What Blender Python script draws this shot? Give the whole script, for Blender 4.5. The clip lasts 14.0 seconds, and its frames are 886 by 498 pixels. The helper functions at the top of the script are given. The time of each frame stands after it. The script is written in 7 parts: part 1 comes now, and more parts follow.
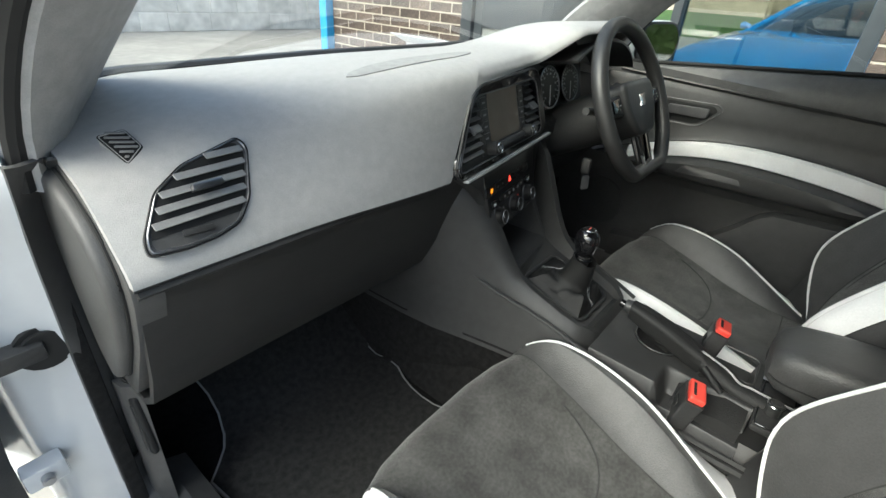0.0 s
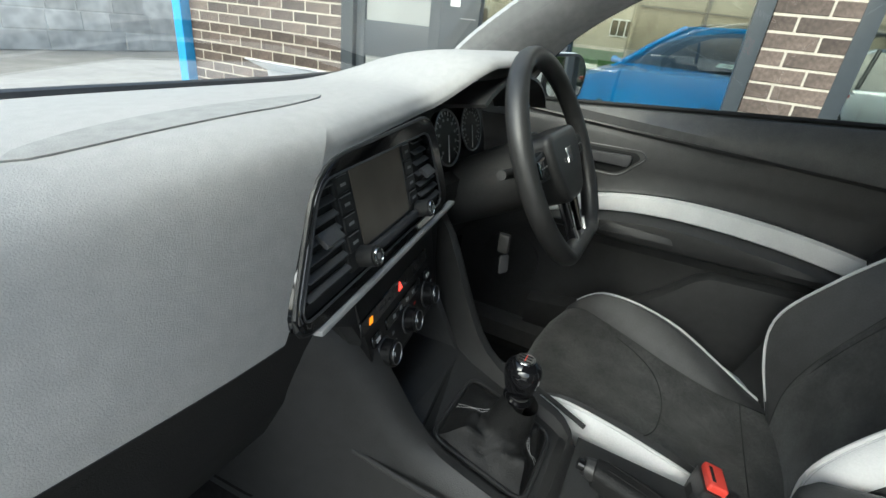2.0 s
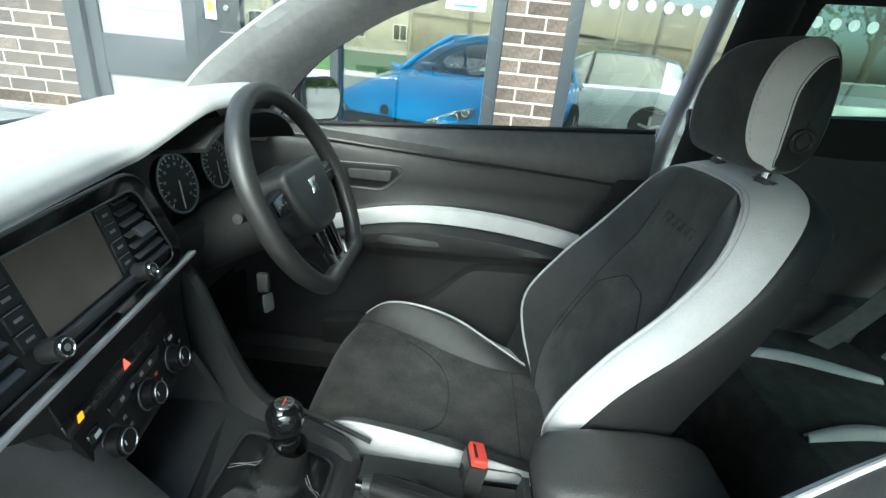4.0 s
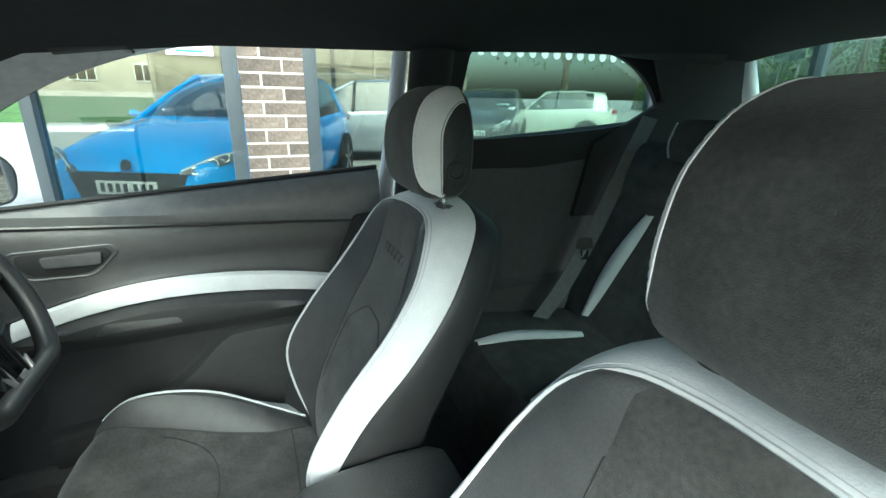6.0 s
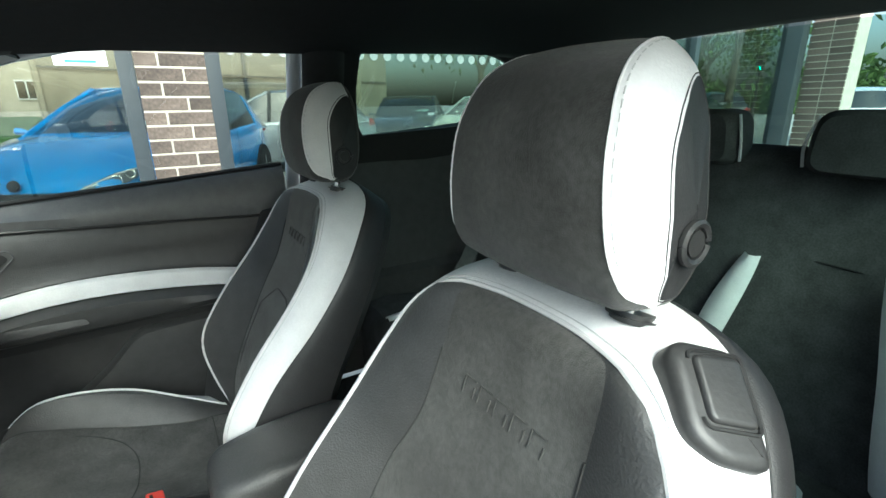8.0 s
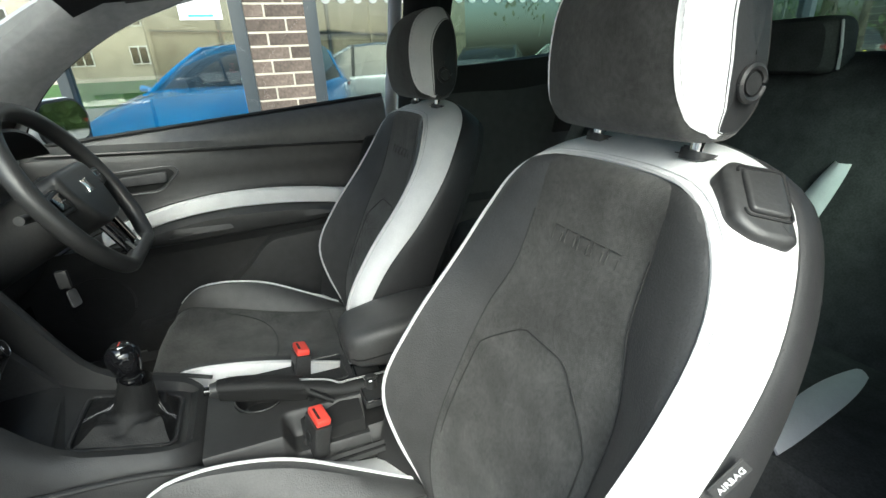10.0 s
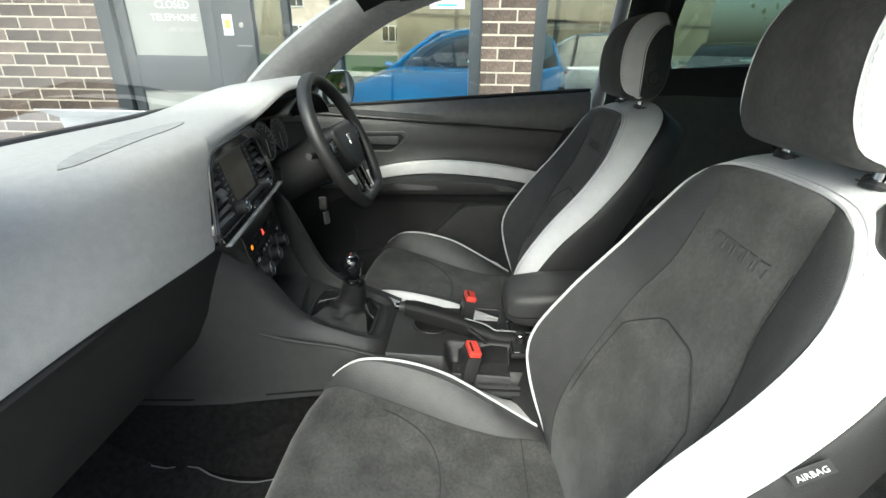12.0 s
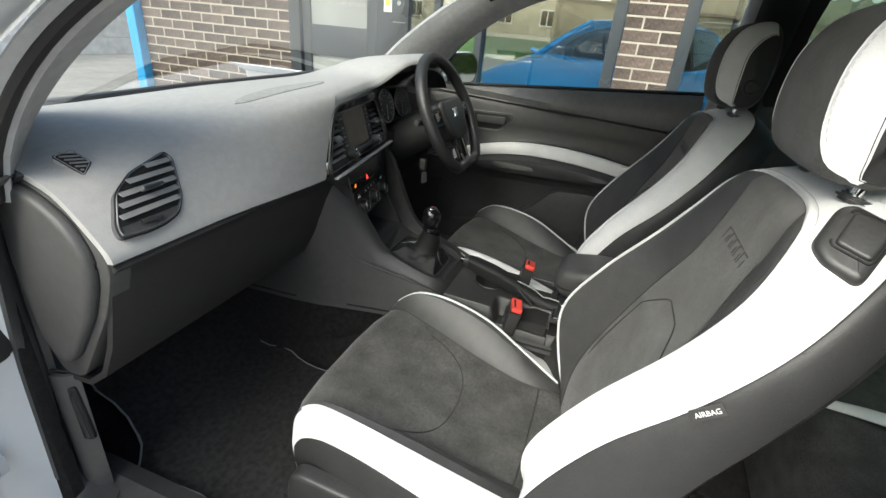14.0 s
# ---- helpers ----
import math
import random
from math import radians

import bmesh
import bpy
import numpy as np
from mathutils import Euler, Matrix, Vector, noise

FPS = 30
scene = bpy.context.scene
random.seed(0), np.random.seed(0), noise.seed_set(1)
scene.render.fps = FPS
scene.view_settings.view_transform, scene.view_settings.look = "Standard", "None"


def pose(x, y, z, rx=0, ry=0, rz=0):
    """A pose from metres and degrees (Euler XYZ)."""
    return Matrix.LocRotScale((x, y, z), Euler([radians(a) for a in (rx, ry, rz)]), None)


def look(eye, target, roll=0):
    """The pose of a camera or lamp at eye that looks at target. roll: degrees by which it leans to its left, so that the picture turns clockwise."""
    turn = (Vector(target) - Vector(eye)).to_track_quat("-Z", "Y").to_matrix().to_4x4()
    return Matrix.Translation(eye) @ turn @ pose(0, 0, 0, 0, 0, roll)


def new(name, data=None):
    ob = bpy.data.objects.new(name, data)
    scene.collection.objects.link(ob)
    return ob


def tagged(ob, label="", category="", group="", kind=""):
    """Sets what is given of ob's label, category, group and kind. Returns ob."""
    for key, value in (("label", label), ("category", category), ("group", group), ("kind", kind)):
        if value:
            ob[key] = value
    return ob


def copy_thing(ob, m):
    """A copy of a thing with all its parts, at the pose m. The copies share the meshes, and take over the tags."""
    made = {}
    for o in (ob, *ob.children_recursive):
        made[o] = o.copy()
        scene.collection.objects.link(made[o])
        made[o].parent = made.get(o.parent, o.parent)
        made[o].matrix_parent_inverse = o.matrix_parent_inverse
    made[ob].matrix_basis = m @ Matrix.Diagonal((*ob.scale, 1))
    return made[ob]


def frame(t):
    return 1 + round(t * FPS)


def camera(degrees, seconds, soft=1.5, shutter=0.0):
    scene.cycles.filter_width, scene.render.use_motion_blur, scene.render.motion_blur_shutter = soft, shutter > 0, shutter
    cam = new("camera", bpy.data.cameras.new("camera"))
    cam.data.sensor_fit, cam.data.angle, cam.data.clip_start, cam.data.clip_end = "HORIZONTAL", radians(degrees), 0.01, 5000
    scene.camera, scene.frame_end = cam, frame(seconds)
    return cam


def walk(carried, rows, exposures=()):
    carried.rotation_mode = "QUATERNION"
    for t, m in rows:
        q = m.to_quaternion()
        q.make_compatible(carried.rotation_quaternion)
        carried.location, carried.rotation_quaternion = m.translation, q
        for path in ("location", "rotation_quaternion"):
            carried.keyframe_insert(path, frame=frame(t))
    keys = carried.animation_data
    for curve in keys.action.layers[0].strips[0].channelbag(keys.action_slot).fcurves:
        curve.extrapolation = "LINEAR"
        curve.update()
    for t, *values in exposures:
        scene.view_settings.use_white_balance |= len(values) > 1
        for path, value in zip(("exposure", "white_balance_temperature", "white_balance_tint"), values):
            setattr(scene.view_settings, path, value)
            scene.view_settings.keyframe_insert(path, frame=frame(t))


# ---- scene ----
cam = camera(87.3, 14.0)
PATH = [
    (0, (-0.784, -0.272, 1.156), (0.592, 0.795, 0.173), 4.4),
    (0.5, (-0.696, -0.206, 1.141), (0.762, 0.771, 0.182), 4.8),
    (1, (-0.584, -0.151, 1.132), (0.931, 0.757, 0.195), 5.7),
    (1.5, (-0.505, -0.129, 1.141), (1.067, 0.72, 0.242), 5.6),
    (2, (-0.463, -0.089, 1.137), (1.179, 0.663, 0.276), 6.6),
    (2.5, (-0.439, -0.076, 1.144), (1.281, 0.516, 0.312), 7.0),
    (3, (-0.426, -0.101, 1.149), (1.355, 0.301, 0.334), 7.0),
    (3.2, (-0.43, -0.121, 1.155), (1.37, 0.205, 0.345), 7.1),
    (5.3, (-0.44, -0.287, 1.243), (1.391, -0.719, 0.564), 2.6),
    (5.5, (-0.444, -0.301, 1.239), (1.37, -0.827, 0.579), 2.5),
    (6, (-0.466, -0.341, 1.25), (1.289, -1.065, 0.622), 1.1),
    (6.5, (-0.512, -0.354, 1.256), (1.176, -1.248, 0.665), 1.1),
    (7, (-0.57, -0.362, 1.264), (1.061, -1.363, 0.683), 0.4),
    (7.2, (-0.576, -0.361, 1.256), (1.042, -1.387, 0.682), 0.3),
    (9.3, (-0.717, -0.298, 1.185), (0.973, -1.109, 0.488), -2.5),
    (9.5, (-0.725, -0.28, 1.177), (0.97, -1.062, 0.46), -2.4),
    (10, (-0.743, -0.253, 1.159), (0.985, -0.918, 0.403), -2.8),
    (10.5, (-0.769, -0.246, 1.163), (1.01, -0.755, 0.404), -2.8),
    (11, (-0.797, -0.244, 1.167), (1.027, -0.556, 0.409), -1.7),
    (11.5, (-0.835, -0.239, 1.174), (1.007, -0.369, 0.406), 0.2),
    (12, (-0.886, -0.238, 1.179), (0.951, -0.159, 0.393), 0.8),
    (12.5, (-0.925, -0.244, 1.164), (0.883, 0.002, 0.346), 2.5),
    (13, (-0.948, -0.283, 1.171), (0.823, 0.114, 0.331), 3.5),
    (13.5, (-0.986, -0.333, 1.186), (0.757, 0.16, 0.337), 4.3),
    (14, (-1.038, -0.384, 1.196), (0.677, 0.174, 0.332), 5.3),
]
EXPOSURES = [(0, 1.45, 6050, -1), (2, 1.25, 5850, -2), (3, 1.45, 5650, -4), (5.3, 2.3, 5500, -13), (7.2, 1.9, 5600, -9), (9.3, 1.60, 5750, -4), (11, 1.42, 5950, -2), (12.5, 1.38, 6000, -1), (14, 1.12, 6150, 1)]
walk(cam, [(t, look(eye, target, roll)) for t, eye, target, roll in PATH], EXPOSURES)

# ---- world and sun ----
world = bpy.data.worlds.new("overcast_sky")
scene.world = world
world.use_nodes = True
wn = world.node_tree
sky = wn.nodes.new("ShaderNodeTexSky")
sky.sky_type = "NISHITA"
sky.sun_disc = False
sky.sun_elevation, sky.sun_rotation = radians(44), radians(-78)
sky.air_density, sky.dust_density, sky.ozone_density = 1.0, 6.0, 0.6
wn.nodes["Background"].inputs["Strength"].default_value = 0.15
wn.links.new(sky.outputs[0], wn.nodes["Background"].inputs["Color"])
sun = new("sun", bpy.data.lights.new("sun", "SUN"))
sun.data.energy, sun.data.angle, sun.data.color = 1.15, radians(50), (0.94, 0.975, 1.0)
sun.matrix_world = look((0, 0, 20), (math.sin(radians(78)) * 20.7, -math.cos(radians(78)) * 20.7, 0))
sun.location = (-9, -1, 9)


# ---- materials ----
def mat(name, color, rough=0.6, metal=0.0, var=0.12, scale=30.0, bump=0.0, bscale=None, spec=0.5, stain=0.1, coat=0.0, sheen=0.0, piece=0.0):
    """A plain surface with a fine grain, broad soiling and fine relief; piece: how far loose pieces differ."""
    m = bpy.data.materials.new(name)
    m.use_nodes = True
    nt = m.node_tree
    b = nt.nodes["Principled BSDF"]
    b.inputs["Roughness"].default_value, b.inputs["Metallic"].default_value = rough, metal
    b.inputs["Specular IOR Level"].default_value = spec
    b.inputs["Coat Weight"].default_value, b.inputs["Coat Roughness"].default_value = coat, 0.05
    b.inputs["Sheen Weight"].default_value, b.inputs["Sheen Roughness"].default_value = sheen, 0.5
    tc = nt.nodes.new("ShaderNodeTexCoord")

    def noise_tex(s, detail=4.0):
        n = nt.nodes.new("ShaderNodeTexNoise")
        n.inputs["Scale"].default_value, n.inputs["Detail"].default_value = s, detail
        nt.links.new(tc.outputs["Object"], n.inputs["Vector"])
        return n

    def ramp(src, amount):
        r = nt.nodes.new("ShaderNodeMapRange")
        r.inputs[1].default_value, r.inputs[2].default_value = 0.3, 0.7
        r.inputs[3].default_value, r.inputs[4].default_value = 1 - amount, 1 + amount
        nt.links.new(src, r.inputs[0])
        return r.outputs[0]

    def times(a, c):
        n = nt.nodes.new("ShaderNodeMath")
        n.operation = "MULTIPLY"
        nt.links.new(a, n.inputs[0]), nt.links.new(c, n.inputs[1])
        return n.outputs[0]

    fine = noise_tex(scale)
    v = times(ramp(fine.outputs["Fac"], var), ramp(noise_tex(max(scale / 12, 1.5), 2.0).outputs["Fac"], stain))
    if piece:
        oi = nt.nodes.new("ShaderNodeObjectInfo")
        r = nt.nodes.new("ShaderNodeMapRange")
        r.inputs[3].default_value, r.inputs[4].default_value = 1 - piece, 1 + piece
        nt.links.new(oi.outputs["Random"], r.inputs[0])
        v = times(v, r.outputs[0])
    mul = nt.nodes.new("ShaderNodeVectorMath")
    mul.operation = "SCALE"
    mul.inputs[0].default_value = color
    nt.links.new(v, mul.inputs["Scale"])
    nt.links.new(mul.outputs[0], b.inputs["Base Color"])
    if bump:
        bn = nt.nodes.new("ShaderNodeBump")
        bn.inputs["Strength"].default_value, bn.inputs["Distance"].default_value = bump, 0.002
        nt.links.new((noise_tex(bscale).outputs["Fac"] if bscale else fine.outputs["Fac"]), bn.inputs["Height"])
        nt.links.new(bn.outputs[0], b.inputs["Normal"])
    return m


def glass_mat(name, tint, gloss=0.5, base=0.03):
    m = bpy.data.materials.new(name)
    m.use_nodes = True
    nt = m.node_tree
    nt.nodes.clear()
    out = nt.nodes.new("ShaderNodeOutputMaterial")
    tr, gl = nt.nodes.new("ShaderNodeBsdfTransparent"), nt.nodes.new("ShaderNodeBsdfGlossy")
    mx, lw = nt.nodes.new("ShaderNodeMixShader"), nt.nodes.new("ShaderNodeLayerWeight")
    tr.inputs[0].default_value = (*tint, 1)
    gl.inputs["Roughness"].default_value = 0.0
    pw, mm = nt.nodes.new("ShaderNodeMath"), nt.nodes.new("ShaderNodeMath")
    pw.operation, mm.operation = "POWER", "MULTIPLY_ADD"
    pw.inputs[1].default_value = 4.0
    mm.inputs[1].default_value, mm.inputs[2].default_value = gloss, base
    nt.links.new(lw.outputs["Facing"], pw.inputs[0])
    nt.links.new(pw.outputs[0], mm.inputs[0])
    nt.links.new(mm.outputs[0], mx.inputs[0])
    nt.links.new(tr.outputs[0], mx.inputs[1])
    nt.links.new(gl.outputs[0], mx.inputs[2])
    nt.links.new(mx.outputs[0], out.inputs[0])
    return m


def glow_mat(name, color, strength):
    m = bpy.data.materials.new(name)
    m.use_nodes = True
    b = m.node_tree.nodes["Principled BSDF"]
    b.inputs["Base Color"].default_value = (*color, 1)
    b.inputs["Emission Color"].default_value, b.inputs["Emission Strength"].default_value = (*color, 1), strength
    return m


M_dash = mat("dash_soft_plastic", (0.40, 0.395, 0.385), 0.55, var=0.08, scale=900, bump=0.25, stain=0.05)
M_dashlow = mat("dark_grained_plastic", (0.026, 0.0255, 0.025), 0.55, var=0.1, scale=700, bump=0.3)
M_console = mat("console_plastic", (0.030, 0.030, 0.030), 0.5, var=0.1, scale=600, bump=0.25)
# lighter copy of the door trim: daylight from the window put into the colour
M_doortop_lit = mat("door_top_pad_daylit", (0.115, 0.115, 0.115), 0.42, var=0.12, scale=500, bump=0.3)
M_door = mat("door_trim_plastic", (0.041, 0.041, 0.041), 0.45, var=0.12, scale=500, bump=0.3)
M_gloss = mat("piano_black", (0.008, 0.008, 0.009), 0.08, var=0.05, coat=0.6)
M_black = mat("matt_black_plastic", (0.034, 0.034, 0.034), 0.42, var=0.15, scale=200, bump=0.15)
M_suede = mat("charcoal_suede", (0.060, 0.060, 0.057), 0.95, var=0.22, scale=170, bump=0.5, bscale=900, spec=0.1, stain=0.36, sheen=0.25)
M_flank = mat("dark_flank_leather", (0.031, 0.031, 0.032), 0.5, var=0.12, scale=350, bump=0.2, bscale=600)
M_wheel = mat("smooth_wheel_leather", (0.030, 0.030, 0.030), 0.38, var=0.12, scale=400, bump=0.2, bscale=500)
M_leather = mat("black_leather", (0.055, 0.055, 0.055), 0.42, var=0.12, scale=350, bump=0.45, bscale=420)
M_panel = mat("black_panel", (0.010, 0.010, 0.0105), 0.3, var=0.1, scale=300)
M_slat = mat("grey_vent_plastic", (0.075, 0.075, 0.079), 0.4, var=0.1, scale=500)
M_blade = mat("grey_vent_blade", (0.20, 0.20, 0.20), 0.45, var=0.08, scale=500)
M_endtrim = mat("grey_end_trim", (0.068, 0.067, 0.066), 0.5, var=0.08, scale=700, bump=0.25)
M_lens = mat("dash_grille_cloth", (0.33, 0.328, 0.32), 0.7, var=0.1, scale=900, bump=0.3)
M_soft = mat("thin_black_leather", (0.015, 0.015, 0.015), 0.55, spec=0.25, var=0.12, scale=350, bump=0.4, bscale=420)
M_rear = mat("dark_rear_cloth", (0.075, 0.076, 0.075), 0.9, var=0.2, scale=300, bump=0.4, bscale=900, spec=0.15, stain=0.2)
M_white = mat("white_leather", (0.80, 0.80, 0.80), 0.5, var=0.03, scale=300, bump=0.3, bscale=420, stain=0.04)
M_pipe = mat("white_piping", (0.72, 0.72, 0.72), 0.6, var=0.05)
# near-black for joints and print, and for shade painted into openings
M_seam_shade = mat("dark_seam_and_shade", (0.012, 0.012, 0.012), 0.8)
M_fold = mat("charcoal_seam", (0.036, 0.036, 0.035), 0.9)
M_quarter = mat("rear_side_trim", (0.060, 0.060, 0.060), 0.5, var=0.1, scale=500, bump=0.3)
M_stitch = mat("white_thread", (0.6, 0.6, 0.6), 0.8)
M_carpet = mat("black_carpet", (0.021, 0.0205, 0.0205), 1.0, var=0.35, scale=900, bump=0.8, spec=0.1, stain=0.25)
M_mat = mat("floor_mat_pile", (0.038, 0.0375, 0.037), 1.0, var=0.35, scale=900, bump=0.8, spec=0.1, stain=0.25)
M_headliner = mat("black_headliner_cloth", (0.018, 0.018, 0.019), 0.95, var=0.2, scale=700, bump=0.4, spec=0.15)
M_trim_grey = mat("pillar_trim", (0.42, 0.42, 0.42), 0.65, var=0.06, scale=600, bump=0.2)
M_trim_dark = mat("dark_pillar_trim", (0.020, 0.020, 0.020), 0.8, var=0.1, scale=600, bump=0.2)
M_paint_white = mat("white_car_paint", (0.60, 0.62, 0.64), 0.25, var=0.02, coat=0.7, stain=0.03)
M_rubber = mat("door_seal_rubber", (0.015, 0.015, 0.015), 0.7)
M_chrome = mat("polished_chrome", (0.8, 0.8, 0.8), 0.12, 1.0, var=0.03)
M_satin = mat("satin_metal", (0.4, 0.4, 0.41), 0.35, 1.0, var=0.05)
M_red = mat("red_buckle_button", (0.75, 0.07, 0.05), 0.4, var=0.05)
# screen in a mottled mid grey-brown
M_screen = mat("grey_brown_screen_glass", (0.22, 0.19, 0.155), 0.2, var=0.2, scale=8, stain=0.2)
M_dial = mat("dial_face", (0.01, 0.01, 0.01), 0.4)
M_printwhite = mat("white_print", (0.75, 0.75, 0.75), 0.6)
M_greyprint = mat("grey_print", (0.3, 0.3, 0.3), 0.6)
M_emboss = mat("embossed_suede", (0.058, 0.058, 0.055), 0.9)
M_belt = mat("seatbelt_webbing", (0.13, 0.13, 0.13), 0.8, var=0.2, scale=900, bump=0.3)
M_glass = glass_mat("car_glass", (0.87, 0.89, 0.88), 0.6)
M_screenglass = glass_mat("windscreen_glass", (0.84, 0.855, 0.84), 0.75, 0.05)
M_tint = glass_mat("tinted_car_glass", (0.45, 0.60, 0.555), 0.6)
M_shop = glass_mat("shop_window_glass", (0.62, 0.655, 0.62), 1.0, 0.10)
M_hazard = glow_mat("hazard_lit_red", (1.0, 0.06, 0.04), 0.9)
M_amber = glow_mat("amber_indicator", (1.0, 0.27, 0.01), 0.6)
M_brick = mat("dark_brown_brick", (0.105, 0.080, 0.066), 0.85, var=0.3, scale=60, bump=0.6, stain=0.25, piece=0.38)
M_mortar = mat("pale_mortar", (0.46, 0.42, 0.35), 0.95, var=0.15, scale=150, bump=0.5)
M_frame = mat("anthracite_frame", (0.045, 0.053, 0.06), 0.35, var=0.06)
M_blue = mat("sky_blue_post_paint", (0.05, 0.35, 0.72), 0.4, var=0.05)
M_ground = mat("forecourt_concrete", (0.33, 0.315, 0.29), 0.9, var=0.12, scale=8, bump=0.4, bscale=120, stain=0.14)
M_stone = mat("pale_rendered_stone", (0.66, 0.64, 0.60), 0.95, var=0.16, scale=6, bump=0.8, bscale=14, stain=0.2, piece=0.12)


# ---- building helpers ----
def part(name, bm, material, parent=None, label="", smooth=True, tagkw=None):
    me = bpy.data.meshes.new(name)
    bm.to_mesh(me)
    bm.free()
    me.materials.append(material)
    if smooth:
        for p in me.polygons:
            p.use_smooth = True
        me.set_sharp_from_angle(angle=radians(38))
    ob = new(name, me)
    if parent is not None:
        ob.parent = parent
    if label:
        ob["label"] = label
    if tagkw:
        tagged(ob, **tagkw)
    return ob


def thing(name, label, category, group="", kind="", at=None):
    ob = new(name)
    ob.empty_display_size = 0.05
    if at is not None:
        ob.matrix_world = at
    return tagged(ob, label, category, group, kind)


def box(c, s, bevel=0.004, seg=2, rot=None, bm=None):
    """A bevelled block with centre c and size s."""
    bm = bm or bmesh.new()
    m = Matrix.Translation(c) @ (rot or Matrix()) @ Matrix.Diagonal((*s, 1))
    vs = bmesh.ops.create_cube(bm, size=1, matrix=m)["verts"]
    if bevel:
        es = list({e for v in vs for e in v.link_edges})
        bmesh.ops.bevel(bm, geom=es, offset=min(bevel, min(s) * 0.45), segments=seg, affect="EDGES", profile=0.6)
    return bm


def rot(rx=0, ry=0, rz=0):
    return Euler((radians(rx), radians(ry), radians(rz))).to_matrix().to_4x4()


def smooth_line(pts, n):
    """n points spaced evenly along a smooth curve through pts."""
    pts = [Vector(p) for p in pts]
    if len(pts) == 2:
        return [pts[0].lerp(pts[1], i / (n - 1)) for i in range(n)]
    fine = []
    for i in range(len(pts) - 1):
        p0, p1, p2, p3 = pts[max(i - 1, 0)], pts[i], pts[i + 1], pts[min(i + 2, len(pts) - 1)]
        for k in range(12):
            t = k / 12
            fine.append(0.5 * ((2 * p1) + (p2 - p0) * t + (2 * p0 - 5 * p1 + 4 * p2 - p3) * t * t + (3 * p1 - p0 - 3 * p2 + p3) * t ** 3))
    fine.append(pts[-1])
    d = [0.0]
    for a, b in zip(fine, fine[1:]):
        d.append(d[-1] + (b - a).length)
    out, j = [], 0
    for i in range(n):
        want = d[-1] * i / (n - 1)
        while j < len(d) - 2 and d[j + 1] < want:
            j += 1
        f = (want - d[j]) / max(d[j + 1] - d[j], 1e-9)
        out.append(fine[j].lerp(fine[j + 1], min(max(f, 0), 1)))
    return out


def sheet(rows, close=False, bm=None, thick=0.0):
    """A surface through rows of points (all rows alike in number)."""
    bm = bm or bmesh.new()
    g = [[bm.verts.new(p) for p in r] for r in rows]
    fs = []
    for a, b in zip(g, g[1:]):
        n = len(a)
        for i in range(n if close else n - 1):
            q = [a[i], a[(i + 1) % n], b[(i + 1) % n], b[i]]
            try:
                fs.append(bm.faces.new(q))
            except ValueError:
                pass
    bmesh.ops.remove_doubles(bm, verts=bm.verts[:], dist=1e-5)
    bmesh.ops.recalc_face_normals(bm, faces=bm.faces[:])
    if thick:
        thicken(bm, thick)
    return bm


def thicken(bm, t):
    """Gives an open sheet a back, t behind it, and edges."""
    bm.normal_update()
    back = {v: bm.verts.new(v.co - v.normal * t) for v in bm.verts[:]}
    rim_edges = [(e.verts[0], e.verts[1]) for e in bm.edges if len(e.link_faces) == 1]
    for f in bm.faces[:]:
        bm.faces.new([back[v] for v in reversed(f.verts[:])])
    for a, b in rim_edges:
        bm.faces.new([a, b, back[b], back[a]])
    bmesh.ops.recalc_face_normals(bm, faces=bm.faces[:])


def loft(rings, caps=True, bm=None):
    """A closed body through rings of points."""
    bm = bm or bmesh.new()
    g = [[bm.verts.new(p) for p in r] for r in rings]
    for a, b in zip(g, g[1:]):
        n = len(a)
        for i in range(n):
            bm.faces.new([a[i], a[(i + 1) % n], b[(i + 1) % n], b[i]])
    if caps:
        bm.faces.new(g[0][::-1])
        bm.faces.new(g[-1])
    bmesh.ops.recalc_face_normals(bm, faces=bm.faces[:])
    return bm


def tube(pts, r, sides=8, bm=None, n=None, flat=1.0, up=(0, 0, 1)):
    """A round (flat < 1: oval) bar along pts; r may be a list."""
    pts = smooth_line(pts, n) if n else [Vector(p) for p in pts]
    rs = r if isinstance(r, (list, tuple)) else [r] * len(pts)
    if len(rs) != len(pts):
        rs = [rs[0] + (rs[-1] - rs[0]) * i / (len(pts) - 1) for i in range(len(pts))]
    rings = []
    for i, p in enumerate(pts):
        d = (pts[min(i + 1, len(pts) - 1)] - pts[max(i - 1, 0)]).normalized()
        u = Vector(up)
        u = (u - d * u.dot(d))
        if u.length < 1e-3:
            u = d.orthogonal()
        u.normalize()
        s = d.cross(u)
        rings.append([p + (s * math.cos(a) + u * math.sin(a) * flat) * rs[i] for a in (2 * math.pi * k / sides for k in range(sides))])
    return loft(rings, True, bm)


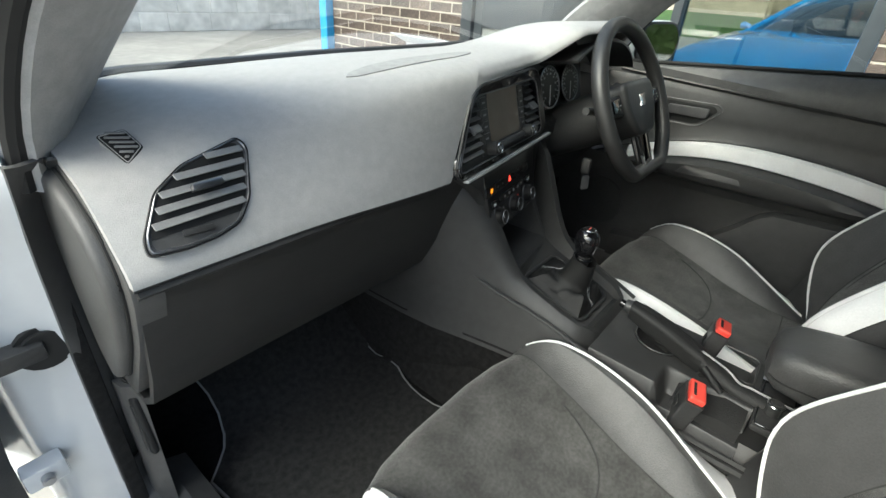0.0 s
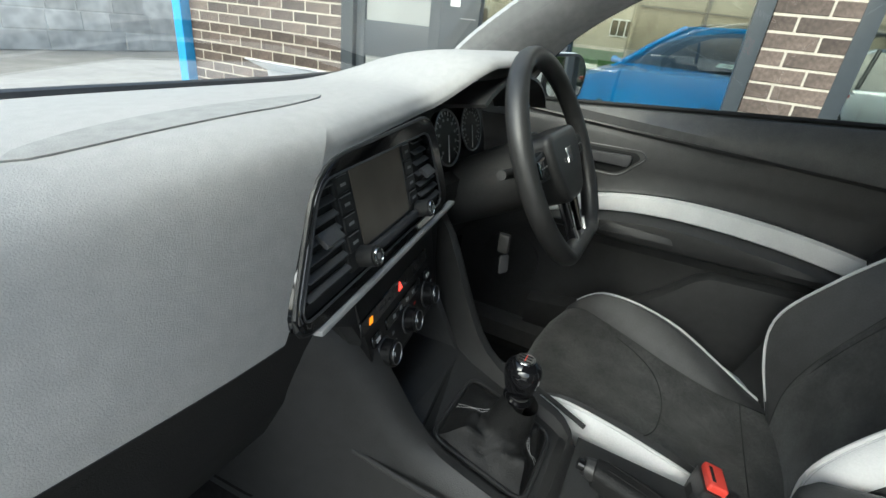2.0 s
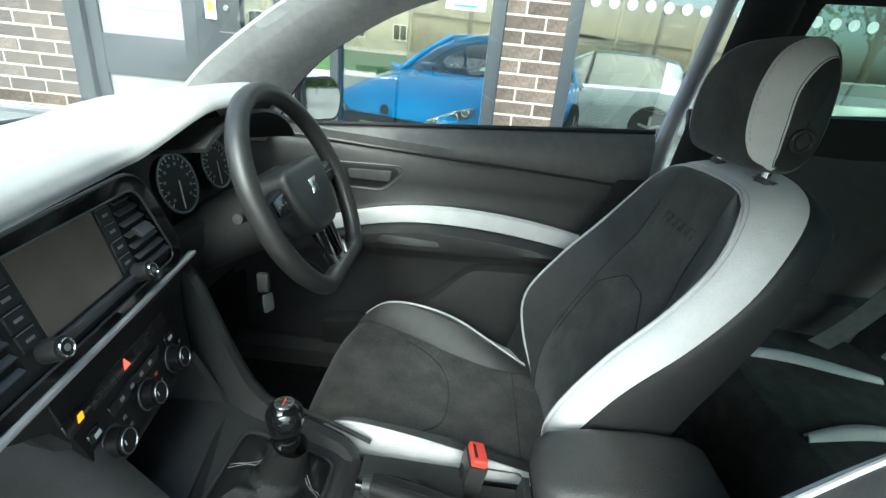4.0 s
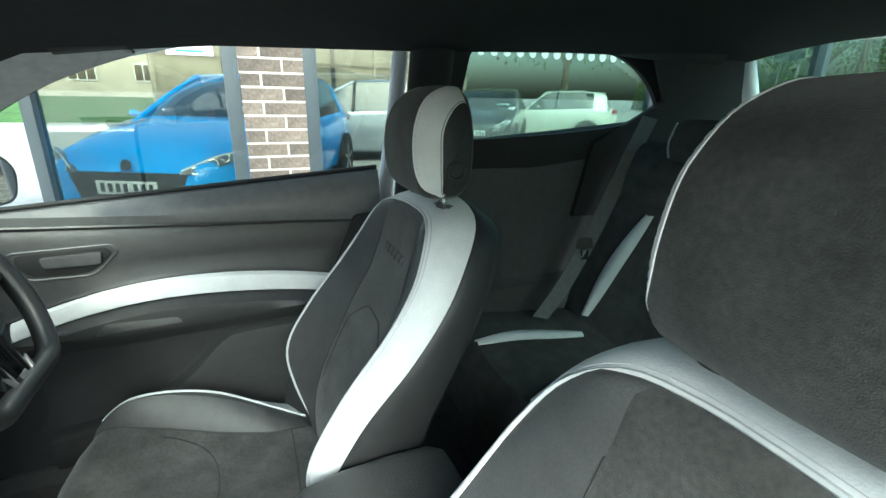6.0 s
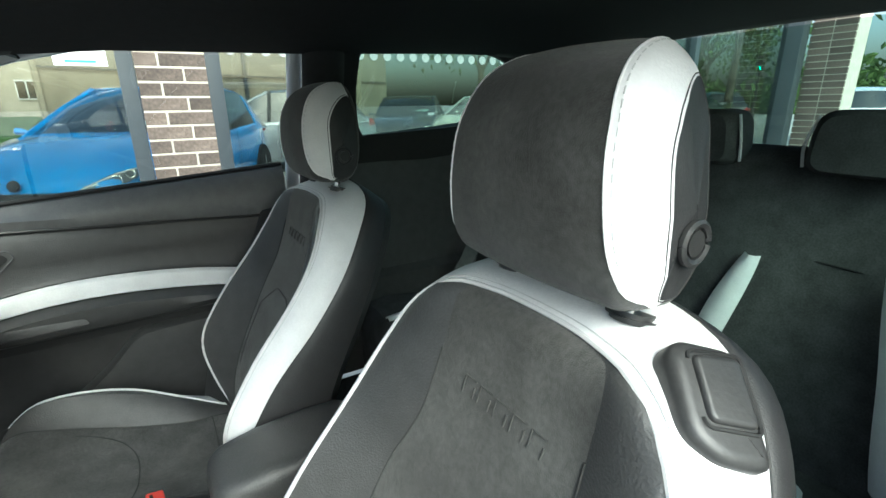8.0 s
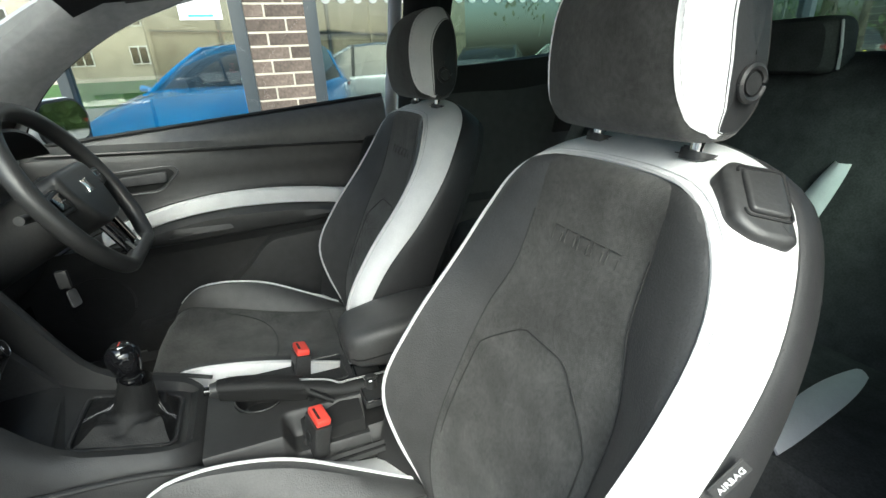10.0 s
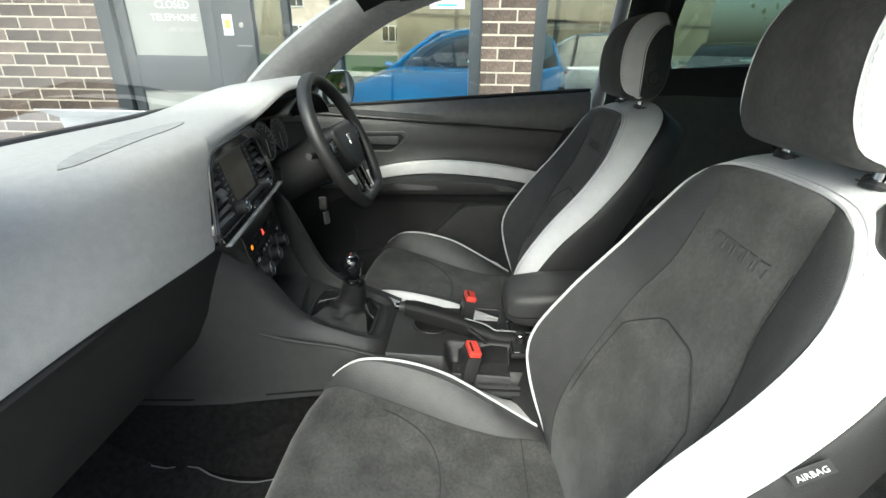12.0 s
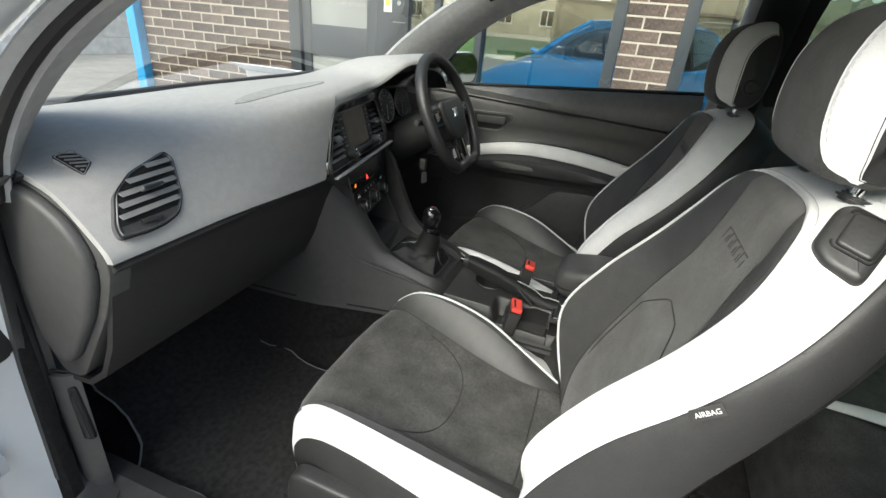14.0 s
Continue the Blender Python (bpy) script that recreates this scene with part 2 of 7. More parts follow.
def slab(poly, depth, m=None, bevel=0.003, seg=2, bm=None):
    """A plate with outline poly (x, y), from z = 0 down to -depth, its top edge rounded, moved by m."""
    bm2 = bmesh.new()
    vs = [bm2.verts.new((x, y, 0)) for x, y in poly]
    f = bm2.faces.new(vs)
    if f.normal.z < 0:
        f.normal_flip()
    ex = bmesh.ops.extrude_face_region(bm2, geom=[f])
    low = [v for v in ex["geom"] if isinstance(v, bmesh.types.BMVert)]
    for v in low:
        v.co.z -= depth
    bmesh.ops.recalc_face_normals(bm2, faces=bm2.faces[:])
    if bevel:
        es = [e for e in bm2.edges if all(abs(v.co.z) < 1e-6 for v in e.verts)]
        bmesh.ops.bevel(bm2, geom=es, offset=bevel, segments=seg, affect="EDGES", profile=0.6)
    if m is not None:
        bm2.transform(m)
    if bm is None:
        return bm2
    me = bpy.data.meshes.new("tmp")
    bm2.to_mesh(me)
    bm2.free()
    bm.from_mesh(me)
    bpy.data.meshes.remove(me)
    return bm


def round_poly(pts, r, n=5):
    """The polygon pts with rounded corners."""
    out, k = [], len(pts)
    for i in range(k):
        a, b, c = Vector(pts[i - 1]), Vector(pts[i]), Vector(pts[(i + 1) % k])
        ra = min(r, (a - b).length * 0.45, (c - b).length * 0.45)
        p, q = b + (a - b).normalized() * ra, b + (c - b).normalized() * ra
        for j in range(n + 1):
            t = j / n
            out.append(tuple(p * (1 - t) ** 2 + b * 2 * t * (1 - t) + q * t * t))
    return out


def cyl(c, r, h, m=None, sides=24, bevel=0.0, r2=None, bm=None):
    """A round body on axis z of m, its middle at c."""
    bm = bm or bmesh.new()
    mm = Matrix.Translation(c) @ (m or Matrix())
    got = bmesh.ops.create_cone(bm, cap_ends=True, segments=sides, radius1=r, radius2=r if r2 is None else r2, depth=h, matrix=mm)["verts"]
    if bevel:
        es = [e for e in {e for v in got for e in v.link_edges} if any(len(f.verts) > 4 for f in e.link_faces)]
        bmesh.ops.bevel(bm, geom=es, offset=bevel, segments=2, affect="EDGES")
    return bm


def facing(o, nrm, up=(0, 0, 1)):
    """A pose at o whose z looks along nrm, y as near to up as can be."""
    z = Vector(nrm).normalized()
    x = Vector(up).cross(z).normalized()
    y = z.cross(x)
    m = Matrix((x, y, z)).transposed().to_4x4()
    m.translation = o
    return m


def text(body, size, m, material, parent, name="lettering", depth=0.0005, label=""):
    cu = bpy.data.curves.new(name, "FONT")
    cu.body, cu.size, cu.extrude, cu.align_x, cu.align_y = body, size, depth, "CENTER", "CENTER"
    cu.resolution_u = 3
    tmp = new("tmp_text", cu)
    me = bpy.data.meshes.new_from_object(tmp.evaluated_get(bpy.context.evaluated_depsgraph_get()))
    bpy.data.objects.remove(tmp)
    me.materials.clear()
    me.materials.append(material)
    ob = new(name, me)
    ob.parent = parent
    ob.matrix_world = m
    if label:
        ob["label"] = label
    return ob


# ---- car body shell ----
body = thing("car_body", "white three-door hatchback body shell with black headliner and grey pillar trim", "car")

# floor pan and tunnel
part("floor_pan", sheet([[(x, y, z) for x in (-0.70, -0.66, -0.15, -0.10, 0.14, 0.19, 0.66, 0.70) for z in [0.36 if abs(x) > 0.68 else (0.40 if -0.12 < x < 0.16 else 0.29)]]
     for y in (0.62, 0.3, -0.3, -0.9)], thick=0.02), M_carpet, body, "black carpeted floor")
part("bulkhead", sheet([[(x, y, z) for x in (-0.72, -0.3, 0.3, 0.74)] for y, z in ((0.55, 0.29), (0.62, 0.33), (0.66, 0.46), (0.67, 0.75), (0.67, 0.99))], thick=0.02), M_carpet, body, "black carpeted footwell bulkhead")
part("rear_floor", box((0.02, -1.15, 0.28), (1.4, 0.7, 0.06), 0.01), M_carpet, body)

# roof
roof_rows = []
for y, zc, hw in ((0.06, 1.335, 0.54), (0.0, 1.365, 0.56), (-0.3, 1.395, 0.59), (-0.7, 1.405, 0.60), (-1.1, 1.42, 0.59), (-1.5, 1.425, 0.57), (-1.73, 1.42, 0.55)):
    roof_rows.append([(0.02 + hw * u, y, zc - 0.05 * abs(u) ** 2.5) for u in [i / 8 - 1 for i in range(17)]])
part("headliner", sheet(roof_rows, thick=0.012), M_headliner, body, "black cloth headliner")
part("roof_skin", sheet([[(x + (0.09 if x > 0.02 else -0.09) * (abs(x - 0.02) > 0.5), y, z + 0.03) for x, y, z in r] for r in roof_rows], thick=0.004), M_paint_white, body, "white painted roof")


def rail(side, pts, w, material, name, label="", flat=0.5, up=(0, 0, 1), n=14):
    return part(name, tube([(0.02 + side * (x - 0.02), y, z) for x, y, z in pts], w, 12, None, n, flat, up), material, body, label)


W_LINE = [(0.64, 0.55, 0.985), (0.63, 0.49, 1.025), (0.592, 0.37, 1.13), (0.567, 0.20, 1.25), (0.547, 0.02, 1.345), (0.54, -0.06, 1.365)]
D_LINE = [(0.74, 0.31, 0.95), (0.737, 0.285, 1.02), (0.722, 0.225, 1.105), (0.70, 0.14, 1.18), (0.668, 0.0, 1.262), (0.64, -0.15, 1.32)]


def flip(s, pts):
    return [Vector((0.02 + s * (p[0] - 0.02), p[1], p[2])) for p in pts]


for s in (-1, 1):
    wl, dl = smooth_line(flip(s, W_LINE), 20), smooth_line(flip(s, D_LINE), 20)
    md = [(a + b) / 2 + Vector((-s * 0.006, -0.012, -0.008)) for a, b in zip(wl, dl)]
    part("a_pillar_trim", sheet([[a + Vector((s * 0.03, 0.02, 0)) for a in wl], wl, [a.lerp(b, 0.5) + Vector((-s * 0.004, -0.004, -0.003)) for a, b in zip(wl, md)], md, [a.lerp(b, 0.5) + Vector((-s * 0.004, -0.004, -0.003)) for a, b in zip(dl, md)], dl, [b + Vector((s * 0.03, 0.012, 0.01)) for b in dl]], thick=0.006), M_trim_grey, body, "light grey windscreen pillar trim")
    part("frame_seal", tube([b + Vector((s * 0.012, 0.0, 0.004)) for b in dl], 0.009, 8), M_rubber, body)
    rail(s, [(0.585, -0.04, 1.335), (0.605, -0.35, 1.372), (0.61, -0.7, 1.378), (0.61, -1.1, 1.395), (0.60, -1.4, 1.385), (0.57, -1.6, 1.375)], 0.045, M_trim_dark, "roof_rail_trim", "", 0.7)
    rail(s, [(0.80, 0.40, 0.97), (0.785, 0.31, 1.10), (0.755, 0.19, 1.195), (0.715, 0.03, 1.285), (0.655, -0.3, 1.375), (0.655, -0.7, 1.388), (0.65, -1.2, 1.41), (0.62, -1.65, 1.40)], 0.035, M_paint_white, "roof_side_rail", "white painted roof rail", 0.8)
    # B pillar
    rail(s, [(0.615, -0.755, 1.37), (0.66, -0.752, 1.20), (0.705, -0.742, 1.05), (0.72, -0.73, 0.8), (0.72, -0.73, 0.4)], 0.055, M_trim_dark, "b_pillar_trim", "dark middle pillar trim", 0.6, (1, 0, 0))
    rail(s, [(0.690, -0.700, 1.37), (0.742, -0.697, 1.20), (0.79, -0.688, 1.05), (0.80, -0.68, 0.8), (0.80, -0.68, 0.4)], 0.021, M_paint_white, "b_pillar_skin", "white painted door pillar", 0.8, (1, 0, 0))
    # rear quarter trim panel below its window, and rear pillar
    q = []
    for y in (-0.70, -0.9, -1.15, -1.4, -1.6):
        top = 1.128 + 0.05 * max(0, (-0.80 - y)) ** 1.1 / 0.6
        q.append([(0.02 + s * (x - 0.02), y, z) for x, z in ((0.735, top), (0.72, top - 0.02), (0.705, top - 0.08), (0.70, 0.88), (0.69, 0.86), (0.685, 0.72), (0.66, 0.70), (0.66, 0.40))])
    part("rear_quarter_trim", sheet(q, thick=0.012), M_quarter, body, "black plastic rear side trim panel")
    part("rear_pillar_trim", sheet([[(0.02 + s * (x - 0.02), y, z) for x, y, z in r] for r in (
        [(0.61, -1.40, 1.375), (0.59, -1.55, 1.385), (0.57, -1.70, 1.39)], [(0.665, -1.52, 1.25), (0.64, -1.60, 1.26), (0.60, -1.76, 1.27)],
        [(0.695, -1.44, 1.19), (0.66, -1.58, 1.16), (0.62, -1.82, 1.16)], [(0.70, -1.30, 1.12), (0.68, -1.5, 1.07), (0.64, -1.84, 1.05)], [(0.70, -1.25, 0.9), (0.68, -1.5, 0.9), (0.64, -1.84, 0.9)])], thick=0.02), M_trim_dark, body, "black rear pillar trim")
    part("sill_trim", sheet([[(0.02 + s * (x - 0.02), y, z) for x, z in ((0.655, 0.30), (0.665, 0.37), (0.70, 0.385), (0.735, 0.375), (0.745, 0.34))] for y in (0.42, 0.1, -0.3, -0.72)], thick=0.006), M_endtrim, body, "dark grey plastic sill trim")
    part("outer_sill", sheet([[(0.02 + s * (x - 0.02), y, z) for x, z in ((0.742, 0.36), (0.79, 0.355), (0.82, 0.32), (0.83, 0.2))] for y in (0.42, 0.1, -0.3, -0.72)], thick=0.006), M_paint_white, body, "white painted sill")

    part("footwell_side", box((0.02 + s * 0.735, 0.54, 0.65), (0.02, 0.36, 0.72), 0.004), M_carpet, body, "black footwell side lining")
    part("front_wing", sheet([[(0.02 + s * (x - 0.02), y, z) for x, z in ((0.76, 0.97), (0.86, 0.93), (0.90, 0.75), (0.88, 0.4))] for y in (0.52, 0.9, 1.3)], thick=0.004), M_paint_white, body, "white painted front wing")

part("bonnet", sheet([[(0.02 + x, y, z - 0.05 * (x / 0.75) ** 2) for x in (-0.75, -0.4, 0, 0.4, 0.75)] for y, z in ((0.60, 0.965), (0.9, 0.95), (1.3, 0.86), (1.5, 0.72))], thick=0.004), M_paint_white, body, "white painted bonnet")
# tail: shelf edge, tailgate frame
part("parcel_shelf", box((0.02, -1.68, 1.0), (1.2, 0.35, 0.02), 0.008), M_carpet, body, "black carpeted parcel shelf")
part("tailgate_trim", sheet([[(0.02 + x, y, z) for x in (-0.6, -0.3, 0, 0.3, 0.6)] for y, z in ((-1.95, 1.06), (-1.93, 1.02), (-1.92, 0.6))], thick=0.03), M_trim_dark, body)
part("tailgate_header", tube([(0.02 - 0.56, -1.73, 1.40), (0.02 - 0.3, -1.75, 1.42), (0.02, -1.76, 1.425), (0.32, -1.75, 1.42), (0.60, -1.73, 1.40)], 0.035, 10, None, 14, 0.6), M_trim_dark, body)
for s in (-1, 1):
    rail(s, [(0.59, -1.73, 1.39), (0.62, -1.84, 1.25), (0.65, -1.97, 1.05)], 0.035, M_paint_white, "tailgate_pillar", "white painted tailgate pillar", 0.8)

# windscreen and other glass
ws = sheet([[(0.02 + (hw + 0.09 * (1 - v)) * u, y + 0.10 * (1 - v) * (1 - u * u), z + 0.02 * (1 - u * u)) for u in (-1, -0.6, -0.2, 0.2, 0.6, 1)] for v, y, z, hw in ((0, 0.50, 1.0, 0.52), (0.5, 0.25, 1.18, 0.53), (1, 0.0, 1.345, 0.53))])
part("windscreen", ws, M_screenglass, None, tagkw=dict(label="clear laminated windscreen glass", category="windscreen"))
part("rear_window", sheet([[(0.02 + hw * u, y - 0.05 * (1 - u * u), z) for u in (-1, -0.5, 0, 0.5, 1)] for y, z, hw in ((-1.74, 1.40, 0.56), (-1.96, 1.06, 0.62))]), M_tint, None, tagkw=dict(label="dark tinted heated rear window", category="window"))
for s in (1, -1):
    part("rear_quarter_window", sheet([[(0.02 + s * (x - 0.02), y, z) for x, y, z in r] for r in ([(0.665, -0.76, 1.385), (0.665, -1.1, 1.395), (0.66, -1.42, 1.36)], [(0.735, -0.75, 1.09), (0.725, -1.10, 1.12), (0.705, -1.53, 1.16)])]), M_tint, None, tagkw=dict(label="tinted fixed rear quarter glass", category="window", group="rear quarter windows"))

QW = [(-0.86, 1.345), (-0.89, 1.377), (-1.05, 1.384), (-1.20, 1.381), (-1.33, 1.362), (-1.44, 1.308), (-1.515, 1.235), (-1.50, 1.205), (-1.40, 1.170), (-1.20, 1.149), (-1.05, 1.141), (-0.90, 1.135), (-0.865, 1.145), (-0.85, 1.25)]
for s in (-1, 1):
    lean_x = lambda z: 0.02 + s * (0.700 - 0.22 * (z - 1.12) - 0.02)
    edge = [tuple(p) for p in smooth_line([(0, y, z) for y, z in QW + QW[:1]], 60)]
    wide = [(-1.15 + (y + 1.15) * 1.20, 1.262 + (z - 1.262) * 1.75) for _, y, z in edge]
    part("quarter_window_surround", sheet([[(lean_x(z) + s * 0.012, y, z) for _, y, z in edge], [(lean_x(z), y, z) for _, y, z in edge], [(lean_x(b) - s * 0.006, a, b) for a, b in wide]], thick=0.004), M_trim_dark, body, "dark trim round the rear quarter glass")

# passenger door aperture: white front pillar, seal, hinge check strap
AP_IN = [(0.300, 0.985), (0.352, 0.920), (0.374, 0.80), (0.378, 0.65), (0.392, 0.53), (0.405, 0.46)]     # inner edge of the seal (y, z)
AP_OUT = [(0.290, 0.985), (0.330, 0.890), (0.352, 0.80), (0.372, 0.68), (0.381, 0.57), (0.392, 0.42)]   # its outer edge, on the white pillar
ap_in, ap_out = [smooth_line([(0, a, b) for a, b in c], 20) for c in (AP_IN, AP_OUT)]
part("door_pillar_skin", sheet([[(-0.724, p.y + 0.002, p.z), (-0.735, p.y + 0.010, p.z), (-0.78, p.y + 0.03, p.z), (-0.80, p.y + 0.06, p.z), (-0.81, p.y + 0.2, p.z), (-0.86, p.y + 0.26, p.z)] for p in smooth_line([(0, 0.40, 1.12), (0, 0.32, 1.04)] + [(0, a, b) for a, b in AP_OUT] + [(0, 0.40, 0.30)], 20)], thick=0.004), M_paint_white, body, "white painted front door pillar")
part("door_seal", sheet([[Vector((-0.726, q.y + 0.004, q.z)), Vector((-0.725, q.y - 0.006, q.z)), Vector((-0.716, (p.y + q.y) / 2 - 0.013, (p.z + q.z) / 2)), Vector((-0.703, p.y - 0.011, p.z)), Vector((-0.694, p.y - 0.006, p.z)), Vector((-0.689, p.y + 0.004, p.z))] for p, q in zip(ap_in, ap_out)], thick=0.004), M_endtrim, body, "dark grey rubber door seal")
part("aperture_trim", sheet([[Vector((-0.6905, p.y - 0.002, p.z)), Vector((-0.684, p.y - 0.004, p.z)), Vector((-0.676, p.y + 0.03, p.z)), Vector((-0.668, p.y + 0.09, p.z))] for p in ap_in], thick=0.004), M_endtrim, body, "dark grey aperture trim")
part("seal_gap", tube([Vector((-0.6915, p.y - 0.004, p.z)) for p in ap_in], 0.0015, 5), M_seam_shade, body)
part("kick_panel", sheet([[(-0.6885, 0.372, z), (-0.685, 0.352, z), (-0.676, 0.340, z), (-0.666, 0.42, z), (-0.66, 0.5, z), (-0.655, 0.70, z)] for z in (0.345, 0.40, 0.45, 0.55, 0.640)], thick=0.008), M_endtrim, body, "dark grey plastic kick panel")
part("panel_joint", tube([(-0.690, 0.375, 0.645), (-0.684, 0.345, 0.648), (-0.672, 0.33, 0.650)], 0.0018, 5), M_seam_shade, body)
part("release_slot", box((-0.6835, 0.343, 0.560), (0.010, 0.020, 0.115), 0.005, 3, rot(-4, 0, 14)), M_seam_shade, body, "black bonnet release recess")
part("release_lever", box((-0.686, 0.340, 0.556), (0.008, 0.008, 0.095), 0.003, 2, rot(-4, 0, 14)), M_black, body, "black bonnet release lever")
part("sill_ramp", sheet([[(-0.722, y - 0.01, z - 0.004), (-0.700, y - 0.012, z), (-0.682, y, z + 0.002), (-0.672, y + 0.03, z - 0.03)] for y, z in [(p.y, p.z) for p in smooth_line([(0, 0.395, 0.47), (0, 0.395, 0.42), (0, 0.370, 0.385), (0, 0.31, 0.375)], 14)]], thick=0.004), M_endtrim, body, "dark grey moulded sill corner")
part("door_check_strap", box((-0.79, 0.372, 0.735), (0.09, 0.03, 0.024), 0.006), M_black, body, "black steel door check strap")
part("check_strap_cover", cyl((-0.745, 0.378, 0.73), 0.032, 0.02, rot(90), 20, 0.006), M_rubber, body, "black rubber check strap cover")
part("hinge_bracket", box((-0.80, 0.40, 0.52), (0.05, 0.03, 0.035), 0.006), M_paint_white, body, "white painted hinge bracket")
part("hinge_bolt", cyl((-0.80, 0.38, 0.52), 0.008, 0.014, rot(90), 12, 0.002), M_satin, body)

# ---- driver door ----
door = thing("driver_door", "closed black driver door with white leather band and chrome pull", "car door")
ys = [0.40 - 1.05 * i / 24 for i in range(25)]
sill = lambda y: 1.027 - 0.075 * (y + 0.20) * 1.0
groove = lambda y: 0.955 - 0.06 * (-0.2 - y) * 0.9
st = lambda y: 0.828 - 0.55 * (y + 0.17) ** 2 if y > -0.17 else 0.828 - 0.33 * (y + 0.17) ** 2
sb = lambda y: st(y) - 0.045 + 0.004 * math.sin(y * 5)
lip = lambda y: 0.722 + 0.02 * (-y - 0.2) if y < 0 else 0.718
part("upper_pad", sheet([[(0.795, y, sill(y) - 0.012), (0.775, y, sill(y)), (0.755, y, sill(y) - 0.004), (0.738, y, sill(y) - 0.03), (0.728, y, groove(y) + 0.02), (0.732, y, groove(y))] for y in ys], thick=0.006), M_doortop_lit, door, "soft upper door pad, its black lightened for window daylight")
part("mid_panel", sheet([[(0.742, y, groove(y)), (0.744, y, groove(y) - 0.012), (0.735, y, groove(y) - 0.03), (0.737, y, 0.88), (0.735, y, st(y) + 0.01), (0.728, y, st(y))] for y in ys], thick=0.006), M_door, door)
part("trim_line", tube([(0.733, y, groove(y) - 0.004) for y in ys[3:-1]], 0.004, 6), M_black, door, "black trim line")
yy = [y for y in ys if -0.53 < y < 0.22]
part("leather_band", sheet([[(0.727, y, st(y)), (0.717, y, st(y) - 0.006), (0.711, y, (st(y) + sb(y)) / 2), (0.711, y, sb(y) + 0.004), (0.718, y, sb(y))] for y in yy], thick=0.004), M_white, door, "white leather armrest band")
part("armrest", sheet([[(0.72, y, sb(y)), (0.70, y, sb(y) - 0.004), (0.672, y, sb(y) - 0.012), (0.668, y, lip(y) + 0.01), (0.675, y, lip(y) - 0.004), (0.71, y, lip(y) - 0.02), (0.725, y, lip(y) - 0.05)] for y in ys], thick=0.005), M_door, door, "black armrest ledge")
part("pull_recess", slab(round_poly([(-0.155, -0.013), (0.02, -0.018), (0.0, 0.008), (-0.14, 0.012)], 0.008), 0.01, facing((0.669, 0, 0.745), (-1, 0, 0.25)) @ Matrix.Scale(-1, 4, (1, 0, 0))), M_black, door, "recessed door pull")
lowr = []
for y in ys:
    lowr.append([(0.728, y, lip(y) - 0.04), (0.738, y, 0.62), (0.74, y, 0.50), (0.735, y, 0.42), (0.72, y, 0.35)])
part("lower_panel", sheet(lowr, thick=0.006), M_door, door)
pk = [tuple(p) for p in smooth_line([(0, 0.16, 0.47), (0, 0.05, 0.487), (0, -0.06, 0.52), (0, -0.16, 0.595), (0, -0.235, 0.67), (0, -0.30, 0.682), (0, -0.45, 0.687), (0, -0.64, 0.68)], 30)]
part("door_pocket", sheet([[(0.738, y, z), (0.70, y, z), (0.688, y, z - 0.008), (0.683, y, z - 0.05), (0.69, y, (z - 0.05) * 0.5 + 0.19), (0.705, y, 0.36)] for _, y, z in pk], thick=0.006), M_door, door, "black moulded door pocket")
part("door_card_edge", slab(round_poly([(-0.575, 0.945), (-0.512, 0.795), (-0.505, 0.70), (-0.66, 0.70), (-0.66, 0.955)], 0.01), 0.012, Matrix(((0, 0, -1, 0.716), (1, 0, 0, 0), (0, 1, 0, 0), (0, 0, 0, 1))), 0.003), M_trim_dark, door, "dark rear edge of the door card")
# handle in its oval surround
hm = facing((0.731, 0.056, 0.886), (-1, 0, 0), (0, 0, 1))   # local x runs forward to back (-y)
hp = round_poly([(-0.105, 0.030), (0.085, 0.034), (0.098, 0.018), (0.045, -0.034), (-0.075, -0.034), (-0.105, -0.005)], 0.02)
hm = facing((0.731, 0.056, 0.886), (-1, 0, 0))
part("handle_surround", slab(hp, 0.006, hm, 0.003), M_black, door, "black release handle surround")
# flat near-black plate paints the shade of the handle's hollow
part("handle_recess", slab([(x * 0.88, y * 0.82) for x, y in hp], 0.004, hm @ pose(0, 0, 0.0015), 0.001), M_seam_shade, door)
part("release_handle", slab(round_poly([(-0.06, 0.012), (0.055, 0.016), (0.05, -0.012), (-0.055, -0.012)], 0.008), 0.008, hm @ pose(0.012, 0.004, 0.010), 0.003), M_slat, door, "dark satin release handle")
part("handle_rim", tube([hm @ Vector((x, y, 0.001)) for x, y in hp + hp[:1]], 0.0024, 6), M_slat, door, "thin dark rim")
part("window_switch", box((0.675, 0.09, 0.738), (0.02, 0.045, 0.012), 0.003), M_black, door, "window switch block")
part("speaker_cover", cyl((0.732, 0.24, 0.55), 0.085, 0.01, rot(0, 90), 32, 0.003), M_black, door, "round speaker cover")
part("window_seal", tube([(0.768, y, sill(y) + 0.004) for y in ys], 0.006, 6), M_rubber, door)
gl = part("window_glass", sheet([[(0.775, 0.52, 1.01), (0.775, 0.1, 1.0), (0.775, -0.3, 1.02), (0.77, -0.66, 1.05)], [(0.70, 0.30, 1.16), (0.70, 0.1, 1.2), (0.70, -0.3, 1.22), (0.72, -0.67, 1.22)], [(0.655, 0.0, 1.30), (0.65, -0.1, 1.33), (0.65, -0.3, 1.37), (0.655, -0.68, 1.375)]]), M_glass, door, "clear side glass")
gl.visible_shadow = False
part("outer_skin", sheet([[(0.80, y, sill(y) - 0.01), (0.83, y, 0.9), (0.85, y, 0.7), (0.84, y, 0.45), (0.82, y, 0.3)] for y in (0.5, 0.0, -0.64)], thick=0.004), M_paint_white, door, "white painted outer door skin")

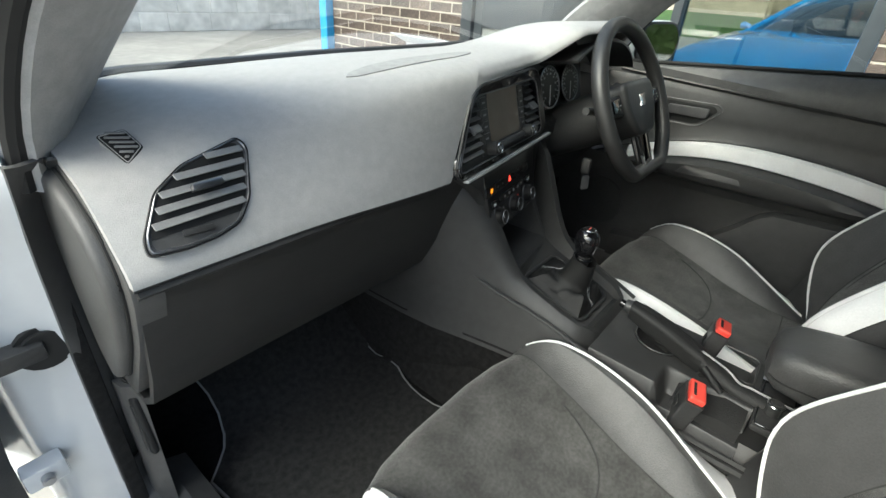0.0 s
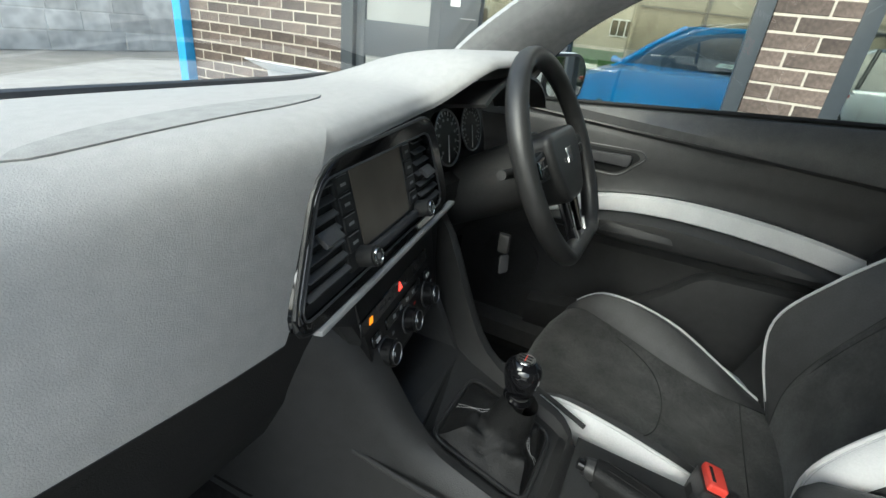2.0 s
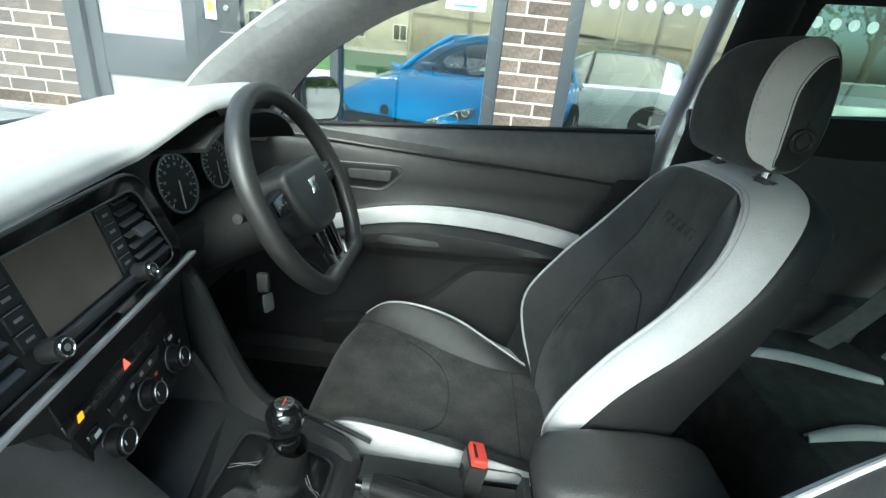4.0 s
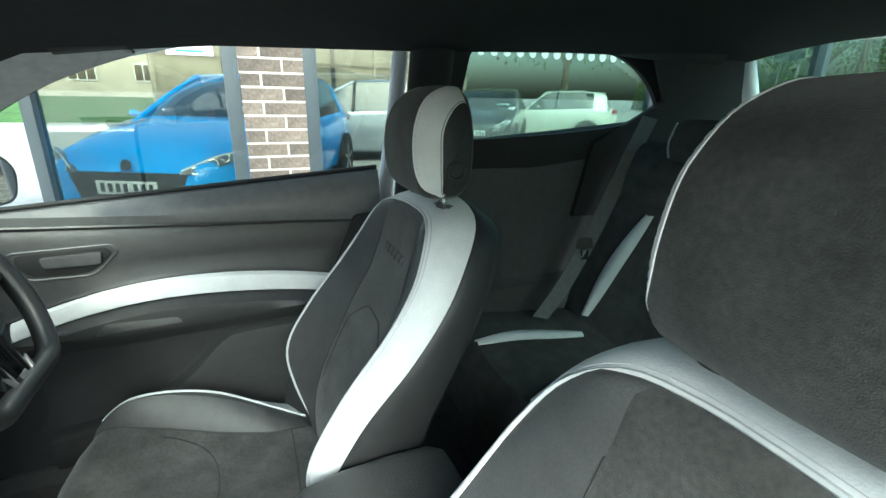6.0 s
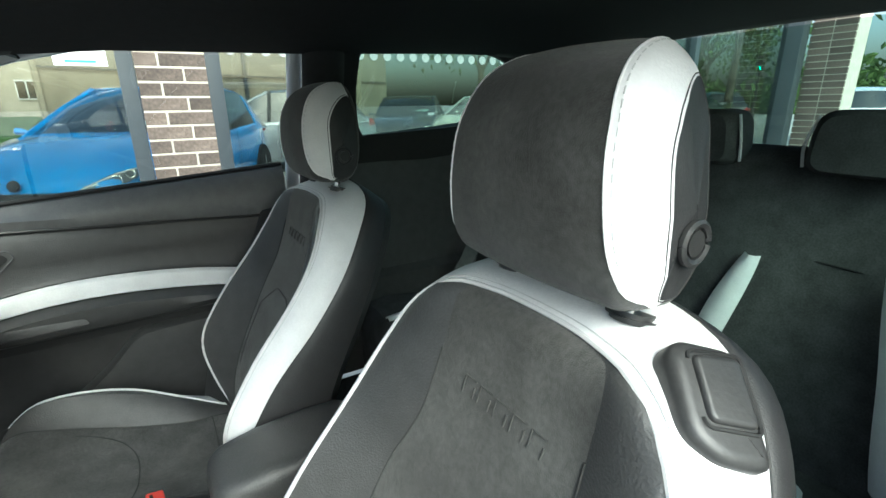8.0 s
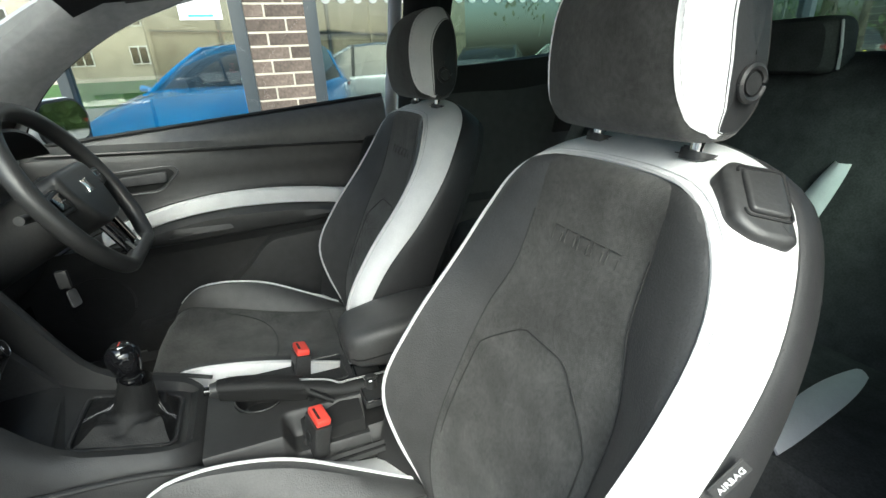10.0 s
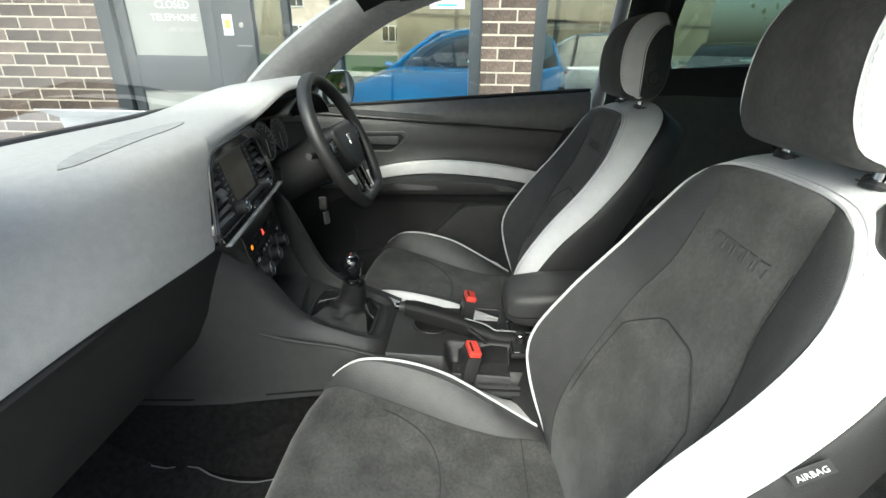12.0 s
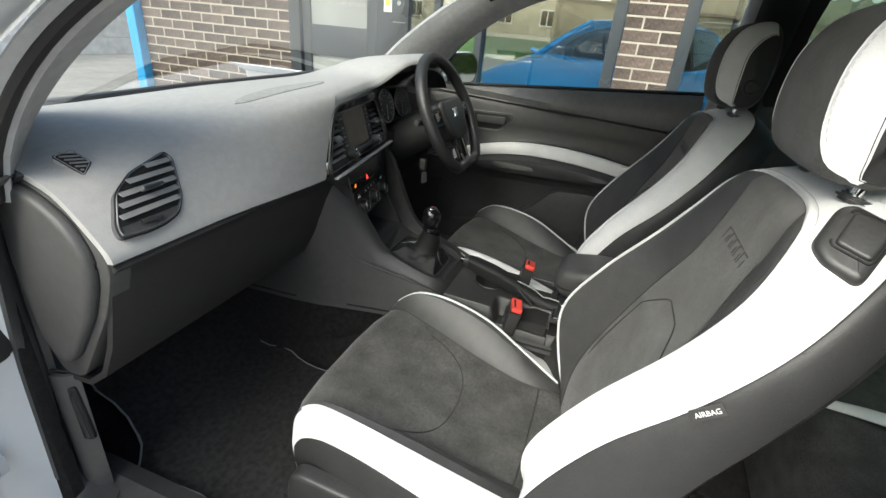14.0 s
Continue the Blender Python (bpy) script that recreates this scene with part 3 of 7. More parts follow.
# door mirror
mirror = thing("door_mirror", "white and black door mirror outside the driver window", "car mirror")
mm_ = facing((0.865, 0.225, 1.05), (-0.5, -1, 0.05))
mp = round_poly([(-0.085, -0.06), (0.075, -0.065), (0.095, 0.015), (0.06, 0.062), (-0.08, 0.055)], 0.035)
part("mirror_housing", slab(mp, 0.09, mm_, 0.012, 3), M_paint_white, mirror, "white painted housing")
part("mirror_bezel", slab([(x * 0.97, y * 0.96) for x, y in mp], 0.02, mm_ @ pose(0, 0, 0.006), 0.005), M_black, mirror, "black bezel")
part("mirror_glass", slab([(x * 0.86, y * 0.84) for x, y in mp], 0.003, mm_ @ pose(0, 0, 0.009), 0.0), mat("mirror_silver", (0.85, 0.85, 0.85), 0.02, 1.0, var=0.01), mirror, "silvered mirror glass")
part("mirror_arm", tube([(0.79, 0.30, 0.985), (0.83, 0.29, 0.99), (0.86, 0.27, 1.01)], 0.03, 10, None, 6, 0.6), M_black, mirror)

# passenger door, open
pdoor = thing("passenger_door", "white passenger door standing open with black inner trim", "car door")
pdm = pose(-0.84, 0.44, 0, 0, 0, -62)       # local -y runs along the door
ysp = [-1.12 * i / 8 for i in range(9)]
part("outer_skin", sheet([[pdm @ Vector((-0.06 - 0.03 * math.sin(math.pi * min(1, (z - 0.25) / 0.8)), y, z)) for z in (0.28, 0.45, 0.65, 0.85, 1.0)] for y in ysp], thick=0.004), M_paint_white, pdoor, "white painted outer skin")
part("inner_trim", sheet([[pdm @ Vector((x, y, z)) for x, z in ((-0.05, 0.28), (0.02, 0.32), (0.03, 0.55), (0.05, 0.66), (0.05, 0.74), (0.02, 0.78), (0.015, 0.95), (-0.02, 1.02), (-0.06, 1.0))] for y in ysp], thick=0.004), M_door, pdoor, "black inner trim")
part("leather_band", sheet([[pdm @ Vector((x, y, z)) for x, z in ((0.024, 0.785), (0.034, 0.80), (0.034, 0.825), (0.024, 0.835))] for y in ysp[2:7]], thick=0.003), M_white, pdoor, "white leather band")
part("window_frame", tube([pdm @ Vector(p) for p in ((-0.03, 0.0, 1.02), (-0.06, -0.35, 1.24), (-0.09, -0.62, 1.36), (-0.09, -1.05, 1.36), (-0.05, -1.12, 1.03))], 0.02, 8, None, 20), M_rubber, pdoor, "black window frame")
pg = part("window_glass", sheet([[pdm @ Vector(p) for p in ((-0.03, -0.02, 1.02), (-0.03, -0.5, 1.02), (-0.04, -1.1, 1.03))], [pdm @ Vector(p) for p in ((-0.06, -0.36, 1.23), (-0.08, -0.7, 1.35), (-0.085, -1.06, 1.35))]]), M_glass, pdoor, "clear side glass")
pg.visible_shadow = False


# ---- dashboard ----
import mathutils.bvhtree
dash = thing("dashboard", "light grey soft-touch dashboard over dark lower section", "dashboard")
# profiles (y, z) from the lower lip up over the face to the windscreen
P_SIDE = [(0.172, 0.884), (0.178, 0.9), (0.205, 0.942), (0.24, 0.983), (0.285, 1.006), (0.343, 1.016), (0.405, 1.022), (0.46, 1.024), (0.505, 1.021), (0.545, 1.0)]
P_END = [(0.17, 0.886), (0.176, 0.9), (0.212, 0.938), (0.25, 0.968), (0.3, 0.985), (0.349, 0.993), (0.399, 1.0), (0.446, 1.004), (0.493, 1.006), (0.54, 1.0)]
P_MID = [(0.149, 0.886), (0.154, 0.925), (0.163, 0.980), (0.175, 1.030), (0.194, 1.0465), (0.228, 1.0515), (0.35, 1.047), (0.43, 1.040), (0.50, 1.028), (0.545, 1.0)]
P_UNIT = [(0.176, 1.024), (0.177, 1.026), (0.178, 1.031), (0.182, 1.038), (0.194, 1.0465), (0.228, 1.0515), (0.35, 1.047), (0.43, 1.040), (0.50, 1.028), (0.545, 1.0)]
P_UNIT2 = [(0.222, 1.03), (0.222, 1.032), (0.222, 1.037), (0.226, 1.043), (0.236, 1.052), (0.275, 1.058), (0.36, 1.052), (0.43, 1.042), (0.50, 1.028), (0.545, 1.0)]
P_HOOD = [(0.178, 1.088), (0.178, 1.09), (0.18, 1.094), (0.186, 1.099), (0.205, 1.104), (0.26, 1.106), (0.35, 1.090), (0.43, 1.060), (0.505, 1.030), (0.55, 1.0)]
P_DEND = [(0.3, 0.98), (0.3, 0.985), (0.302, 0.99), (0.31, 0.995), (0.33, 1.0), (0.364, 1.004), (0.413, 1.01), (0.468, 1.01), (0.511, 1.01), (0.56, 1.0)]


def lerp_profile(a, b, t):
    t = t * t * (3 - 2 * t)
    return [(p[0] + (q[0] - p[0]) * t, p[1] + (q[1] - p[1]) * t) for p, q in zip(a, b)]


def rim_lean(z):
    """How far the pad's edge leans inwards along the centre unit, with a rounded upper corner."""
    a = max(0, min(1, (z - 0.886) / 0.16))
    return 0.062 * a + 0.040 * max(0, (a - 0.62) / 0.38) ** 2 + 0.015 * math.sin(math.pi * min(1, a * 1.05)) ** 0.8


stations = []
for i in range(9):                     # passenger side
    x = -0.683 + 0.163 * i / 8
    stations.append([(x, y, z) for y, z in lerp_profile(P_END, P_SIDE, i / 8)])
for i in range(1, 15):                 # swelling towards the centre unit; the last one leans along its edge
    t = i / 14
    pr = lerp_profile(P_SIDE, P_MID, t)
    stations.append([(-0.52 + 0.286 * t + t ** 2 * rim_lean(z), y, z) for y, z in pr])
top_from = [(-0.132, y, z) for y, z in P_UNIT]
stations.append(top_from)
for i in range(1, 9):
    t = i / 8
    stations.append([(-0.132 + 0.235 * t, y, z) for y, z in [(a[0] + (b[0] - a[0]) * t, a[1] + (b[1] - a[1]) * t) for a, b in zip(P_UNIT, P_UNIT2)]])
for i in range(1, 7):
    t = i / 6
    stations.append([(0.103 + 0.145 * t, y, z) for y, z in lerp_profile(P_UNIT2, P_HOOD, t)])
for x in (0.32, 0.39, 0.46, 0.51):
    stations.append([(x, y, z) for y, z in P_HOOD])
for i in range(1, 6):
    t = i / 5
    stations.append([(0.51 + 0.09 * t, y, z) for y, z in lerp_profile(P_HOOD, P_DEND, t)])
stations.append([(0.715, y, z) for y, z in P_DEND])


def profile_line(pts):
    """Three steps a span of a smooth curve, so that equal steps of neighbouring profiles meet."""
    pts, out = [Vector(p) for p in pts], []
    for i in range(len(pts) - 1):
        p0, p1, p2, p3 = pts[max(i - 1, 0)], pts[i], pts[i + 1], pts[min(i + 2, len(pts) - 1)]
        for t in (0, 1 / 3, 2 / 3):
            out.append(0.5 * ((2 * p1) + (p2 - p0) * t + (2 * p0 - 5 * p1 + 4 * p2 - p3) * t * t + (3 * p1 - p0 - 3 * p2 + p3) * t ** 3))
    return out + [pts[-1]]


lines_ = [profile_line(s) for s in stations]
pad_bm = sheet(lines_[:23])
pad_bm = sheet([r[12:] for r in lines_[22:]], bm=pad_bm)
corner_fill = [lines_[22][8].lerp(lines_[22][12], j / 12) if j in (0, 12) else lines_[22][8 + min(3, j // 3)].lerp(lines_[22][9 + min(3, j // 3)], (j % 3) / 3) for j in range(13)]
pad_bm = sheet([corner_fill] + [r[:13] for r in lines_[23:]], bm=pad_bm)
pad_bm.normal_update()
for f in pad_bm.faces:
    if f.normal.z - f.normal.y < 0:
        f.normal_flip()
thicken(pad_bm, 0.012)
pad = part("upper_pad", pad_bm, M_dash, dash, "light grey grained upper pad")
part("pad_lip", tube([(s[0][0], s[0][1] + 0.004, s[0][2] - 0.002) for s in stations[:23]], 0.003, 6), M_dashlow, dash)

part("windscreen_edge", tube([(s[-2][0], s[-2][1] + 0.006, s[-2][2] + 0.003) for s in stations], 0.011, 8, None, None, 0.6), M_black, dash, "black windscreen base strip")
pad_tree = mathutils.bvhtree.BVHTree.FromPolygons([v.co for v in pad.data.vertices], [tuple(p.vertices) for p in pad.data.polygons])


def lens_z(x, y):
    """Just above the pad's top at x, y."""
    return pad_tree.ray_cast(Vector((x, y, 1.3)), Vector((0, 0, -1)))[0].z + 0.0015


lens_y = lambda x, v: 0.272 + 0.03 * (x + 0.19) + v * 0.024 * math.sqrt(max(0, 1 - ((x + 0.19) / 0.15) ** 2))
part("dash_grille", sheet([[(x, lens_y(x, v), lens_z(x, lens_y(x, v))) for x in [-0.34 + 0.30 * k / 24 for k in range(25)]] for v in (-1, -0.5, 0, 0.5, 1)], thick=0.003), M_lens, dash, "slim grey grille set in the dash top")
# dark lower dash with glovebox, passenger side
def low_profile(x):
    e = max(0, min(1, (x + 0.30) / 0.12))
    return [(0.176, 0.884), (0.190 + 0.0 * e, 0.872), (0.198, 0.85), (0.212, 0.80), (0.232, 0.735), (0.262, 0.675), (0.30, 0.645), (0.38, 0.64), (0.5, 0.66), (0.62, 0.72)]
part("lower_panel", sheet([[(x, y, z) for y, z in low_profile(x)] for x in [-0.68 + 0.06 * i for i in range(10)]], thick=0.01), M_dashlow, dash, "dark grained glovebox panel")
part("end_cap", slab(round_poly([(0.172, 0.884), (0.25, 0.962), (0.33, 0.985), (0.375, 0.94), (0.378, 0.72), (0.345, 0.650), (0.30, 0.652), (0.205, 0.80)], 0.03), 0.03, Matrix(((0, 0, -1, -0.685), (1, 0, 0, 0), (0, 1, 0, 0), (0, 0, 0, 1))), 0.004), M_endtrim, dash, "dark grey dash end")
cover = round_poly([(0.310, 0.974), (0.268, 0.962), (0.222, 0.934), (0.198, 0.894), (0.202, 0.850), (0.228, 0.790), (0.286, 0.704), (0.312, 0.684), (0.345, 0.72), (0.357, 0.86), (0.345, 0.955)], 0.02)
part("end_cover", slab(cover, 0.02, Matrix(((0, 0, -1, -0.700), (1, 0, 0, 0), (0, 1, 0, 0), (0, 0, 0, 1))), 0.011, 4), M_endtrim, dash, "rounded grey end cover")
part("cover_gap", tube([(-0.6865, y, z) for y, z in cover + cover[:1]], 0.0022, 6), M_seam_shade, dash)
part("glovebox_gap", tube([(-0.617, y - 0.001, z) for y, z in low_profile(0)[1:6]], 0.0018, 6), M_seam_shade, dash)
part("glovebox_gap", tube([(-0.20, y - 0.001, z) for y, z in low_profile(0)[1:6]], 0.0018, 6), M_seam_shade, dash)
part("glovebox_latch", box((-0.32, 0.213, 0.815), (0.07, 0.012, 0.016), 0.004, rot=rot(-15)), M_black, dash, "black glovebox latch")

# outer air vent, in its frame
def clip_below(poly, y0):
    """The part of an outline above y0."""
    out = []
    for a, b in zip(poly, poly[1:] + poly[:1]):
        if a[1] >= y0:
            out.append(a)
        if (a[1] - y0) * (b[1] - y0) < 0:
            out.append((a[0] + (b[0] - a[0]) * (y0 - a[1]) / (b[1] - a[1]), y0))
    return out


def air_vent(m, outline, slats, parent, name="air_vent", low=None, frame=None, lean=0.0):
    """A framed vent with tilted slats over a near-black sheet for the mouth's shade; outline in the plane of m."""
    v = thing(name, "grey louvred dashboard air vent in a slim frame", "air vent", "dashboard vents")
    ring = lambda k, z: [m @ Vector((x * k, y * k, z)) for x, y in outline + outline[:1]]
    part("vent_frame", sheet([ring(1.0, -0.010), ring(1.0, 0.0005), ring(0.985, 0.0022), ring(0.94, 0.0022), ring(0.91, 0.0008), ring(0.90, -0.004)]), frame or M_slat, v, "grey vent frame")
    inner = [(x * 0.915, y * 0.915) for x, y in outline]
    if frame is None:
        part("vent_rim", tube(ring(0.972, 0.0026), 0.0009, 6), M_satin, v, "thin satin rim line")
        part("vent_plate", slab(inner, 0.002, m @ pose(0, 0, 0.0012), 0.0), M_endtrim, v, "grey plate below the louvres")
    # near-black sheet behind the louvres, shade put in as colour
    part("vent_mouth", slab(inner if low is None else clip_below(inner, low - 0.003), 0.002, m @ pose(0, 0, 0.0018), 0.0), M_seam_shade, v)
    part("vent_gap", tube(ring(1.012, 0.0008), 0.0011, 6), M_seam_shade, v)
    ys_ = [p[1] for p in inner]
    lo_, hi_ = (min(ys_) if low is None else low), max(ys_)
    for k in range(slats):
        yk = lo_ + (hi_ - lo_) * (k + 0.55) / (slats + 0.15)
        xs_ = []
        for (x0, y0), (x1, y1) in zip(inner, inner[1:] + inner[:1]):
            if (y0 - yk) * (y1 - yk) < 0:
                xs_.append(x0 + (x1 - x0) * (yk - y0) / (y1 - y0))
        if len(xs_) >= 2:
            w = (hi_ - lo_) / slats
            part("slat", box(m @ Vector(((min(xs_) + max(xs_)) / 2, yk, 0.0045)), (max(xs_) - min(xs_) - 0.002, w * 0.62, 0.0016), 0.0006, 1, (m.to_3x3().to_4x4() @ rot(-24) @ rot(0, 0, lean))), M_blade, v)
    return v


o = Vector((-0.588, 0.2065, 0.948))
vm = facing(o, (0.06, -0.80, 0.58))
vout = round_poly([(-0.0755, -0.044), (-0.0725, -0.027), (-0.045, 0.013), (-0.008, 0.034), (0.064, 0.0505), (0.0705, 0.037), (0.0455, -0.018), (0.022, -0.041), (-0.006, -0.0475), (-0.037, -0.0485)][::-1], 0.008)
vent = air_vent(vm, vout, 5, dash, "air_vent", -0.027)
part("vent_tab", box(vm @ Vector((0.004, 0.006, 0.010)), (0.034, 0.007, 0.010), 0.002, 2, vm.to_3x3().to_4x4()), M_satin, vent, "silver vent direction tab")
part("vent_wheel", box(vm @ Vector((-0.023, -0.0350, 0.003)), (0.032, 0.007, 0.006), 0.002, 2, vm.to_3x3().to_4x4() @ rot(0, 0, -6)), M_black, vent, "black vent shut-off wheel")
sm = facing((-0.628, 0.282, 0.990), (-0.12, -0.52, 0.84))
air_vent(sm, round_poly([(-0.0195, 0.0125), (0.0055, 0.0185), (0.0168, -0.0065), (-0.0004, -0.0272)][::-1], 0.003), 6, dash, "demister_vent", None, M_dash, -16)

# centre unit: gloss surround, vents, screen
unit = thing("infotainment_unit", "gloss black centre unit with touchscreen, vents and knobs", "infotainment")
TL, BL, TR, BR = Vector((-0.165, 0.172, 1.020)), Vector((-0.232, 0.143, 0.884)), Vector((0.112, 0.217, 1.026)), Vector((0.175, 0.206, 0.886))
TRF, BRF = Vector((0.140, 0.222, 1.026)), Vector((0.205, 0.212, 0.886))     # far corners of the plane
uo = (TL + TRF + BL + BRF) / 4
ux = ((TRF - TL).normalized() + (BRF - BL).normalized()).normalized()
uz = ux.cross(((TL + TRF) - (BL + BRF)).normalized()).normalized()
if uz.y > 0:
    uz = -uz
um = facing(uo, uz)


def on_unit(p):
    q = um.inverted() @ Vector(p)
    return (q.x, q.y)


outer = round_poly([on_unit(BL), on_unit(BR), on_unit(TR), on_unit(TL)], 0.042)
outer = [(x * 1.04 if x < 0 else x, y * (1.02 if y > 0 else 1.0)) for x, y in outer]
inner = round_poly([(-0.214, -0.059), (0.160, -0.059), (0.112, 0.054), (-0.157, 0.054)], 0.022)
u3 = um.to_3x3().to_4x4()
up_ = lambda poly, z, k=1.0: [um @ Vector((x * k, y * k, z)) for x, y in poly + poly[:1]]
part("surround", sheet([up_(outer, -0.05), up_(outer, 0.001), up_(outer, 0.005, 0.988), up_(inner, 0.0035, 1.01), up_(inner, 0.002), up_(inner, -0.024)]), M_gloss, unit, "gloss black surround")
part("surround_edge", tube(up_(outer, 0.002), 0.0025, 6), M_black, unit)
# paler tube paints a highlight along the gloss surround's inner edge
part("surround_highlight", tube(up_(inner, 0.003, 0.998), 0.0014, 6), M_slat, unit, "thin grey line drawn as the inner edge's highlight")
part("unit_ledge", box(um @ Vector((0.006, -0.0745, 0.004)), (0.40, 0.006, 0.012), 0.003, 2, u3), M_trim_grey, unit, "grey edge strip below the unit")
pm = um @ pose(0, 0, -0.009, -7)
p3 = pm.to_3x3().to_4x4()
part("fascia", slab([(x * 1.03, y * 1.06) for x, y in inner], 0.01, pm, 0.0), M_black, unit, "matt black fascia plate")
part("bezel", slab(round_poly([(-0.119, -0.052), (0.076, -0.052), (0.076, 0.052), (-0.119, 0.052)], 0.004), 0.006, pm @ pose(0, 0, 0.003), 0.0015), M_black, unit, "matt black screen bezel")
part("screen", slab(round_poly([(-0.084, -0.036), (0.042, -0.036), (0.042, 0.049), (-0.084, 0.049)], 0.002), 0.004, pm @ pose(0, 0, 0.0038), 0.0), M_screen, unit, "grey-brown touchscreen, switched off")
part("screen_ledge", box(pm @ Vector((-0.013, -0.0445, 0.006)), (0.135, 0.010, 0.009), 0.003, 2, p3), M_slat, unit, "grey ledge below the screen")
for xs_c, xk in ((-0.102, -0.096), (0.059, 0.066)):
    for k in range(4):
        yk = 0.036 - 0.020 * k
        part("side_button", box(pm @ Vector((xs_c, yk, 0.0035)), (0.024, 0.017, 0.003), 0.001, 1, p3), M_black, unit)
        part("button_line", box(pm @ Vector((xs_c, yk + 0.009, 0.0052)), (0.020, 0.0008, 0.0004), 0.0, 1, p3), M_greyprint, unit)
        part("button_mark", box(pm @ Vector((xs_c, yk, 0.0054)), (0.010, 0.0030, 0.0004), 0.0, 1, p3), M_greyprint, unit)
    part("knob", cyl(pm @ Vector((xk, -0.042, 0.013)), 0.0115, 0.024, p3, 28, 0.003), M_black, unit, "black rotary knob with chrome rim")
    part("knob_rim", tube([pm @ Vector((xk + 0.0085 * math.cos(a), -0.042 + 0.0085 * math.sin(a), 0.0252)) for a in [2 * math.pi * k / 24 for k in range(25)]], 0.0012, 6), M_chrome, unit)
    part("knob_cap", cyl(pm @ Vector((xk, -0.042, 0.0252)), 0.0035, 0.001, p3, 16, 0.0), M_greyprint, unit)
# vents each side of the screen
for sx, xa in ((-1, -0.122), (1, 0.077)):
    e0, e1 = (((-0.211, -0.059), (-0.157, 0.054)) if sx < 0 else ((0.162, -0.059), (0.114, 0.054)))
    edge_x = lambda y: e0[0] + (e1[0] - e0[0]) * (y - e0[1]) / (e1[1] - e0[1]) - sx * 0.004
    ya, yb = -0.048, 0.050
    poly = [(xa, ya), (xa, yb), (edge_x(yb), yb), (edge_x(ya), ya)][::sx]
    # no real hollow here: a near-black sheet gives the shade between slats
    part("vent_cavity", slab(round_poly(poly, 0.004), 0.002, pm @ pose(0, 0, 0.0008), 0.0), M_seam_shade, unit)
    for k in range(7):
        y = ya + 0.007 + (yb - ya - 0.013) * k / 6
        x0, x1 = sorted((xa, edge_x(y)))
        part("slat", box(pm @ Vector(((x0 + x1) / 2, y, 0.005)), (x1 - x0 - 0.002, 0.0080, 0.0022), 0.0008, 1, p3 @ rot(-48)), M_slat, unit, "dark grey vent slat")
    part("vent_tab", box(pm @ Vector(((xa + edge_x(0.0)) / 2, 0.0, 0.011)), (0.030, 0.016, 0.006), 0.002, 2, p3 @ rot(-40)), M_slat, unit, "grey vent direction tab")
for k in range(3):
    part("vent_mark", box(um @ Vector((-0.157 + 0.008 * k, -0.0545, -0.0045)), (0.005, 0.0035, 0.0006), 0.0, 1, u3), M_printwhite, unit, "small printed vent mark")

# centre stack below the unit
stack = thing("centre_stack", "dark centre stack with climate controls and cubby", "centre stack")


def stack_y(x, z):
    """The stack's face runs back towards its foot."""
    s = 0.22 * (z - 0.806) if z > 0.752 else 0.22 * (0.752 - 0.806) + 0.62 * (z - 0.752)
    return 0.174 + 0.18 * (x + 0.005) + s


rows_ = []
for z, xl, xr in ((0.884, -0.222, 0.21), (0.87, -0.19, 0.20), (0.84, -0.140, 0.172), (0.80, -0.120, 0.150), (0.748, -0.103, 0.135), (0.72, -0.098, 0.132), (0.665, -0.095, 0.13), (0.64, -0.095, 0.13), (0.60, -0.095, 0.13)):
    row = [(xl - 0.002, stack_y(xl, z) + 0.05, z), (xl, stack_y(xl, z) + 0.012, z)]
    for k in range(11):
        x = xl + 0.010 + (xr - xl - 0.020) * k / 10
        row.append((x, stack_y(x, z) - (0.004 if 0 < k < 10 else 0.0), z))
    row += [(xr, stack_y(xr, z) + 0.012, z), (xr + 0.002, stack_y(xr, z) + 0.05, z)]
    rows_.append(row)
bm = sheet(rows_)
hole = [f for f in bm.faces if 0.67 < f.calc_center_median().z < 0.745 and -0.088 < f.calc_center_median().x < 0.122]
bmesh.ops.delete(bm, geom=hole, context="FACES")
part("stack_body", bm, M_console, stack)
mouth = [(-0.084, 0.748), (0.114, 0.748), (0.110, 0.665), (-0.077, 0.665)]
part("cubby", sheet([[(x * k, stack_y(x, z) + dy, 0.706 + (z - 0.706) * k) for x, z in mouth + mouth[:1]] for k, dy in ((1.08, -0.002), (1.0, 0.0), (0.97, 0.05), (0.94, 0.10), (0.0, 0.10))]), M_black, stack, "deep black storage cubby")
cm = facing((-0.005, 0.168, 0.806), (0.18, -1, 0.22))
r3 = cm.to_3x3().to_4x4()
part("climate_panel", slab(round_poly([(-0.120, 0.062), (0.138, 0.062), (0.112, -0.056), (-0.102, -0.056)], 0.01), 0.012, cm, 0.003), M_panel, stack, "black climate control panel")
part("switch_strip", box(cm @ Vector((-0.015, 0.028, 0.001)), (0.21, 0.019, 0.003), 0.0012, 1, r3), M_gloss, stack, "gloss black switch row")
for xk in (-0.080, -0.058, -0.035, 0.010, 0.034, 0.058):
    part("switch_gap", box(cm @ Vector((xk, 0.028, 0.0024)), (0.001, 0.018, 0.0008), 0.0, 1, r3), M_seam_shade, stack)
for xk in (-0.047, -0.069, 0.045):
    part("switch_mark", box(cm @ Vector((xk, 0.028, 0.0027)), (0.007, 0.003, 0.0004), 0.0, 1, r3), M_dashlow, stack)
tri_ = [(0.0, 0.006), (-0.006, -0.005), (0.006, -0.005)]
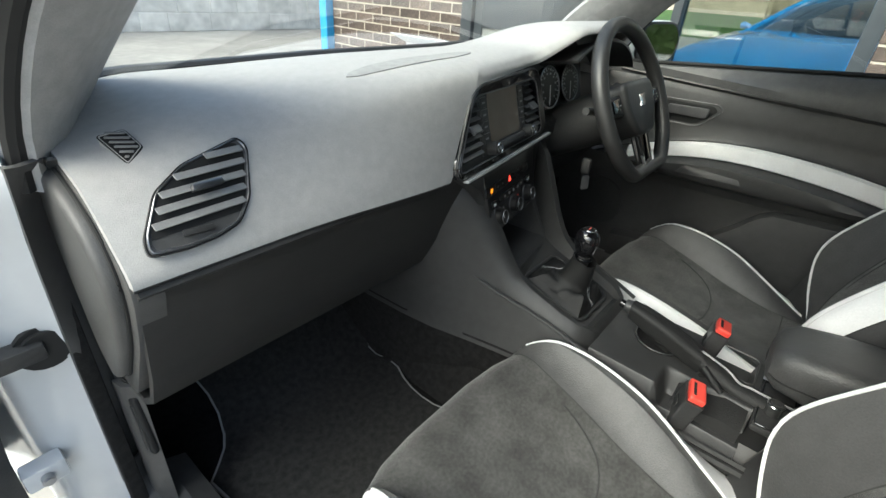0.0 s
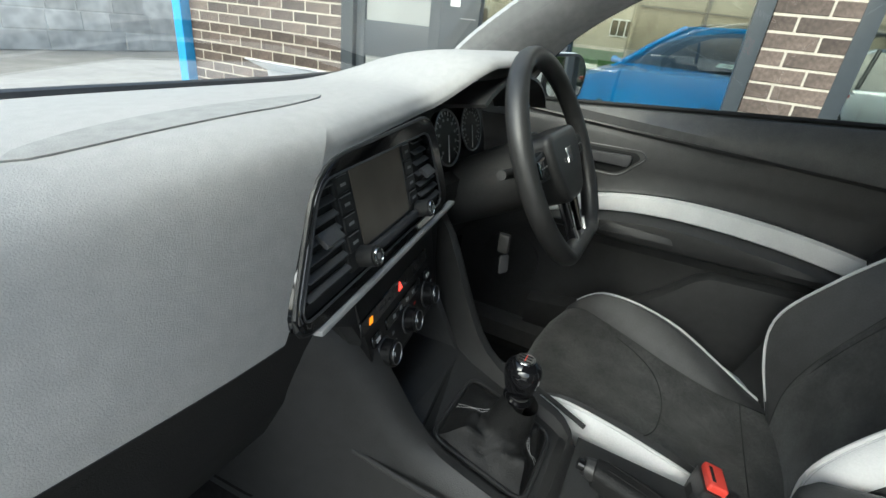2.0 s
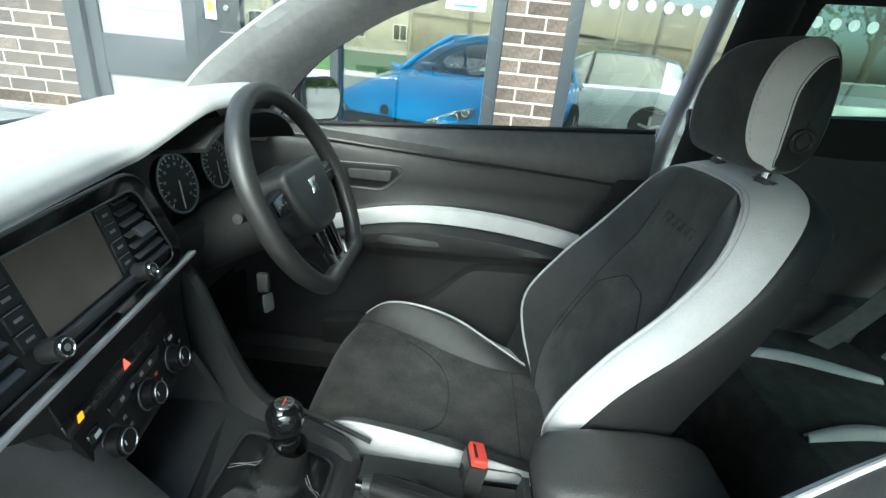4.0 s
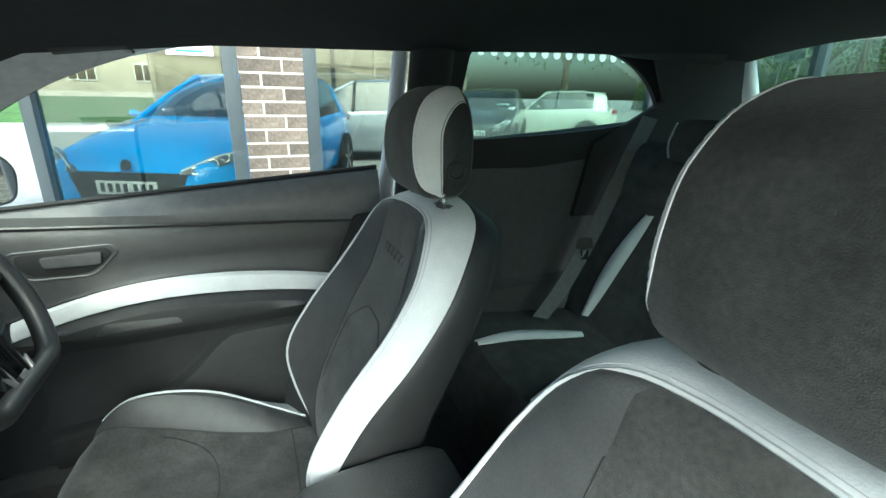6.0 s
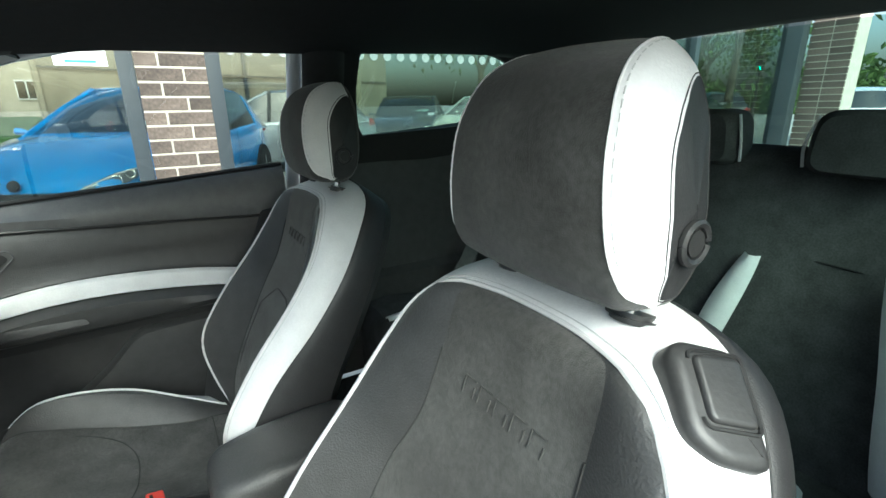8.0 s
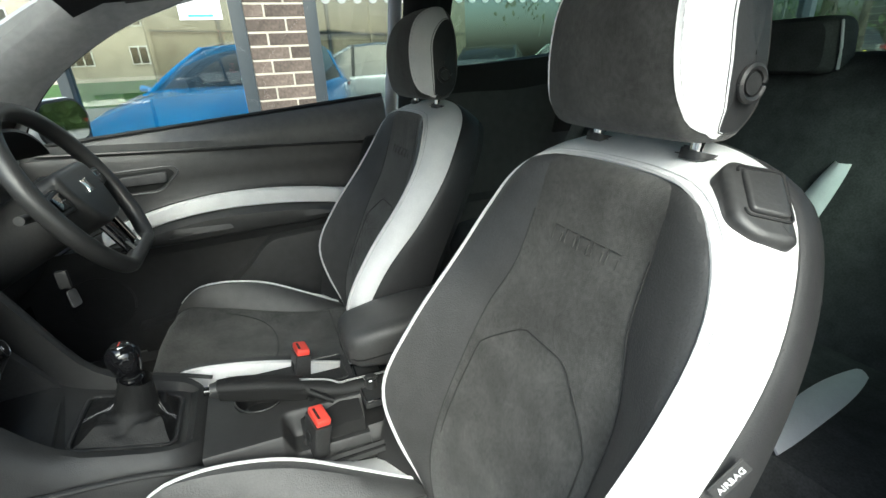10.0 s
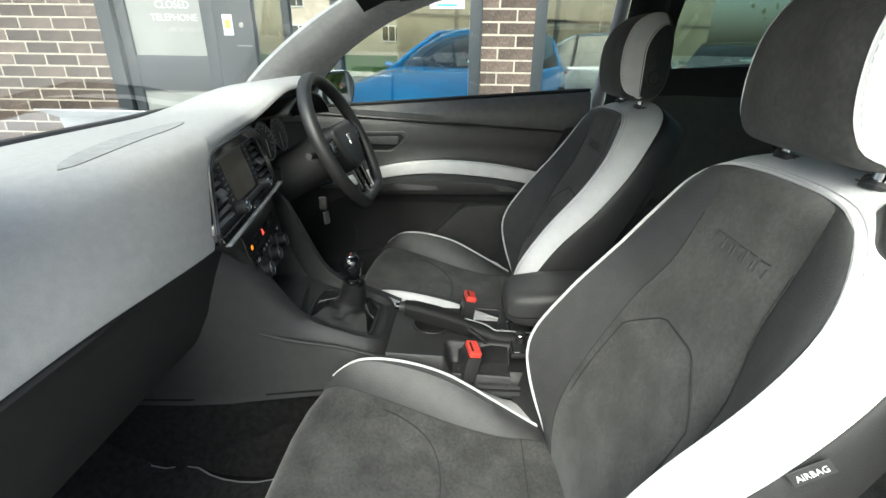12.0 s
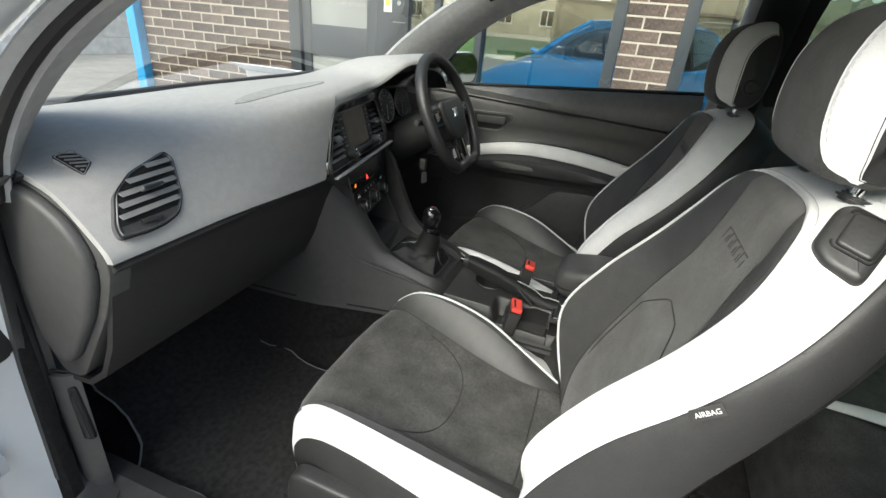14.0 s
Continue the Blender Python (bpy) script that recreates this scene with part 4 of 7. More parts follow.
part("hazard_triangle", slab(tri_[::-1], 0.0008, cm @ pose(-0.012, 0.028, 0.0034), 0.0), M_hazard, stack, "lit red hazard triangle")
part("indicator_lamp", slab([(-0.005, -0.003), (0.003, -0.003), (0.005, 0.004), (-0.002, 0.004)], 0.0008, cm @ pose(-0.098, 0.028, 0.0034), 0.0), M_amber, stack, "lit amber telltale")
part("button_strip", box(cm @ Vector((-0.004, 0.0, 0.001)), (0.118, 0.015, 0.003), 0.0012, 1, r3), M_gloss, stack)
for k in range(4):
    part("button_mark", box(cm @ Vector((-0.040 + 0.022 * k, 0.0, 0.0027)), (0.007, 0.005, 0.0004), 0.0, 1, r3), M_greyprint, stack)
for xk in (-0.092, 0.080):
    part("seat_heat_button", box(cm @ Vector((xk, 0.0, 0.002)), (0.022, 0.015, 0.005), 0.002, 1, r3), M_gloss, stack)
    part("button_mark", box(cm @ Vector((xk, 0.0, 0.0049)), (0.010, 0.005, 0.0004), 0.0, 1, r3), M_printwhite, stack)
for k, xk in enumerate((-0.076, 0.001, 0.074)):
    kn = part("climate_knob", cyl(cm @ Vector((xk, -0.029, 0.008)), 0.0165, 0.018, r3, 36, 0.003), M_panel, stack, "round black climate knob")
    part("knob_skirt", tube([cm @ Vector((xk + 0.0185 * math.cos(a), -0.029 + 0.0185 * math.sin(a), 0.001)) for a in [2 * math.pi * j / 32 for j in range(33)]], 0.0015, 6), M_slat, kn)
    part("knob_rim", tube([cm @ Vector((xk + 0.0130 * math.cos(a), -0.029 + 0.0130 * math.sin(a), 0.0172)) for a in [2 * math.pi * j / 28 for j in range(29)]], 0.0008, 6), M_satin, kn)
    part("knob_mark", box(cm @ Vector((xk - 0.006, -0.026, 0.0174)), (0.0016, 0.006, 0.0006), 0.0, 1, r3), M_printwhite, kn)
    for j, (dx, dy) in enumerate(((0.030, 0.010), (0.034, -0.004), (0.028, -0.016))):
        part("printed_mark", box(cm @ Vector((xk + dx, -0.031 + dy, 0.0004)), (0.006, 0.004, 0.0006), 0.0, 1, r3), M_red if (k, j) in ((1, 0), (2, 2)) else M_greyprint, stack)
# instrument cluster below the hood
cluster = thing("instrument_cluster", "round black gauges with white figures under a hood", "instrument cluster")
part("cluster_shroud", sheet([[(0.360 + (0.165 + 0.03 * v) * math.cos(a) * 1.05, 0.28 - 0.105 * v, 0.972 + (0.075 + 0.03 * v) * math.sin(a)) for a in [math.pi * k / 18 * 1.0 for k in range(2, 15)]] for v in (0, 0.5, 1)], thick=0.006), M_black, cluster, "black inner shroud")
part("cluster_plate", slab(round_poly([(-0.19, -0.10), (0.19, -0.10), (0.19, 0.09), (-0.19, 0.09)], 0.05), 0.01, facing((0.360, 0.316, 0.965), (0, -1, 0.25)), 0.0), M_dial, cluster)
for xk, yk, zk, nk in ((0.258, 0.264, 0.964, 9), (0.445, 0.302, 0.952, 12)):
    gm = facing((xk, yk, zk), (0, -1, 0.25))
    gg = part("gauge", cyl(gm @ Vector((0, 0, 0.0)), 0.046, 0.014, gm.to_3x3().to_4x4(), 40, 0.002), M_dial, cluster, "round gauge")
    part("gauge_ring", tube([gm @ Vector((0.047 * math.cos(a), 0.047 * math.sin(a), 0.008)) for a in [2 * math.pi * k / 40 for k in range(41)]], 0.002, 6), M_satin, gg)
    for k in range(2 * nk + 1):
        a = radians(225 - 270 * k / (2 * nk))
        part("tick", box(gm @ Vector((0.041 * math.cos(a), 0.041 * math.sin(a), 0.0075)), (0.007 if k % 2 == 0 else 0.004, 0.0014, 0.0006), 0.0, 1, gm.to_3x3().to_4x4() @ pose(0, 0, 0, 0, 0, math.degrees(a))), M_printwhite, gg)
    for k in range(0, nk + 1):
        a = radians(225 - 270 * k / nk)
        part("figure", box(gm @ Vector((0.031 * math.cos(a), 0.031 * math.sin(a), 0.0075)), (0.006, 0.0045, 0.0006), 0.0, 1, gm.to_3x3().to_4x4()), M_greyprint, gg)
    a = radians(-100)
    part("needle", box(gm @ Vector((0.018 * math.cos(a), 0.018 * math.sin(a), 0.010)), (0.045, 0.002, 0.001), 0.0, 1, gm.to_3x3().to_4x4() @ pose(0, 0, 0, 0, 0, -100)), M_printwhite, gg)

# driver side lower dash
part("driver_lower_panel", sheet([[(x, y, z) for y, z in ((0.262, 0.90), (0.236, 0.892), (0.235, 0.86), (0.27, 0.76), (0.33, 0.68), (0.45, 0.66), (0.62, 0.7))] for x in (0.16, 0.25, 0.4, 0.55, 0.715)], thick=0.008), M_dashlow, dash, "dark lower dash panel")


# ---- steering wheel and column ----
wheel = thing("steering_wheel", "flat-bottomed black leather steering wheel with plain badge", "steering wheel")
wm = facing((0.336, 0.078, 0.953), (0, -0.90, 0.44))
w3 = wm.to_3x3().to_4x4()
rim = []
for k in range(64):
    a = 2 * math.pi * k / 64
    x, y = 0.174 * math.cos(a), 0.174 * math.sin(a)
    y = max(y, -0.150) if y < -0.150 else y
    rim.append(Vector((x, y, 0.0)))
rings = []
for k, p in enumerate(rim):
    d = (rim[(k + 1) % 64] - rim[k - 1]).normalized()
    n_ = Vector((-d.y, d.x, 0))
    rings.append([wm @ (p + (n_ * math.cos(b) * 0.0155 + Vector((0, 0, 1)) * math.sin(b) * 0.0175)) for b in [2 * math.pi * j / 12 for j in range(12)]])
bm = loft(rings + rings[:1], False)
bmesh.ops.remove_doubles(bm, verts=bm.verts[:], dist=1e-5)
part("rim", bm, M_wheel, wheel, "black leather rim")
for a0 in (0.25, 2.3):
    part("rim_stitching", tube([wm @ Vector((0.164 * math.cos(a), 0.164 * math.sin(a), 0.009)) for a in [a0 + 0.6 * k / 10 for k in range(11)]], 0.0012, 5), M_stitch, wheel)
part("airbag_cover", slab(round_poly([(-0.088, 0.050), (0.088, 0.050), (0.084, -0.012), (0.052, -0.072), (-0.052, -0.072), (-0.084, -0.012)], 0.03), 0.05, wm @ pose(0, 0, 0.018), 0.014, 4), M_black, wheel, "soft black airbag cover")
for s in (-1, 1):
    part("spoke", slab(round_poly([(s * 0.06, 0.03), (s * 0.17, 0.022), (s * 0.172, -0.012), (s * 0.06, -0.02)][::s], 0.008), 0.022, wm @ pose(0, 0, 0.004), 0.005), M_black, wheel, "side spoke")
    part("spoke_buttons", slab(round_poly([(s * 0.095, 0.022), (s * 0.14, 0.018), (s * 0.138, -0.008), (s * 0.095, -0.012)][::s], 0.006), 0.008, wm @ pose(0, 0, 0.009), 0.003), M_gloss, wheel, "button cluster")
    for k in (0, 1, 2):
        part("button_mark", box(wm @ Vector((s * (0.105 + 0.012 * k), 0.006, 0.0094)), (0.005, 0.002, 0.0006), 0, 1, w3), M_greyprint, wheel)
    part("lower_spoke", slab([(s * 0.022, -0.045), (s * 0.040, -0.045), (s * 0.030, -0.150), (s * 0.014, -0.150)][::s], 0.016, wm @ pose(0, 0, 0.006), 0.004), M_gloss, wheel, "gloss black lower spoke")
    part("spoke_trim", slab([(s * 0.031, -0.12), (s * 0.038, -0.115), (s * 0.030, -0.148), (s * 0.018, -0.150)][::s], 0.004, wm @ pose(0, 0, 0.009), 0.001), M_satin, wheel, "satin trim")
part("spoke_badge", box(wm @ Vector((0, -0.135, 0.008)), (0.02, 0.012, 0.002), 0.001, 1, w3), M_satin, wheel, "small metal badge")
part("hub_badge", slab(round_poly([(-0.016, 0.013), (0.018, 0.013), (0.012, 0.003), (0.018, -0.013), (-0.018, -0.013), (-0.012, -0.003)], 0.003), 0.002, wm @ pose(0, 0.004, 0.0195), 0.0006), M_chrome, wheel, "plain chrome badge")
column = thing("steering_column", "black plastic steering column shroud with stalks", "steering column")
part("shroud", tube([wm @ Vector((0, -0.005, -0.025)), wm @ Vector((0, -0.01, -0.07)), wm @ Vector((0, -0.015, -0.20)), wm @ Vector((0, -0.02, -0.26))], [0.062, 0.075, 0.07, 0.06], 20, None, 8), M_black, column, "black column shroud")
part("stalk", tube([wm @ Vector((-0.05, 0.0, -0.06)), wm @ Vector((-0.10, 0.008, -0.05)), wm @ Vector((-0.155, 0.015, -0.045))], [0.009, 0.007, 0.008], 10, None, 8), M_black, column, "black wiper stalk")
part("stalk", tube([wm @ Vector((0.05, 0.0, -0.06)), wm @ Vector((0.10, 0.008, -0.05)), wm @ Vector((0.155, 0.015, -0.045))], [0.009, 0.007, 0.008], 10, None, 8), M_black, column, "black indicator stalk")
keyt = thing("ignition_key", "black key with steel ring in the ignition", "key")
part("key_head", box((0.24, 0.12, 0.815), (0.012, 0.02, 0.035), 0.005), M_black, keyt)
part("key_tag", slab(round_poly([(-0.010, 0.016), (0.010, 0.016), (0.011, -0.018), (-0.011, -0.018)], 0.006), 0.003, facing((0.245, 0.115, 0.775), (-0.5, -1, 0.1)), 0.001), M_slat, keyt, "grey key tag")
for xk, nm in ((0.30, "clutch_pedal"), (0.40, "brake_pedal"), (0.50, "accelerator_pedal")):
    pd = thing(nm, "black rubber faced pedal with metal edge", "pedal", "pedals")
    part("pedal_pad", slab(round_poly([(-0.03, -0.03), (0.03, -0.03), (0.03, 0.03), (-0.03, 0.03)], 0.008), 0.012, facing((xk, 0.60, 0.46), (0, -1, 0.5)), 0.003), M_satin, pd)
    part("pedal_arm", tube([(xk, 0.615, 0.46), (xk, 0.68, 0.60), (xk, 0.70, 0.75)], 0.008, 8, None, 8), M_black, pd)

# ---- centre console ----
console = thing("centre_console", "black plastic centre console between the seats", "console")
CX = 0.02
cs = []   # (y, half width at top, top height, half width at the foot, foot height)
for y, wt, zt, wb in ((0.60, 0.21, 0.87, 0.215), (0.30, 0.20, 0.872, 0.20), (0.215, 0.178, 0.866, 0.19), (0.185, 0.156, 0.848, 0.182), (0.16, 0.140, 0.815, 0.177), (0.14, 0.131, 0.780, 0.172), (0.12, 0.125, 0.742, 0.168), (0.10, 0.121, 0.708, 0.164), (0.08, 0.119, 0.684, 0.160), (0.055, 0.117, 0.665, 0.156), (0.03, 0.115, 0.654, 0.152), (-0.02, 0.112, 0.636, 0.145), (-0.045, 0.109, 0.628, 0.143), (-0.060, 0.103, 0.6225, 0.142), (-0.073, 0.092, 0.616, 0.142), (-0.083, 0.078, 0.606, 0.14), (-0.089, 0.072, 0.590, 0.139), (-0.094, 0.086, 0.570, 0.138), (-0.20, 0.090, 0.545, 0.13), (-0.35, 0.095, 0.545, 0.13), (-0.55, 0.105, 0.555, 0.13), (-0.75, 0.10, 0.555, 0.125)):
    zc = 0.672 if y > 0.13 else (0.664 if y > 0.11 else (0.628 + 0.32 * (y - 0.015) if y > -0.064 else zt - 0.003))
    half = [(wb, 0.519), (wb - 0.006, 0.539), (wt + 0.013, zt - 0.05), (wt + 0.005, zt - 0.014), (wt - 0.010, zt), (wt - 0.024, zt - 0.003), (wt - 0.031, zc), (0.0, zc)]
    cs.append([(CX - a, y, b) for a, b in half] + [(CX + a, y, b) for a, b in half[-2::-1]])
part("console_body", sheet(cs, thick=0.004), M_console, console)
for s in (-1, 1):
    part("tunnel_carpet", sheet([[(CX + s * (w - 0.040), y, 0.30), (CX + s * (w - 0.044), y, 0.42), (CX + s * (w - 0.040), y, 0.505), (CX + s * (w - 0.020), y, 0.528), (CX + s * (w - 0.003), y, 0.532)] for y, w in ((0.62, 0.215), (0.30, 0.200), (0.14, 0.172), (0.03, 0.152), (-0.115, 0.135), (-0.75, 0.125))], thick=0.004), M_carpet, console, "black carpet over the tunnel")
part("side_crease", tube([(CX - 0.154, 0.16, 0.668), (CX - 0.144, 0.10, 0.646), (CX - 0.132, 0.0, 0.625), (CX - 0.122, -0.09, 0.595)], 0.004, 8, None, 12), M_console, console)
part("side_crease", tube([(CX + 0.154, 0.16, 0.668), (CX + 0.144, 0.10, 0.646), (CX + 0.132, 0.0, 0.625), (CX + 0.122, -0.09, 0.595)], 0.004, 8, None, 12), M_console, console)
bo = facing((CX - 0.008, 0.017, 0.6305), (0, -0.30, 0.95), (0, 1, 0))
ring_out = round_poly([(-0.062, -0.068), (0.066, -0.068), (0.068, 0.072), (-0.066, 0.072)], 0.020)
part("boot_frame", tube([bo @ Vector((x, y, 0.003)) for x, y in ring_out + ring_out[:1]], 0.0032, 8), M_black, console, "black boot frame")
def deck_z(x, y):
    """Height of the cup tray: two wells and a lower shelf beside the lever."""
    z = 0.592 + 0.03 * (y + 0.20)
    e1 = math.hypot((x - 0.040) / 0.041, (y + 0.176) / 0.041)
    e2 = max(abs((x - 0.078) / 0.040), abs((y + 0.292) / 0.044))
    wall = lambda e: max(0.0, min(1.0, (1.06 - e) / 0.10))
    ease = lambda q: q * q * (3 - 2 * q)
    low = ease(max(0.0, min(1.0, (-0.205 - y) / 0.022))) * ease(max(0.0, min(1.0, (-0.022 - x) / 0.022)))
    return z - 0.060 * wall(e1) - 0.030 * wall(e2) - 0.042 * low


xs_d, ys_d = [-0.082 + 0.198 * i / 66 for i in range(67)], [-0.086 - 0.264 * i / 80 for i in range(81)]
deck = [[(x, y, deck_z(x, y)) for x in xs_d] for y in ys_d]
deck = [[(r[0][0] - 0.010, r[0][1], r[0][2] - 0.045), (r[0][0] - 0.003, r[0][1], r[0][2] - 0.004)] + r + [(r[-1][0] + 0.004, r[-1][1], r[-1][2] - 0.05)] for r in deck]
part("cup_tray", sheet(deck + [[(x, y - 0.002, z - 0.03) for x, y, z in deck[-1]]]), M_console, console, "moulded tray with deep cup holders")
part("cup_rim", tube([(0.040 + 0.043 * math.cos(a), -0.176 + 0.043 * math.sin(a), 0.5935 + 0.03 * (0.024 + 0.043 * math.sin(a))) for a in [2 * math.pi * k / 36 for k in range(37)]], 0.0016, 6), M_black, console)
part("tray_rim", tube([(x, y, 0.5925 + 0.03 * (y + 0.20)) for x, y in [(0.078 + a, -0.292 + b) for a, b in round_poly([(-0.043, -0.047), (0.043, -0.047), (0.043, 0.047), (-0.043, 0.047)], 0.012) + [(-0.043, -0.035)]]], 0.0016, 6), M_black, console)
part("side_slot", box((-0.070, -0.150, 0.560), (0.03, 0.004, 0.05), 0.001, 1), M_seam_shade, console)
part("socket_plate", box((CX - 0.02, -0.378, 0.585), (0.13, 0.055, 0.014), 0.006), M_black, console, "black socket panel")
part("plate_rim", tube([(CX - 0.02 + a, -0.378 + b, 0.5925) for a, b in round_poly([(-0.060, -0.024), (0.060, -0.024), (0.060, 0.024), (-0.060, 0.024)], 0.006) + [(-0.060, -0.018)]], 0.0012, 6), M_gloss, console)
part("power_socket", cyl((CX - 0.04, -0.373, 0.604), 0.011, 0.028, None, 20, 0.003), M_black, console, "socket cap with chrome ring")
part("socket_ring", tube([(CX - 0.04 + 0.0115 * math.cos(a), -0.373 + 0.0115 * math.sin(a), 0.613) for a in [2 * math.pi * k / 20 for k in range(21)]], 0.0014, 6), M_chrome, console)

# gear lever
gear = thing("gear_lever", "gear lever with gloss black knob and stitched leather boot", "gear lever")


def boot_pt(a, v):
    """The boot's surface: angle a round the lever, v from its square foot (0) up to the collar (1)."""
    c, s = math.cos(a), math.sin(a)
    m_ = max(abs(c), abs(s))
    sq = 0.88 / m_ + 0.12
    q = min(1.0, v / 0.52)
    w = q ** 0.85
    rise = max(0.0, (v - 0.42) / 0.58)
    r_in = (0.031 - 0.008 * rise) * (1 + 0.09 * math.sin(2 * a + 0.7 + 5 * v) * math.sin(math.pi * v))
    bx_, by_ = 0.060 * sq * c, 0.065 * sq * s + 0.002
    crease = math.sin(math.pi * q) ** 2
    fold = (0.006 * math.cos(4 * a + math.pi) + 0.005 * math.sin(3 * a + 1.0 + 6 * v) + 0.003 * math.sin(9 * a - 8 * v)) * crease
    z = 0.003 + 0.024 * math.sin(math.pi / 2 * min(1.0, q * 1.3)) + 0.058 * rise ** 1.15
    return bo @ Vector((bx_ * (1 - w) + r_in * c * w, by_ * (1 - w) + (r_in * s - 0.010 * (1 - v)) * w, z + fold))


part("boot", loft([[boot_pt(2 * math.pi * k / 72, i / 22) for k in range(72)] for i in range(23)], False), M_soft, gear, "creased black leather boot")
for a0 in (math.pi / 2, -math.pi / 2):
    for da in (-0.045, 0.045):
        pts_ = [boot_pt(a0 + da * (1 + 1.5 * v), v) + Vector((0, 0, 0.002)) + (boot_pt(a0 + da, v) - boot_pt(a0 + math.pi, v)).normalized() * 0.001 for v in [0.02 + 0.5 * k / 22 for k in range(23)]]
        for p0, p1 in zip(pts_[::1], pts_[1::1]):
            part("boot_stitch", tube([p0, p0.lerp(p1, 0.6)], 0.0004, 4), M_stitch, gear)
top = Vector((0.02, 0.0, 0.758))
part("lever", tube([bo @ Vector((0, 0, 0.04)), Vector((0.016, -0.002, 0.716))], 0.014, 16), M_black, gear)
part("collar", cyl((0.016, -0.001, 0.712), 0.0195, 0.008, rot(8), 24, 0.003), M_gloss, gear, "gloss black collar")
kr = []
for z, r_ in ((0.715, 0.013), (0.720, 0.019), (0.732, 0.0225), (0.745, 0.0255), (0.755, 0.0265), (0.764, 0.0235), (0.770, 0.016), (0.7725, 0.006)):
    r_ *= 0.84
    kr.append([(0.016 + r_ * math.cos(a), -0.001 + 1.1 * r_ * math.sin(a), z) for a in [2 * math.pi * k / 28 for k in range(28)]])
part("knob", loft(kr), M_gloss, gear, "gloss black gear knob")
part("knob_cap", cyl((0.016, -0.001, 0.7725), 0.0125, 0.003, None, 24, 0.001), M_chrome, gear, "chrome shift pattern cap")
for dx in (-0.006, 0, 0.006):
    part("shift_mark", box((0.016 + dx, -0.001, 0.7744), (0.0014, 0.016, 0.0004), 0), M_seam_shade, gear)
part("shift_mark", box((0.016, -0.001, 0.7746), (0.013, 0.0014, 0.0004), 0), M_red, gear)

# handbrake
hb = thing("handbrake", "stitched black leather handbrake lever with gaiter", "handbrake")
part("grip", loft([[(x_ + a * w_, y_, z_ + b * h_) for a, b in round_poly([(-0.9, -1), (0.9, -1), (1, 0.55), (0.55, 1), (-0.55, 1), (-1, 0.55)], 0.35, 4)] for x_, y_, z_, w_, h_ in ((0.014, -0.114, 0.649, 0.010, 0.012), (0.014, -0.117, 0.649, 0.0150, 0.016), (0.015, -0.15, 0.6405, 0.0195, 0.0195), (0.016, -0.19, 0.629, 0.0205, 0.0205), (0.016, -0.225, 0.617, 0.0205, 0.0205), (0.015, -0.256, 0.606, 0.019, 0.020))]), M_soft, hb, "black leather grip")
part("grip_end", tube([(0.0125, -0.103, 0.652), (0.014, -0.118, 0.6495)], [0.0115, 0.0150], 16), M_black, hb, "black grip end cap")
part("button", tube([(0.012, -0.095, 0.6535), (0.0125, -0.106, 0.6515)], 0.0075, 12), M_gloss, hb, "release button")
for dx in (-0.007, 0.005):
    part("grip_stitching", tube([(0.016 + dx, -0.132, 0.6653), (0.017 + dx, -0.19, 0.6496), (0.017 + dx, -0.246, 0.6295)], 0.0005, 5, None, 10), M_seam_shade, hb)
part("gaiter", tube([(0.015, -0.240, 0.611), (0.013, -0.268, 0.602), (0.006, -0.295, 0.595), (0.003, -0.325, 0.588), (0.002, -0.36, 0.586), (0.002, -0.42, 0.585)], [0.0185, 0.026, 0.034, 0.030, 0.024, 0.022], 18, None, 20, 0.85), M_soft, hb, "folded leather gaiter")
part("gaiter_skirt", sheet([[(-0.074, y, 0.540), (-0.067, y, 0.566 + d), (-0.040, y, 0.578 + d), (-0.006, y, 0.588 + d), (0.030, y, 0.586)] for y, d in ((-0.238, -0.006), (-0.262, 0.004), (-0.285, -0.002), (-0.31, 0.003), (-0.345, 0.0))], thick=0.003), M_soft, hb, "black leather skirt beside the lever")
part("gaiter_fold", tube([(-0.010, -0.262, 0.612), (-0.022, -0.285, 0.600), (-0.026, -0.30, 0.590)], [0.006, 0.010, 0.005], 10, None, 8), M_soft, hb)
part("gaiter_fold", tube([(0.022, -0.262, 0.614), (0.026, -0.29, 0.604), (0.030, -0.31, 0.592)], [0.006, 0.010, 0.005], 10, None, 8), M_soft, hb)
for off in (0.0, 0.0035):
    part("gaiter_stitching", tube([(0.010 + off, -0.246, 0.6285), (0.004 + off, -0.272, 0.6250), (-0.006 + off, -0.298, 0.6225), (-0.010 + off, -0.318, 0.612), (-0.006 + off, -0.335, 0.6095), (-0.004 + off, -0.37, 0.6060), (-0.004 + off, -0.41, 0.6038)], 0.0005, 5, None, 26), M_stitch, hb)

# armrest
rows_ = []
for y, hw, z0, z1 in ((-0.338, 0.03, 0.645, 0.672), (-0.344, 0.052, 0.628, 0.686), (-0.362, 0.064, 0.618, 0.696), (-0.42, 0.070, 0.612, 0.704), (-0.50, 0.072, 0.610, 0.708), (-0.56, 0.072, 0.612, 0.706), (-0.585, 0.064, 0.62, 0.698), (-0.595, 0.04, 0.64, 0.68)):
    poly = round_poly([(-hw, z0), (hw, z0), (hw, z1), (-hw, z1)], 0.03)
    rows_.append([(0.058 + a, y, b) for a, b in poly])
arm = part("armrest", loft(rows_), M_leather, console, "padded black leather armrest")
part("pad_seam", tube([(0.058 - 0.0725, -0.56, 0.655), (0.058 - 0.0710, -0.42, 0.650), (0.058 - 0.062, -0.354, 0.646), (0.058, -0.337, 0.645), (0.10, -0.343, 0.645)], 0.0014, 5, None, 24), M_seam_shade, arm)
